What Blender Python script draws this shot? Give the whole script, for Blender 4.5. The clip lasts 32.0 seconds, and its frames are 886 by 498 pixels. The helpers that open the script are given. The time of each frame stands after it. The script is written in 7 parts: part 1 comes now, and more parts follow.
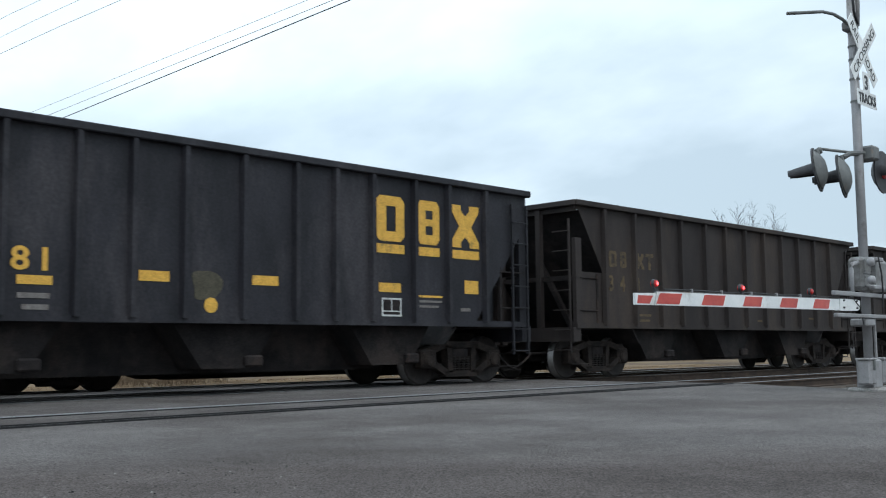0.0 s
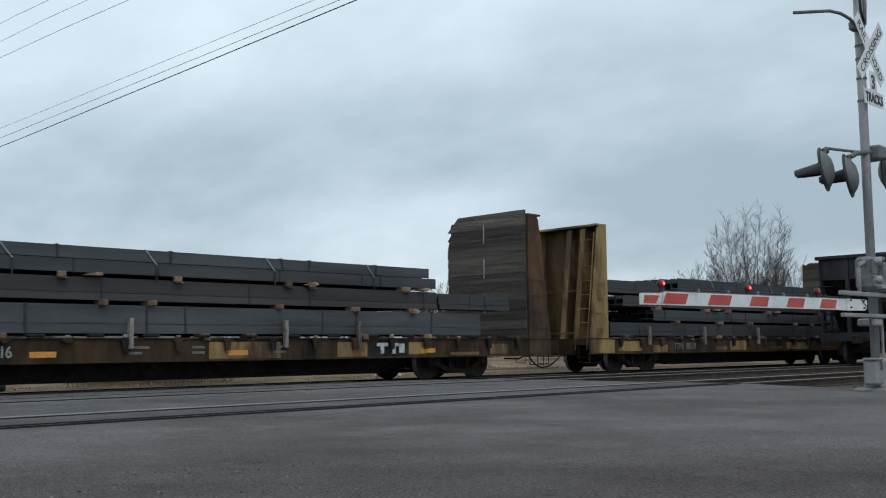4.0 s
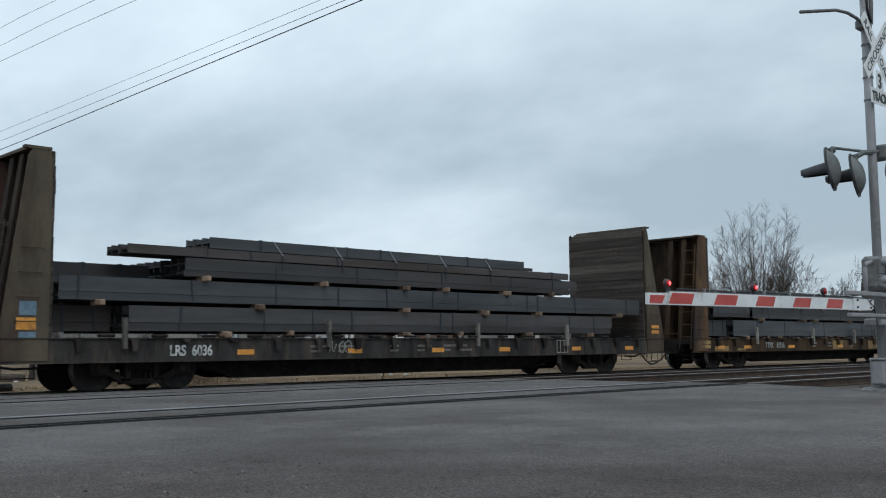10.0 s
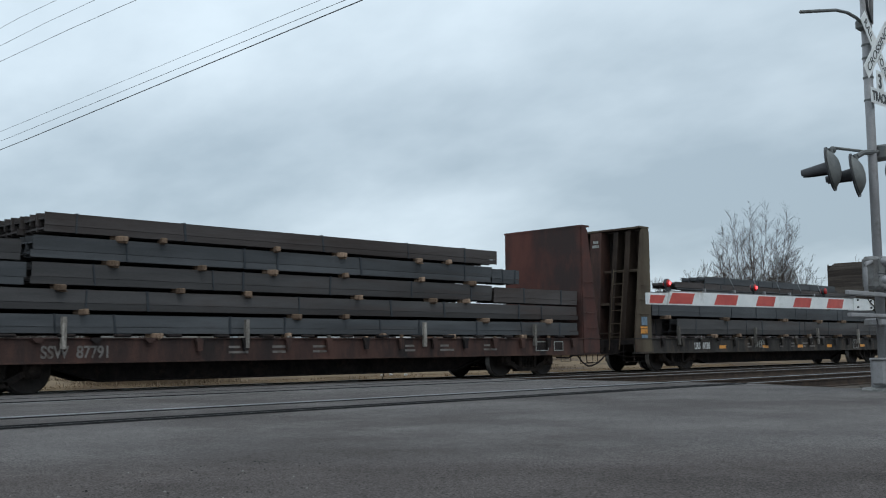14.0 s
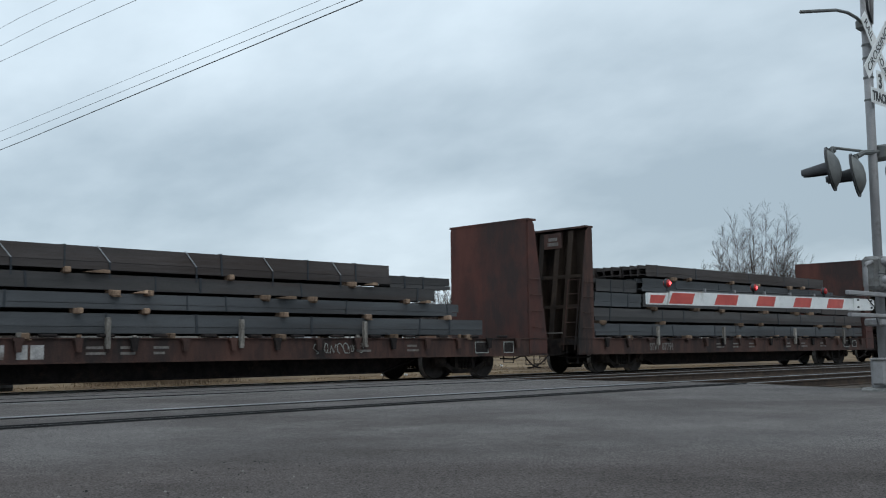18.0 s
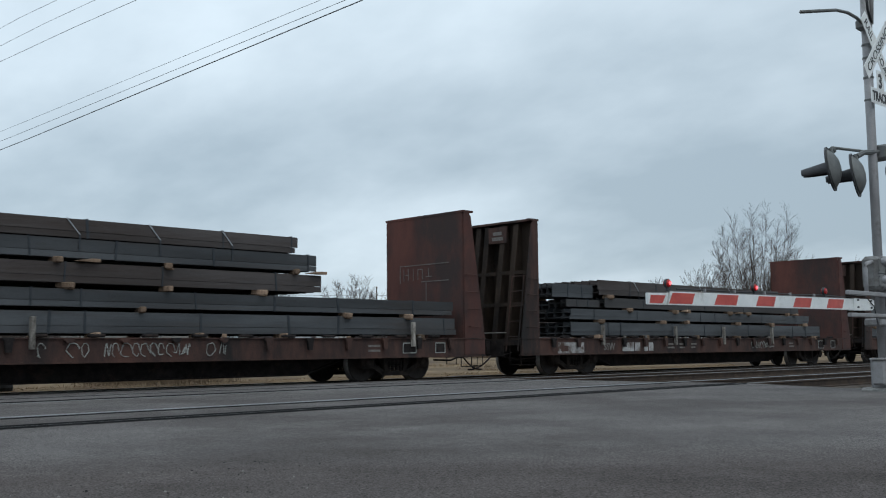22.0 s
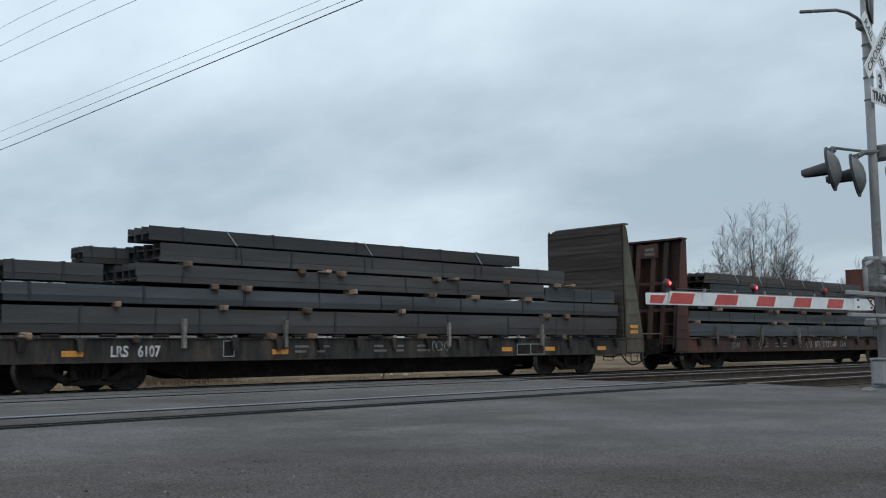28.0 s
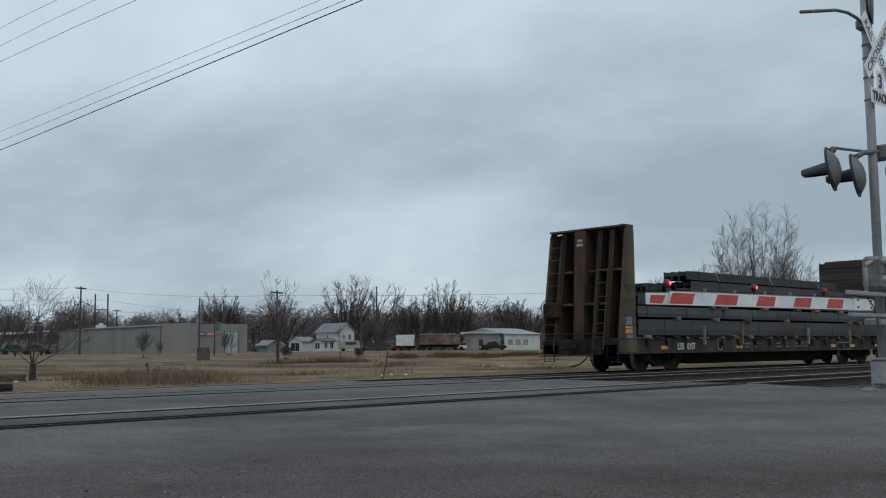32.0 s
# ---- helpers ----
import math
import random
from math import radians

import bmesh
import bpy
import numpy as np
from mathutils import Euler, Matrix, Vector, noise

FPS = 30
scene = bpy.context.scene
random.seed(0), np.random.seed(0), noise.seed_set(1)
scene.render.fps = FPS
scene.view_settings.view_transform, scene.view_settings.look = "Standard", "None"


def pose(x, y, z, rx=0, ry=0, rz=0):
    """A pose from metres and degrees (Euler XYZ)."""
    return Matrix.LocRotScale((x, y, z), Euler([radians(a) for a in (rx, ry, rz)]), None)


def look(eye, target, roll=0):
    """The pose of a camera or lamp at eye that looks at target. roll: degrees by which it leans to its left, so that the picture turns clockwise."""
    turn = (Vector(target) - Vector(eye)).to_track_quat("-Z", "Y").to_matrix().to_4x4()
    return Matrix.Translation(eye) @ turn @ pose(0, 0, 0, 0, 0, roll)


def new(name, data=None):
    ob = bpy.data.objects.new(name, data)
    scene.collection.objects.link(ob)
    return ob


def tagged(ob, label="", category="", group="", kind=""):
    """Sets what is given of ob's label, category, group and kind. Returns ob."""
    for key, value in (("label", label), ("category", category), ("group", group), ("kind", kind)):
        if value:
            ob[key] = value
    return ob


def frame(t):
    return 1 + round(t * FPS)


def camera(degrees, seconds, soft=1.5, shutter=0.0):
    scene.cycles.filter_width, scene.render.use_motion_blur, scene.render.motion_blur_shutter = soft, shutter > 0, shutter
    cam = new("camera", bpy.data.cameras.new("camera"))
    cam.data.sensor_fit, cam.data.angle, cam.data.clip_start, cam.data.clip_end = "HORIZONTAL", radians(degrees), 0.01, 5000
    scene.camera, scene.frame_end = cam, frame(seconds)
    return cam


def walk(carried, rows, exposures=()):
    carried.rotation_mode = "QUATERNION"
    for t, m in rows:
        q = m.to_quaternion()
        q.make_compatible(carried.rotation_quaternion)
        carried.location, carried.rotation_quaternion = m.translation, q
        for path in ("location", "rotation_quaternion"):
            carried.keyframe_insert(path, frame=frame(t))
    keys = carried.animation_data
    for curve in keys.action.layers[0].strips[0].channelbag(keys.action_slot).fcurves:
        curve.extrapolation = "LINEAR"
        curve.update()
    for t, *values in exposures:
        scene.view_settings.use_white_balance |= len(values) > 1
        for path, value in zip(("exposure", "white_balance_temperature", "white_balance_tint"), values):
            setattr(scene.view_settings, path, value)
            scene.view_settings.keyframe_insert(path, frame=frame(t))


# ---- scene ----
# ---------- camera ----------
EYE = (0.0, 0.0, 0.66)
cam = camera(46.87, 32.0, soft=1.1, shutter=0.15)
# slow pan to the left in the first seconds, then still
PAN = ((0, .68), (1, .64), (2, .575), (3, .49), (3.5, .425), (4.5, .25), (5.5, .115), (6, .08), (7, .035),
       (9, .02), (14, .01), (16.5, 0), (24, 0), (32, 0))
walk(cam, [(t, pose(*EYE, 95.61, 0.585, -44.50 - a)) for t, a in PAN],
     exposures=[(0, .65), (1, .60), (2, .30), (3, .10), (4.5, .12), (6, .14), (14, .13), (23, .12), (27, .12), (29, .12), (30, .08), (31, -.08), (32, -.15)])

# ---------- sky and light ----------
world = bpy.data.worlds.new("overcast")
scene.world = world
world.use_nodes = True
wn, wl = world.node_tree.nodes, world.node_tree.links
wn.clear()
w_out = wn.new("ShaderNodeOutputWorld")
w_mix = wn.new("ShaderNodeMixShader")
w_sky = wn.new("ShaderNodeBackground")
w_cloud = wn.new("ShaderNodeBackground")
nish = wn.new("ShaderNodeTexSky")
nish.sky_type, nish.sun_disc = "NISHITA", False
nish.sun_elevation, nish.sun_rotation = radians(38), radians(200)
w_sky.inputs[1].default_value = 0.07
wl.new(nish.outputs[0], w_sky.inputs[0])
w_co = wn.new("ShaderNodeTexCoord")
w_sep = wn.new("ShaderNodeSeparateXYZ")
wl.new(w_co.outputs["Generated"], w_sep.inputs[0])


def wmath(op, a, b):
    n = wn.new("ShaderNodeMath")
    n.operation = op
    for i, q in enumerate((a, b)):
        if isinstance(q, (int, float)):
            n.inputs[i].default_value = q
        else:
            wl.new(q, n.inputs[i])
    return n.outputs[0]


# a flat cloud deck: the direction divided by its height
w_h = wmath("ADD", wmath("MAXIMUM", w_sep.outputs[2], 0.0), 0.34)
w_vec = wn.new("ShaderNodeCombineXYZ")
wl.new(wmath("DIVIDE", w_sep.outputs[0], w_h), w_vec.inputs[0])
wl.new(wmath("DIVIDE", w_sep.outputs[1], w_h), w_vec.inputs[1])
w_n1 = wn.new("ShaderNodeTexNoise")
w_n1.inputs["Scale"].default_value, w_n1.inputs["Detail"].default_value = 1.7, 8
w_n1.inputs["Roughness"].default_value, w_n1.inputs["Distortion"].default_value = 0.52, 0.0
w_map = wn.new("ShaderNodeMapping")
w_map.inputs["Location"].default_value = (5.3, 1.9, 2.2)
w_map.inputs["Rotation"].default_value = (0, 0, radians(25))
w_map.inputs["Scale"].default_value = (1.0, 0.7, 1)
wl.new(w_vec.outputs[0], w_map.inputs[0])
wl.new(w_map.outputs[0], w_n1.inputs["Vector"])
w_ramp = wn.new("ShaderNodeValToRGB")
w_ramp.color_ramp.elements[0].position, w_ramp.color_ramp.elements[0].color = 0.35, (0.40, 0.50, 0.58, 1)
w_ramp.color_ramp.elements[1].position, w_ramp.color_ramp.elements[1].color = 0.66, (0.69, 0.81, 0.90, 1)
wl.new(w_n1.outputs[0], w_ramp.inputs[0])
# an overcast sky is brighter towards the zenith, and a little towards the veiled sun in the north-west
w_z = wmath("MAXIMUM", w_sep.outputs[2], 0.0)
w_up = wmath("ADD", wmath("MULTIPLY", w_z, wmath("ADD", wmath("MULTIPLY", w_z, 0.45), 0.16)), 0.965)
w_side = wmath("ADD", wmath("MULTIPLY", wmath("SUBTRACT", w_sep.outputs[1], w_sep.outputs[0]), 0.09), 1.0)
w_up = wmath("MULTIPLY", w_up, w_side)
w_sc = wn.new("ShaderNodeVectorMath")
w_sc.operation = "SCALE"
wl.new(w_ramp.outputs[0], w_sc.inputs[0])
wl.new(w_up, w_sc.inputs["Scale"])
wl.new(w_sc.outputs[0], w_cloud.inputs[0])
w_cloud.inputs[1].default_value = 1.0
w_mix.inputs[0].default_value = 0.9
wl.new(w_sky.outputs[0], w_mix.inputs[1])
wl.new(w_cloud.outputs[0], w_mix.inputs[2])
wl.new(w_mix.outputs[0], w_out.inputs[0])
sun = new("sun", bpy.data.lights.new("sun", "SUN"))
sun.data.energy, sun.data.angle, sun.data.color = 0.6, radians(35), (1.0, 0.97, 0.92)
sun.matrix_world = look((0, 0, 60), (14, 36, 0))

# ---------- materials ----------


def surface(name, c1, c2, scale=3.0, rough=0.7, metal=0.0, bump=0.15, fine=40.0, stain=None, stain_amt=0.5,
            stretch=(1, 1, 1), per_thing=0.0, emit=0.0, grain=0.28):
    """Two-scale noise between two colours, an optional third one in patches, fine relief."""
    m = bpy.data.materials.new(name)
    m.use_nodes = True
    n, l = m.node_tree.nodes, m.node_tree.links
    b = n["Principled BSDF"]
    co = n.new("ShaderNodeTexCoord")
    mp = n.new("ShaderNodeMapping")
    mp.inputs["Scale"].default_value = stretch
    l.new(co.outputs["Object"], mp.inputs[0])
    big = n.new("ShaderNodeTexNoise")
    big.inputs["Scale"].default_value, big.inputs["Detail"].default_value = scale, 8
    big.inputs["Roughness"].default_value = 0.65
    l.new(mp.outputs[0], big.inputs["Vector"])
    ramp = n.new("ShaderNodeValToRGB")
    ramp.color_ramp.elements[0].position, ramp.color_ramp.elements[1].position = 0.36, 0.64
    ramp.color_ramp.elements[0].color, ramp.color_ramp.elements[1].color = (*c1, 1), (*c2, 1)
    l.new(big.outputs[0], ramp.inputs[0])
    col = ramp.outputs[0]
    sm = n.new("ShaderNodeTexNoise")
    sm.inputs["Scale"].default_value, sm.inputs["Detail"].default_value = fine, 4
    l.new(co.outputs["Object"], sm.inputs["Vector"])
    if stain:
        st = n.new("ShaderNodeTexNoise")
        st.inputs["Scale"].default_value, st.inputs["Detail"].default_value = scale * 0.45, 9
        st.inputs["Roughness"].default_value = 0.72
        mp2 = n.new("ShaderNodeMapping")
        mp2.inputs["Scale"].default_value = stretch
        mp2.inputs["Location"].default_value = (7.3, 2.1, 4.4)
        l.new(co.outputs["Object"], mp2.inputs[0])
        l.new(mp2.outputs[0], st.inputs["Vector"])
        sr = n.new("ShaderNodeMapRange")
        sr.inputs["From Min"].default_value = 0.62 - 0.25 * stain_amt
        sr.inputs["From Max"].default_value = 0.74 - 0.2 * stain_amt
        l.new(st.outputs[0], sr.inputs[0])
        mx = n.new("ShaderNodeMix")
        mx.data_type = "RGBA"
        l.new(sr.outputs[0], mx.inputs[0])
        l.new(col, mx.inputs[6])
        mx.inputs[7].default_value = (*stain, 1)
        col = mx.outputs[2]
    # grain and, if asked, a shade of its own for each object
    gr = n.new("ShaderNodeMapRange")
    gr.inputs["To Min"].default_value, gr.inputs["To Max"].default_value = 1 - grain, 1 + grain
    gr.inputs["From Min"].default_value, gr.inputs["From Max"].default_value = .28, .72
    l.new(sm.outputs[0], gr.inputs[0])
    fac = gr.outputs[0]
    if per_thing:
        oi = n.new("ShaderNodeObjectInfo")
        pr = n.new("ShaderNodeMapRange")
        pr.inputs["To Min"].default_value, pr.inputs["To Max"].default_value = 1 - per_thing, 1 + per_thing
        l.new(oi.outputs["Random"], pr.inputs[0])
        mu = n.new("ShaderNodeMath")
        mu.operation = "MULTIPLY"
        l.new(fac, mu.inputs[0])
        l.new(pr.outputs[0], mu.inputs[1])
        fac = mu.outputs[0]
    vm = n.new("ShaderNodeVectorMath")
    vm.operation = "SCALE"
    l.new(col, vm.inputs[0])
    l.new(fac, vm.inputs["Scale"])
    l.new(vm.outputs[0], b.inputs["Base Color"])
    b.inputs["Roughness"].default_value, b.inputs["Metallic"].default_value = rough, metal
    if bump:
        bp = n.new("ShaderNodeBump")
        bp.inputs["Strength"].default_value, bp.inputs["Distance"].default_value = bump, 0.02
        l.new(sm.outputs[0], bp.inputs["Height"])
        l.new(bp.outputs[0], b.inputs["Normal"])
    if emit:
        l.new(vm.outputs[0], b.inputs["Emission Color"])
        b.inputs["Emission Strength"].default_value = emit
    if rough > .84:
        b.inputs["Specular IOR Level"].default_value = 0.15
    elif rough > .6 and metal < .2:
        b.inputs["Specular IOR Level"].default_value = 0.3
    return m


ASPHALT = surface("asphalt", (.106, .096, .093), (.154, .141, .136), .7, .92, 0, .7, 90, (.084, .074, .070), .6, grain=.75)
APRON = surface("old_asphalt", (.104, .094, .091), (.154, .141, .136), .6, .92, 0, .7, 90, (.082, .072, .068), .6, grain=.85)


def worn_edge(m, c, tone):
    """An older, darker surface on one side of a wandering seam."""
    n, l = m.node_tree.nodes, m.node_tree.links
    b = n["Principled BSDF"]
    was = b.inputs["Base Color"].links[0].from_socket
    co = n.new("ShaderNodeTexCoord")
    sp = n.new("ShaderNodeSeparateXYZ")
    l.new(co.outputs["Object"], sp.inputs[0])
    nz = n.new("ShaderNodeTexNoise")
    nz.inputs["Scale"].default_value, nz.inputs["Detail"].default_value = .35, 6
    l.new(co.outputs["Object"], nz.inputs["Vector"])
    ad = n.new("ShaderNodeMath")
    ad.operation = "MULTIPLY_ADD"
    l.new(nz.outputs[0], ad.inputs[0])
    ad.inputs[1].default_value = 3.0
    sk = n.new("ShaderNodeMath")
    sk.operation = "MULTIPLY_ADD"
    l.new(sp.outputs[0], sk.inputs[0])
    sk.inputs[1].default_value = .9
    l.new(sp.outputs[1], sk.inputs[2])
    l.new(sk.outputs[0], ad.inputs[2])
    mr = n.new("ShaderNodeMapRange")
    mr.inputs["From Min"].default_value, mr.inputs["From Max"].default_value = c + 1.5 - 1.0, c + 1.5 + 1.0
    mr.inputs["To Min"].default_value, mr.inputs["To Max"].default_value = 1.0, 0.0
    l.new(ad.outputs[0], mr.inputs[0])
    mx = n.new("ShaderNodeMix")
    mx.data_type, mx.blend_type = "RGBA", "MULTIPLY"
    l.new(mr.outputs[0], mx.inputs[0])
    l.new(was, mx.inputs[6])
    mx.inputs[7].default_value = (*tone, 1)
    l.new(mx.outputs[2], b.inputs["Base Color"])


worn_edge(APRON, 8.6, (.70, .655, .64))
GRAVEL = surface("gravel", (.09, .085, .08), (.19, .18, .165), 6, .95, 0, 1.0, 30, (.05, .048, .046), .5)
DIRT = surface("cinders", (.10, .09, .08), (.17, .155, .135), 1.2, .95, 0, .8, 18)
GRASS = surface("dry_grass", (.135, .092, .056), (.245, .178, .108), .35, 1, 0, .6, 6, (.085, .060, .042), .75)
BLADE = surface("grass_blade", (.165, .112, .066), (.27, .195, .12), .3, 1, 0, 0, 6)
RAILTOP = surface("rail_head", (.17, .17, .175), (.25, .25, .25), 4, .42, .8, .05, 60)
RAILDULL = surface("rail_head_dull", (.13, .125, .12), (.19, .18, .175), 4, .5, .6, .05, 60)
RAILSIDE = surface("rail_rust", (.045, .035, .03), (.08, .058, .045), 5, .85, 0, .2, 60)
TIE = surface("tie_wood", (.06, .05, .042), (.12, .10, .085), 8, .95, 0, .6, 40, None, 0, (1, 6, 1), .25)
GAP_BLACK = surface("gap_black", (.012, .012, .013), (.03, .03, .031), 5, .8, 0, .3, 60)
BLACKIRON = surface("black_iron", (.015, .013, .0135), (.032, .027, .026), 5, .85, .0, .3, 50, (.050, .036, .030), .35)
TRUCKIRON = surface("brown_cast_iron", (.026, .021, .019), (.050, .039, .034), 4, .85, 0, .3, 40, (.016, .014, .0135), .5)
WHEEL = surface("wheel_steel", (.018, .015, .014), (.036, .029, .026), 6, .7, .1, .1, 60)
TREAD = surface("wheel_tread", (.16, .155, .15), (.26, .25, .245), 6, .4, .8, .05, 60)

# ---------- mesh helpers ----------


class Shape:
    """Collects corners and faces of one mesh."""

    def __init__(self):
        self.v, self.f = [], []

    def poly(self, pts, faces):
        k = len(self.v)
        self.v += [tuple(p) for p in pts]
        self.f += [tuple(k + i for i in q) for q in faces]
        return self

    def box(self, x0, x1, y0, y1, z0, z1, c=0.0):
        if c:
            return self.cbox(x0, x1, y0, y1, z0, z1, c)
        p = [(x, y, z) for x in (x0, x1) for y in (y0, y1) for z in (z0, z1)]
        return self.poly(p, [(0, 1, 3, 2), (4, 6, 7, 5), (0, 4, 5, 1), (2, 3, 7, 6), (0, 2, 6, 4), (1, 5, 7, 3)])

    def cbox(self, x0, x1, y0, y1, z0, z1, c):
        """A box with chamfered edges."""
        lo, hi = (x0, y0, z0), (x1, y1, z1)
        pts, idx = [], {}
        for a in (0, 1):
            for b in (0, 1):
                for d in (0, 1):
                    s = (a, b, d)
                    for ax in range(3):
                        q = [(hi if s[i] else lo)[i] + (0 if i == ax else (-c if s[i] else c)) for i in range(3)]
                        idx[(s, ax)] = len(pts)
                        pts.append(q)
        faces = []
        for ax in range(3):
            u, w = [i for i in range(3) if i != ax]
            for side in (0, 1):
                ring = []
                for p, q in ((0, 0), (1, 0), (1, 1), (0, 1)):
                    s = [0, 0, 0]
                    s[ax], s[u], s[w] = side, p, q
                    ring.append(idx[(tuple(s), ax)])
                faces.append(ring)
        for ax in range(3):
            u, w = [i for i in range(3) if i != ax]
            for p in (0, 1):
                for q in (0, 1):
                    s0, s1 = [0, 0, 0], [0, 0, 0]
                    s0[ax], s1[ax] = 0, 1
                    s0[u] = s1[u] = p
                    s0[w] = s1[w] = q
                    s0, s1 = tuple(s0), tuple(s1)
                    faces.append((idx[(s0, u)], idx[(s1, u)], idx[(s1, w)], idx[(s0, w)]))
        for s in [(a, b, d) for a in (0, 1) for b in (0, 1) for d in (0, 1)]:
            faces.append((idx[(s, 0)], idx[(s, 1)], idx[(s, 2)]))
        return self.poly(pts, faces)

    def prism(self, pts, axis, a, b):
        """A 2D outline drawn out along an axis from a to b; the outline is in the two other axes, in order."""
        n = len(pts)
        out = []
        for h in (a, b):
            for p in pts:
                q = list(p)
                q.insert(axis, h)
                out.append(q)
        faces = [tuple(range(n))[::-1], tuple(range(n, 2 * n))]
        faces += [(i, (i + 1) % n, n + (i + 1) % n, n + i) for i in range(n)]
        return self.poly(out, faces)

    def tube(self, path, r, sides=6, r2=None):
        """A round bar along a path, tapering from r to r2."""
        path = [Vector(p) for p in path]
        r2 = r if r2 is None else r2
        rings = []
        for i, p in enumerate(path):
            d = (path[min(i + 1, len(path) - 1)] - path[max(i - 1, 0)]).normalized()
            u = d.cross(Vector((0, 0, 1)) if abs(d.z) < .9 else Vector((1, 0, 0))).normalized()
            w = d.cross(u)
            k = r + (r2 - r) * i / max(1, len(path) - 1)
            rings.append([p + (u * math.cos(t) + w * math.sin(t)) * k
                          for t in (2 * math.pi * j / sides for j in range(sides))])
        k0 = len(self.v)
        self.v += [tuple(q) for r_ in rings for q in r_]
        for i in range(len(path) - 1):
            for j in range(sides):
                a, b = k0 + i * sides + j, k0 + i * sides + (j + 1) % sides
                self.f.append((a, b, b + sides, a + sides))
        self.f.append(tuple(k0 + j for j in range(sides))[::-1])
        self.f.append(tuple(k0 + (len(path) - 1) * sides + j for j in range(sides)))
        return self

    def lathe(self, profile, axis=1, center=(0, 0, 0), sides=20):
        """A turned body: (radius, along) pairs about an axis through center."""
        k = len(self.v)
        u, w = [i for i in range(3) if i != axis]
        for r, a in profile:
            for j in range(sides):
                t = 2 * math.pi * j / sides
                q = list(center)
                q[axis] += a
                q[u] += r * math.cos(t)
                q[w] += r * math.sin(t)
                self.v.append(tuple(q))
        m = len(profile)
        for i in range(m - 1):
            for j in range(sides):
                a, b = k + i * sides + j, k + i * sides + (j + 1) % sides
                self.f.append((a, b, b + sides, a + sides))
        self.f.append(tuple(k + j for j in range(sides)))
        self.f.append(tuple(k + (m - 1) * sides + j for j in range(sides)))
        return self

    def mesh(self, name, mats, smooth=False):
        me = bpy.data.meshes.new(name)
        me.from_pydata(self.v, [], self.f)
        for m in mats if isinstance(mats, (list, tuple)) else [mats]:
            me.materials.append(m)
        bm = bmesh.new()
        bm.from_mesh(me)
        bmesh.ops.recalc_face_normals(bm, faces=bm.faces)
        bm.to_mesh(me)
        bm.free()
        if smooth:
            me.shade_smooth()
        return me


def part(name, shape, mat, parent, label="", smooth=False):
    """One mesh under a thing or under a part."""
    ob = new(name, shape if isinstance(shape, bpy.types.Mesh) else shape.mesh(name, mat, smooth))
    ob.parent = parent
    return tagged(ob, label)


def thing(name, label, category, group="", kind="", at=None):
    ob = new(name)
    ob.empty_display_size = 0.2
    if at:
        ob.matrix_basis = pose(*at)
    return tagged(ob, label, category, group, kind)


def solid(name, shape, mat, label, category, group="", kind="", at=None, smooth=False):
    """A thing that is one mesh."""
    ob = new(name, shape.mesh(name, mat, smooth))
    if at:
        ob.matrix_basis = pose(*at)
    return tagged(ob, label, category, group, kind)


def words(text, size, depth=0.004, bold=0.0):
    """The mesh of a line of writing in the built-in font, in the x-z plane, facing -y, starting at x = 0."""
    cu = bpy.data.curves.new("writing", "FONT")
    cu.body, cu.size, cu.extrude, cu.offset = text, size, depth, bold
    ob = bpy.data.objects.new("writing", cu)
    scene.collection.objects.link(ob)
    me = bpy.data.meshes.new_from_object(ob.evaluated_get(bpy.context.evaluated_depsgraph_get()))
    bpy.data.objects.remove(ob)
    me.transform(Euler((radians(90), 0, 0)).to_matrix().to_4x4())
    return me


def lettering(name, text, size, mat, parent, x, y, z, stretch=1.0, label=""):
    me = words(text, size, .004, size * .022)
    me.transform(Matrix.Translation((x, y, z)) @ Matrix.Diagonal((stretch, 1, 1, 1)))
    me.materials.clear()
    me.materials.append(mat)
    return part(name, me, mat, parent, label)


# ---------- the trains' ways ----------
FLAT_Y, FLAT_Z = 20.0, -0.108        # middle and rail top of the far track
HOP_Y, HOP_Z = 14.72, 0.0            # of the middle track
NEAR_Y = 10.05
FLAT_RUN = ((0, -96.07), (1.5, -88.99), (3, -81.93), (7, -63.02), (10, -48.56), (15, -24.31), (20, 0), (26, 29.5), (32, 58.99))
HOP_RUN = ((0, -8.31), (8, 58.17), (16, 124.65), (24, 191.13), (32, 257.61))
riders = []


def ride(ob, run, x, y, z):
    """Sets a thing at its place on the moving train and notes it for motions()."""
    riders.append((ob, run, x, y, z))
    ob.matrix_basis = pose(x + run[0][1], y, z)
    return ob


def motions():
    for ob, run, x, y, z in riders:
        walk(ob, [(t, pose(x + d, y, z)) for t, d in run])
    # the wheels roll with the way of their train; wheels at the same place of a truck share their turning
    for (run, k, side), obs in wheels.items():
        ts, ds = [t for t, _ in run], [d for _, d in run]
        n = math.ceil((ds[-1] - ds[0]) / .45 / radians(80))
        rows = []
        for i in range(n + 1):
            t = 32.0 * i / n
            turn = math.degrees((float(np.interp(t, ts, ds)) - ds[0]) / .45) % 360
            rows.append((t, pose(k, side * .79, .45, 0, turn, 0) @ pose(0, 0, 0, 0, 0, 0 if side < 0 else 180)))
        walk(obs[0], rows)
        for o in obs[1:]:
            o.rotation_mode = "QUATERNION"
            o.animation_data_create()
            o.animation_data.action = obs[0].animation_data.action
            o.animation_data.action_slot = obs[0].animation_data.action_slot

# ---------- ground, road, tracks ----------


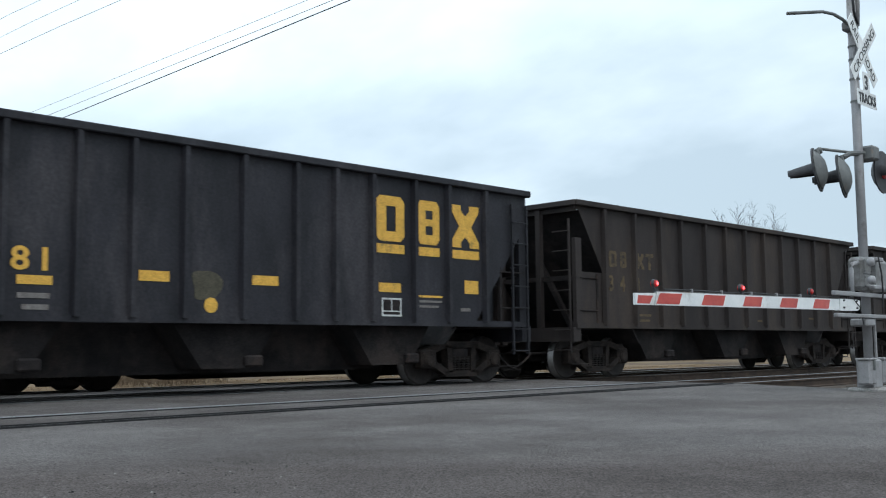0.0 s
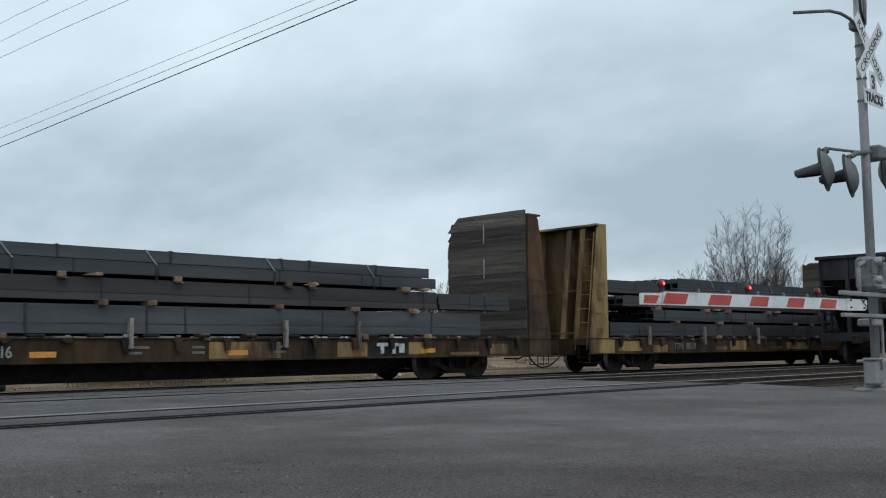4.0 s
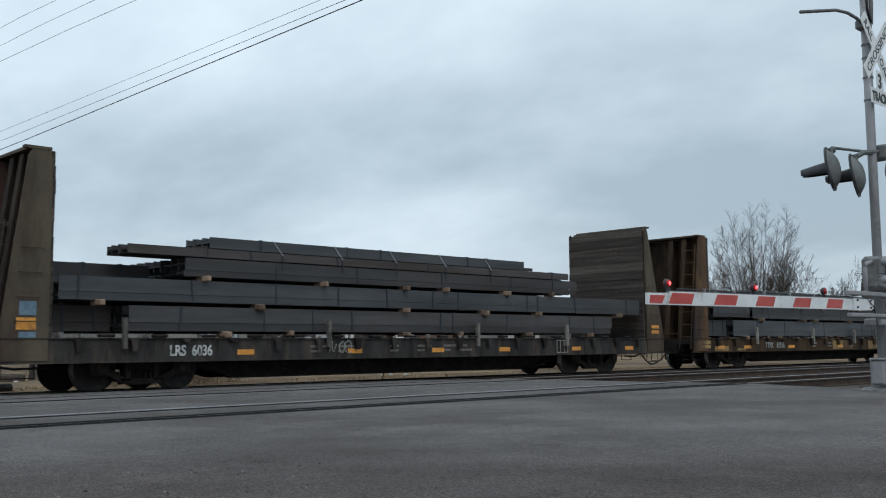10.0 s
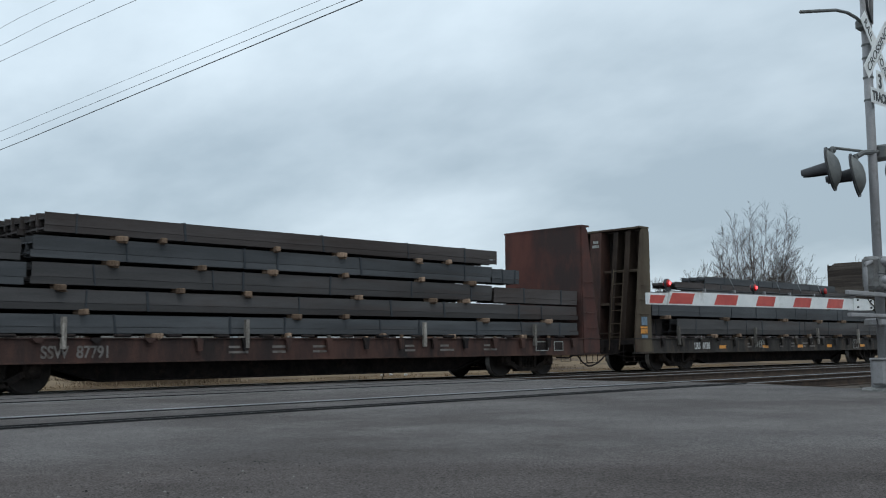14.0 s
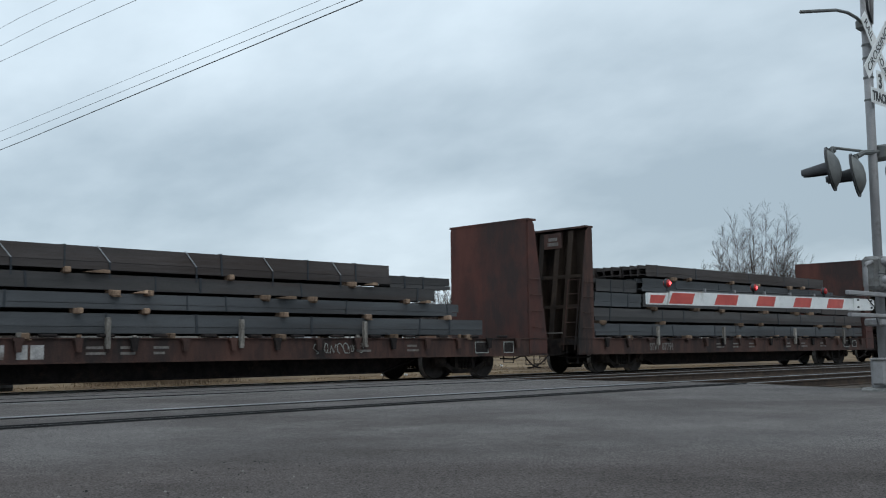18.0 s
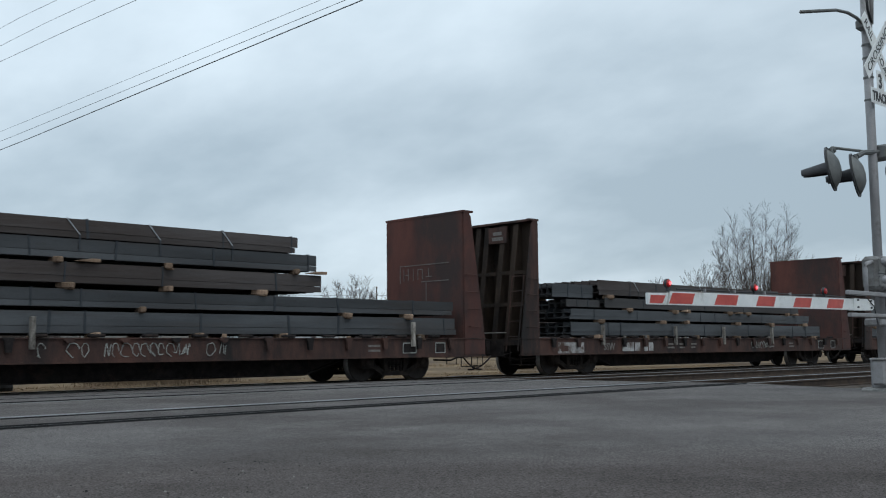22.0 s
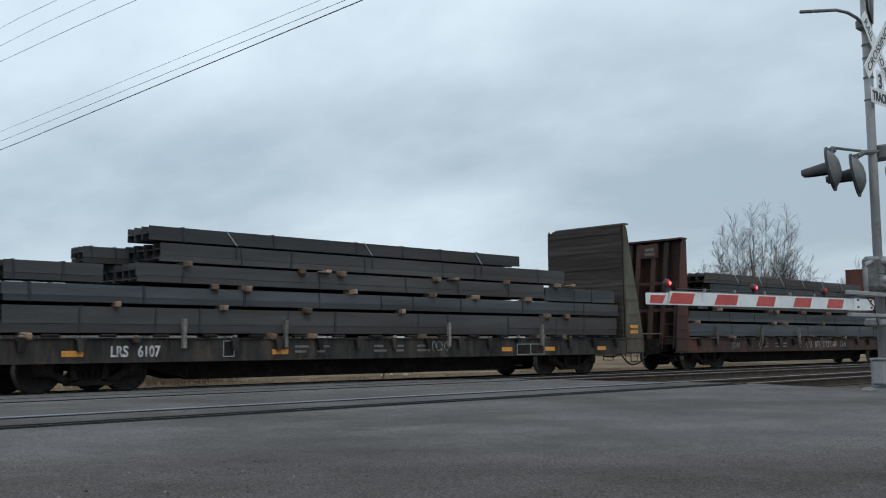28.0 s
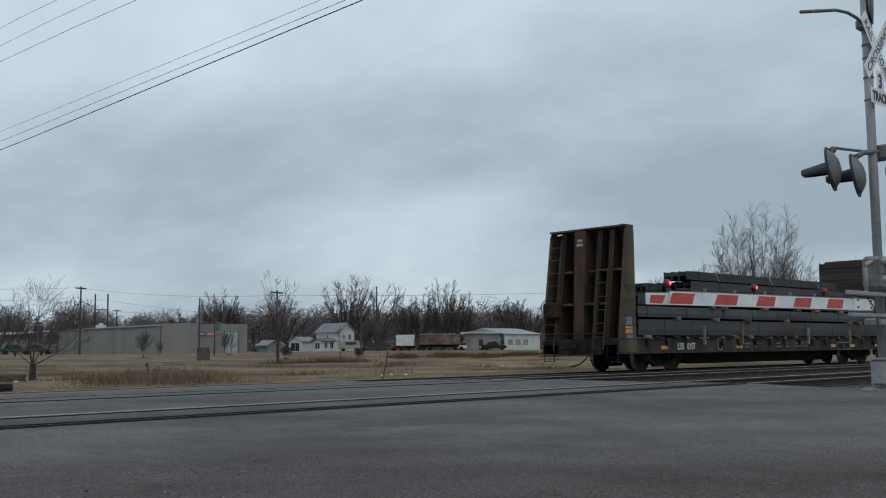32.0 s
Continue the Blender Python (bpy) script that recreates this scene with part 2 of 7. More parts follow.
def ground_z(x, y):
    """Height of the field: level by the tracks, then rising a little."""
    if y < 23:
        return -0.30
    return float(np.interp(y, (23, 24, 30, 45, 100, 160, 260, 3000), (-.22, -.13, -.10, 0.0, .36, .52, .60, .62)))


def make_ground():
    xs = [-3000, -800, -300, -120, -60] + list(range(-40, 130, 5)) + [140, 180, 240, 330, 500, 900, 1600, 3200]
    ys = [-2000, -400, -120, -40, -10, 3, 22.9] + list(range(23, 60, 2)) + list(range(62, 170, 9)) + [190, 240, 330, 600, 1400, 3000]
    s = Shape()
    rnd = random.Random(5)
    n = len(ys)
    for x in xs:
        for y in ys:
            j = rnd.uniform(-.05, .05) if 25 < y < 150 else 0
            s.v.append((x, y, ground_z(x, y) + j))
    for i in range(len(xs) - 1):
        for j in range(n - 1):
            a = i * n + j
            s.f.append((a, a + n, a + n + 1, a + 1))
    solid("ground", s, GRASS, "dry tan winter grass field beyond the tracks", "ground", kind="structure", smooth=True)


def make_road():
    """Worn asphalt: the near apron, and the crossing between the rails that falls to the far track."""
    s = Shape()
    edge = [(-30, -25), (60, -25), (60, 5.2), (19, 5.6), (15.6, 6.7), (16.3, 8.3), (16.9, 9.25), (-30, 9.25)]
    s.prism(edge, 2, -.35, -.004)
    solid("road", s, APRON, "worn grey asphalt road before the level crossing", "road", kind="structure")
    cuts = ((9.385, 10.715), (10.86, 13.90), (14.05, 15.39), (15.56, 19.19))
    for y0, y1 in cuts:
        far = y1 > 19
        r = random.Random(int(y0 * 10))
        p = Shape()
        right = [17.0 + r.uniform(-.18, .18) for _ in range(2)]
        z0, z1 = -.008, -.008
        if far:
            z1 = -.10
        x0 = -30
        p.poly([(x0, y0, z0), (right[0], y0, z0), (right[1], y1, z1), (x0, y1, z1),
                (x0, y0, z0 - .3), (right[0], y0, z0 - .3), (right[1], y1, z1 - .3), (x0, y1, z1 - .3)],
               [(0, 1, 2, 3), (4, 7, 6, 5), (0, 4, 5, 1), (1, 5, 6, 2), (2, 6, 7, 3), (3, 7, 4, 0)])
        solid("pavement", p, ASPHALT, "patched asphalt filling between the crossing rails", "pavement", kind="structure")
    p = Shape().box(-30, 16.8, 19.34, 20.62, -.42, -.125).box(-30, 15.5, 20.8, 21.25, -.42, -.14)
    solid("pavement", p, DIRT, "dirty cinder strip along the far rail", "pavement", kind="structure")


def rail_profile(y, top):
    h = .17
    return [(y - .07, top - h), (y + .07, top - h), (y + .07, top - h + .02), (y + .012, top - h + .035), (y + .012, top - .045),
            (y + .036, top - .035), (y + .036, top - .008), (y + .026, top), (y - .026, top), (y - .036, top - .008),
            (y - .036, top - .035), (y - .012, top - .045), (y - .012, top - h + .035), (y - .07, top - h + .02)]


def make_track(name, mid, top, label, number):
    tr = thing(name, label, "railway track", kind="structure")
    for side in (-1, 1):
        y = mid + side * .7525
        sh = Shape().prism(rail_profile(y, top), 0, -160, 620)
        me = sh.mesh("rail", [RAILSIDE, RAILTOP if (number, side) == (0, 1) else RAILDULL])
        for p in me.polygons:
            if p.normal.z > .6 and p.center.z > top - .012:
                p.material_index = 1
        part("rail", me, None, tr)
        # the gap beside the rail in the road, its shade given by a black filler
        g0, g1 = sorted((y - side * .037, y - side * .085))
        part("flangeway", Shape().box(-30, 16.7, g0, g1, top - .2, top - .05), GAP_BLACK, tr, "dark flangeway gap")
        # added raised black strips stand in for the dark lines of the grooves
        for k, h in {(0, -1): ((-.055, .004), (.155, .006)), (0, 1): ((-.095, -.006),), (1, -1): ((.15, .010),), (1, 1): ((-.095, .000),)}.get((number, side), ()):
            part("seal", Shape().box(-30, 16.6, y + k - .014, y + k + .014, top - .2, top + h), GAP_BLACK, tr, "raised black strip standing in for a dark groove line")
    tie = Shape().cbox(-.115, .115, -1.3, 1.3, -.16, 0, .012).mesh("tie", TIE)
    rest = Shape()
    rnd = random.Random(int(mid * 7))
    for i in range(420):
        x = 17.35 + i * .56
        if i < 70:
            t = part("tie", tie, None, tr)
            t.matrix_basis = pose(x, mid + rnd.uniform(-.05, .05), top - .165 + rnd.uniform(-.012, .006), 0, 0, rnd.uniform(-1.5, 1.5))
        else:
            rest.box(x - .115, x + .115, mid - 1.3, mid + 1.3, top - .33, top - .165)
    tagged(part("ties", rest, TIE, tr), kind="stuff")
    return tr


def make_ballast():
    ys = (6.2, 7.6, 8.6, 11.5, 12.3, 13.3, 16.1, 17.2, 18.4, 21.4, 22.2, 23.2)
    zs = (-.14, -.12, -.19, -.19, -.24, -.19, -.19, -.28, -.30, -.30, -.27, -.2)
    s = Shape()
    xs = [15.0 + i * .7 for i in range(60)] + [58, 62, 70, 85, 110, 160, 300, 620]
    rnd = random.Random(11)
    m = len(ys)
    for x in xs:
        for y, z in zip(ys, zs):
            s.v.append((max(x, 15.5) if y < 7 else x, y, z + rnd.uniform(-.02, .02)))
    for i in range(len(xs) - 1):
        for j in range(m - 1):
            a = i * m + j
            s.f.append((a, a + m, a + m + 1, a + 1))
    solid("ballast", s, GRAVEL, "dark grey crushed stone ballast under the tracks", "ballast", kind="structure")
    stones = Shape()
    for i in range(5200):
        x = 16.9 + 26 * rnd.random() ** 1.6
        y = rnd.uniform(6.4, 19.2)
        z = float(np.interp(y, ys, zs)) + .005
        r = rnd.uniform(.018, .045)
        if y < 8.6 and x < 17.6:
            continue
        q = [(x + rnd.uniform(-r, r) * .5 + r * dx, y + r * dy + rnd.uniform(-r, r) * .4, z + r * dz * .8)
             for dx, dy, dz in ((-1, -.8, -.5), (1, -.9, -.5), (.2, 1, -.5), (-.5, -.3, .8), (.6, .2, .7))]
        stones.poly(q, [(0, 1, 4, 3), (1, 2, 4), (2, 0, 3), (3, 4, 2)])
    solid("ballast_stones", stones, GRAVEL, "loose crushed stones on the ballast bed", "stones", kind="stuff")


make_ground()
make_road()
make_track("track_near", NEAR_Y, 0.010, "near railway track set in the asphalt crossing", 0)
make_track("track_middle", HOP_Y, 0.0, "middle railway track set in the asphalt crossing", 1)
make_track("track_far", FLAT_Y, FLAT_Z, "far railway track at the edge of the grass", 2)
make_ballast()

# ---------- railway cars ----------
OXIDE = surface("oxide_red_paint", (.074, .029, .024), (.122, .046, .036), 1.1, .8, 0, .2, 50, (.045, .030, .028), .85, (1, 1, .45))
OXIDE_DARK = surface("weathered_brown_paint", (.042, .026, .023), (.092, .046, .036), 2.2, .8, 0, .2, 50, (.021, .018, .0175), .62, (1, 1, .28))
TTX_YELLOW = surface("faded_yellow_paint", (.27, .175, .07), (.38, .26, .11), 1.8, .75, 0, .15, 50, (.085, .050, .030), .75, (1, 1, .35))
TTX_BROWN = surface("brown_grimy_yellow_paint", (.075, .040, .023), (.145, .078, .036), 1.7, .8, 0, .2, 50, (.034, .024, .020), .7, (1, 1, .35))
OLIVE = surface("olive_grey_paint", (.066, .052, .037), (.112, .090, .061), 1.8, .75, 0, .2, 50, (.052, .032, .022), .62, (1, 1, .3))
OLIVE_GREEN = surface("worn_green_paint", (.086, .084, .067), (.128, .122, .094), 1.8, .8, 0, .2, 50, (.075, .050, .034), .6, (1, 1, .35))
SILL_DARK = surface("grimy_black_sill", (.018, .016, .0155), (.050, .045, .041), 3.4, .8, 0, .2, 50, (.095, .072, .055), .46, (1, 1, .22))
PLANK = surface("weathered_plank", (.060, .050, .043), (.115, .098, .085), 2.0, .9, 0, .5, 25, (.22, .205, .185), .12, (1, .25, 6), .35)
PLANK_BROWN = surface("brown_plank", (.042, .034, .030), (.080, .066, .057), 2.0, .9, 0, .5, 25, (.10, .088, .078), .25, (1, .25, 6), .2)
PLANK_DARK = surface("dark_brown_plank", (.042, .035, .032), (.076, .064, .057), 2.0, .9, 0, .5, 25, (.10, .09, .08), .2, (1, .25, 6), .2)
DECK = surface("deck_wood", (.05, .043, .037), (.11, .095, .08), 3, .95, 0, .5, 30)
STEEL = surface("mill_scale_steel", (.040, .043, .047), (.078, .083, .089), .8, .62, .05, .1, 60, (.052, .045, .043), .5, (.3, 1, 3), .28)
STEEL_GREY = surface("dull_grey_steel", (.042, .041, .042), (.076, .073, .073), .8, .66, .05, .1, 60, (.056, .042, .038), .6, (.3, 1, 3), .26)
STEEL_BROWN = surface("rusting_steel", (.050, .044, .043), (.082, .072, .070), 1.0, .66, .05, .1, 60, (.044, .033, .029), .55, (.3, 1, 3), .2)
STRAP = surface("steel_strap", (.018, .023, .03), (.034, .04, .048), 4, .5, .2, 0, 40)
# strap steel where it catches the sky: the sheen is painted pale
STRAP_SKYLIT = surface("skylit_strap", (.34, .37, .40), (.45, .48, .50), 4, .4, .3, 0, 40)
LUMBER = surface("fresh_lumber", (.20, .135, .095), (.34, .24, .17), 6, .88, 0, .3, 40, (.11, .078, .058), .45, (1, 4, 1), .45)
WHITEPAINT = surface("white_lettering", (.45, .46, .46), (.62, .63, .62), 9, .7, 0, 0, 60, (.16, .15, .14), .35)
GREYPAINT = surface("faded_lettering", (.13, .118, .11), (.20, .185, .175), 9, .7, 0, 0, 60, (.09, .07, .06), .4)
ORANGE = surface("orange_reflector", (.62, .25, .035), (.75, .33, .06), 9, .5, 0, 0, 60, (.25, .12, .04), .25)
YELLOW = surface("yellow_marking", (.60, .33, .045), (.72, .41, .065), 7, .6, 0, 0, 60, (.22, .15, .04), .2)
COALBLACK = surface("sooty_black_paint", (.0112, .0112, .0145), (.0245, .024, .030), 1.5, .62, 0, .25, 22, (.044, .041, .046), .45, (1, 1, .4))
COALBROWN = surface("sooty_brown_black_paint", (.019, .015, .0145), (.036, .029, .027), 1.2, .75, 0, .15, 45, (.050, .037, .030), .42, (1, 1, .25))
# end framing paints: shade of the recesses put into the colour along with soot
FRAME_SHADE = surface("shaded_sooty_frame_paint", (.030, .022, .018), (.055, .040, .031), 1.6, .85, 0, .2, 50, (.018, .015, .014), .5, (1, 1, .4))
FRAME_SHADE_BROWN = surface("shaded_sooty_brown_frame_paint", (.046, .029, .019), (.088, .054, .031), 1.6, .85, 0, .2, 50, (.026, .019, .015), .58, (1, 1, .4))
DIRTY_YELLOW = surface("dirty_yellow_sheet", (.085, .058, .030), (.16, .108, .052), 1.2, .85, 0, .2, 50, (.045, .030, .020), .6, (1, 1, .3))
# hopper undersides: the shade beneath the car is put into this black
SHADED_PLATE = surface("shaded_black_plate", (.011, .010, .0105), (.026, .0225, .022), 2, .9, 0, .2, 40, (.040, .032, .029), .4)
PLANK_MID = surface("grey_brown_plank", (.046, .038, .034), (.086, .073, .065), 2.0, .9, 0, .5, 25, (.13, .118, .105), .25, (1, .25, 6), .2)
BLOT = surface("olive_blot", (.060, .054, .038), (.085, .077, .055), 6, .8, 0, 0, 40)
SILL_BROWN = surface("grimy_brown_sill", (.042, .028, .019), (.092, .056, .030), 2.6, .85, 0, .2, 50, (.021, .017, .015), .62, (1, 1, .25))
PALE_WOOD = surface("bleached_stake_wood", (.15, .138, .125), (.28, .26, .235), 5, .9, 0, .4, 40, (.085, .075, .065), .5, (4, 4, 1), .5)
BLUE_TAG = surface("blue_tag", (.10, .16, .22), (.16, .23, .29), 9, .6, 0, 0, 60)
SIGNAL_RED = surface("dull_red_marker", (.20, .022, .026), (.28, .035, .038), 5, .6, 0, .05, 50, (.10, .02, .02), .3)
PEELING = surface("peeling_white_paint", (.27, .265, .26), (.45, .445, .44), 5, .75, 0, .1, 50, (.075, .045, .035), .66)
CHALK = surface("chalk_white", (.26, .27, .26), (.40, .41, .39), 9, .8, 0, 0, 60, (.12, .09, .08), .35)


def wheelset_meshes(r):
    w = Shape().lathe([(.02, -.11), (.10, -.11), (.13, -.07), (r - .09, -.02), (r - .06, -.065), (r - .004, -.065), (r, .05), (r + .028, .062), (r + .024, .088),
                       (r - .05, .085), (.14, .06), (.09, .10), (.02, .10)], 1, (0, 0, 0), 28)
    me = w.mesh("wheel", [WHEEL, TREAD], True)
    for p in me.polygons:
        q = math.hypot(p.center.x, p.center.z)
        if q > r - .03 and -.07 < p.center.y < .06:
            p.material_index = 1
    ax = Shape().lathe([(.06, -.95), (.06, -.7), (.085, -.65), (.085, .65), (.06, .7), (.06, .95)], 1, (0, 0, 0), 10).mesh("axle", BLACKIRON, True)
    return me, ax


WHEEL_ME, AXLE_ME = wheelset_meshes(.45)


def side_frame():
    """A cast truck side: two journal pockets, an arched top bar and a dropped spring seat."""
    s = Shape()
    # the frame as bars, so that its windows stay open
    def bar(a, b, w, t=.09):
        d = Vector((b[0] - a[0], b[1] - a[1]))
        n = Vector((-d.y, d.x)).normalized() * w / 2
        s.prism([(a[0] - n.x, a[1] - n.y), (b[0] - n.x, b[1] - n.y), (b[0] + n.x, b[1] + n.y), (a[0] + n.x, a[1] + n.y)], 1, -t, t)
    bar((-.98, .60), (-.42, .75), .13)
    bar((.98, .60), (.42, .75), .13)
    bar((-.46, .75), (.46, .75), .12)
    bar((-.86, .46), (-.40, .22), .12)
    bar((.86, .46), (.40, .22), .12)
    bar((-.45, .20), (.45, .20), .11)
    bar((-.34, .72), (-.30, .22), .12)
    bar((.34, .72), (.30, .22), .12)
    for k in (-.9, .9):
        s.cbox(k - .19, k + .19, -.12, .12, .30, .66, .04)
        s.lathe([(.10, -.17), (.14, -.14), (.14, -.05)], 1, (k, 0, .46), 12)
    return s.mesh("side_frame", TRUCKIRON)


def spring():
    prof = []
    for j in range(6):
        z = .26 + j * .045
        prof += [(.043, z), (.058, z + .015), (.058, z + .03), (.043, z + .043)]
    return Shape().lathe(prof, 2, (0, 0, 0), 8).mesh("spring", TRUCKIRON)


FRAME_ME, SPRING_ME = side_frame(), spring()
BOLSTER_ME = Shape().cbox(-.22, .22, -1.05, 1.05, .42, .70, .03).lathe([(.30, .68), (.30, .80)], 2, (0, 0, 0), 14).mesh("bolster", BLACKIRON)


wheels = {}


def truck(car, x, run):
    """A four-wheeled truck under a car."""
    b = part("truck", BOLSTER_ME, None, car, "black cast-steel truck")
    b.matrix_basis = pose(x, 0, 0)
    for side in (-1, 1):
        part("side_frame", FRAME_ME, None, b).matrix_basis = pose(0, side * .99, 0)
        for k in (-.19, -.065, .065, .19):
            part("spring", SPRING_ME, None, b).matrix_basis = pose(k, side * 1.02, 0)
        for k in (-.9, .9):
            o = part("wheel", WHEEL_ME, None, b)
            o.matrix_basis = pose(k, side * .79, .45, 0, 0, 0 if side < 0 else 180)
            wheels.setdefault((run, k, side), []).append(o)
    for k in (-.9, .9):
        part("axle", AXLE_ME, None, b).matrix_basis = pose(k, 0, .45)
    return b


def coupler(car, x, sgn):
    s = Shape().box(min(x, x + sgn * .55), max(x, x + sgn * .55), -.07, .07, .78, .93)
    s.cbox(min(x + sgn * .45, x + sgn * .78), max(x + sgn * .45, x + sgn * .78), -.15, .13, .70, 1.0, .04)
    part("coupler", s, BLACKIRON, car, "rusty black knuckle coupler")
    drop = [(x + sgn * (.18 + .80 * q), -.52 + .10 * q, .21 + .34 * (1 - q) ** 2.2) for q in (k / 8 for k in range(9))]
    h = Shape().tube([(x - sgn * 1.3, -.9, .50), (x - sgn * .6, -.8, .48), (x - sgn * .1, -.6, .56)] + drop, .024, 7)
    part("air_hose", h, BLACKIRON, car, "black rubber air hose")
    g = Shape().tube([(x - sgn * .15, -1.35, .56), (x - sgn * .15, -1.35, .32), (x - sgn * .75, -1.35, .32), (x - sgn * .75, -1.35, .56)], .014, 5)
    part("step", g, BLACKIRON, car)
    c = Shape().tube([(x + sgn * .05, -1.2, .66), (x + sgn * .12, -.7, .55), (x + sgn * .2, -.3, .6), (x + sgn * .3, .2, .55)], .012, 5)
    part("uncoupling_lever", c, BLACKIRON, car)


HALF = 1.50


def bulkhead(car, x, sgn, kind, paint, top, rear_plate):
    """An end wall: load side face at x, its side plates spreading outwards (sgn) to the foot."""
    t_out, b_out = (.44, .92) if kind == "wood" else (.26, .76)
    # the far side plate is narrower on the plank-lined ends
    t_far, b_far = ((.29, .66) if sgn > 0 else (.38, .92)) if kind == "wood" else (t_out, b_out)
    if paint in (OLIVE, OLIVE_GREEN) and sgn > 0:
        t_out, t_far = .15, .12
    z0 = 1.05
    # back framing swaps to darker paints that carry the recess shade
    back = {OLIVE.name: FRAME_SHADE, OLIVE_GREEN.name: FRAME_SHADE, OXIDE.name: OXIDE_DARK, OXIDE_DARK.name: FRAME_SHADE, TTX_BROWN.name: FRAME_SHADE_BROWN, TTX_YELLOW.name: DIRTY_YELLOW}.get(paint.name, paint)
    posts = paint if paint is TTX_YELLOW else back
    rc = .14 if paint in (OLIVE, OLIVE_GREEN) and sgn < 0 else .09
    prs = [[(x + sgn * .01, z0 - .42), (x + sgn * bo, z0 - .42), (x + sgn * bo, z0 + .02), (x + sgn * (to + .02), top - .14), (x + sgn * (to - .07), top), (x + sgn * rc, top), (x + sgn * (rc * .33), top - rc * .42), (x + sgn * .01, top - rc * 1.15)]
           for to, bo in ((t_out, b_out), (t_far, b_far))]
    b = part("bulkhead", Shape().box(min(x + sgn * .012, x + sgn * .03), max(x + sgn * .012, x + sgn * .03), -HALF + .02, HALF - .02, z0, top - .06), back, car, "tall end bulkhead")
    for pr, ya, yb in ((prs[0], -HALF - .02, -HALF + .02), (prs[1], HALF - .02, HALF + .02)):
        part("side_plate", Shape().prism(pr, 1, ya, yb), paint, b)
    if kind == "wood":
        # planks, with clipped upper corners
        rnd = random.Random(int(x * 100) + int(top * 10))
        n = 13
        hh = (top - .02 - z0) / n
        for i in range(n):
            za, zb = z0 + i * hh + .003, z0 + (i + 1) * hh - .003
            cut = ((.46, .22, .07) if paint is TTX_BROWN and sgn > 0 else (.24, .07, 0))[n - 1 - i] if i > n - 4 else 0
            cut += rnd.choice((0, 0, .02, .035)) if i < n - 3 else 0
            if i == n - 1 and paint is TTX_BROWN and sgn > 0:
                zb += .16
            j = rnd.uniform(-.012, .012)
            th = .24 if paint is TTX_BROWN and sgn < 0 and za > 2.3 else .075
            far = HALF + .08 if paint is TTX_BROWN and sgn > 0 else HALF - .04
            pl = Shape().prism([(-HALF + .05, za), (far, za), (far - cut, zb), (-HALF + .05, zb)], 0,
                               x - sgn * th + j, x + sgn * .0 + j)
            part("plank", pl, PLANK_DARK if paint is OLIVE_GREEN else PLANK if rnd.random() < .15 or paint is TTX_BROWN and sgn > 0 and i in (1, 7, 8) else PLANK_MID if paint is TTX_BROWN and sgn > 0 else PLANK_BROWN, b)
        if paint is TTX_BROWN and sgn > 0:
            for za, zb in ((.75, 1.3), (1.75, 2.3), (2.75, 3.3)):
                part("strip", Shape().box(min(x - sgn * .10, x - sgn * .088), max(x - sgn * .10, x - sgn * .088), .06, .10, z0 + za, z0 + zb), CHALK, b, "pale painted strip")
    else:
        part("face_sheet", Shape().box(min(x - sgn * .01, x + sgn * .008), max(x - sgn * .01, x + sgn * .008), -HALF + .02, HALF - .02, z0, top - .02), paint, b)
    # back ribs, tapered like the sides
    olive = paint in (OLIVE, OLIVE_GREEN)
    if olive:
        for zz, ya, yb in ((z0 + 2.15, .55, 1.0), (z0 + 2.15, -1.4, -.1), (z0 + 1.1, .5, 1.4), (z0 + 1.1, -1.0, 0)):
            q = b_far + (t_far - b_far) * (zz - z0) / (top - z0) - .10
            part("shelf_brace", Shape().box(min(x + sgn * .03, x + sgn * q), max(x + sgn * .03, x + sgn * q), ya, yb, zz - .04, zz + .04), paint, b)
        pl = Shape().poly([(x + sgn * (b_out - .14), -.05, z0 - .1), (x + sgn * (b_out - .18), .38, z0 - .1), (x + sgn * (t_far + .04), .48, top - .05), (x + sgn * (t_far + .07), .02, top - .05),
                           (x + sgn * .03, -.05, z0 - .1), (x + sgn * .03, .38, z0 - .1), (x + sgn * .03, .48, top - .05), (x + sgn * .03, .02, top - .05)],
                          [(0, 1, 2, 3), (4, 7, 6, 5), (0, 4, 5, 1), (1, 5, 6, 2), (2, 6, 7, 3), (3, 7, 4, 0)])
        part("centre_column", pl, OXIDE_DARK if paint is OLIVE else back, b, "broad rusty brown centre column")
        if sgn < 0:
            for w_, z in ((.20, .36), (.26, .50)):
                k = x + sgn * (t_far + .075 + .10 * z)
                part("lettering", Shape().box(min(k, k + sgn * .006), max(k, k + sgn * .006), .22 - w_ / 2, .22 + w_ / 2, top - z - .045, top - z + .045), CHALK, b, "pale car number bar")
    for y in ((-1.0, -.52, .95) if olive else (-.92, -.40, .88) if kind == "wood" else (-.9, -.42, .2, .55, 1.0)):
        f = (y + HALF) / (2 * HALF)
        to, bo = t_out + (t_far - t_out) * f, b_out + (b_far - b_out) * f
        r = Shape().prism([(x + sgn * .03, z0 - .1), (x + sgn * (bo - .06), z0 - .1), (x + sgn * (to - .05), top - .06), (x + sgn * .03, top - .06)], 1, y - .04, y + .04)
        r.prism([(x + sgn * (bo - .09), z0 - .1), (x + sgn * (bo - .05), z0 - .1), (x + sgn * (to - .04), top - .07), (x + sgn * (to - .08), top - .07)], 1, y - .09, y + .09)
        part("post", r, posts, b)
    k0, k1 = (x + sgn * (.035 if olive and sgn < 0 else .012) if kind == "wood" else x - sgn * .02), HALF - .3 if kind == "wood" and sgn > 0 else HALF + .03
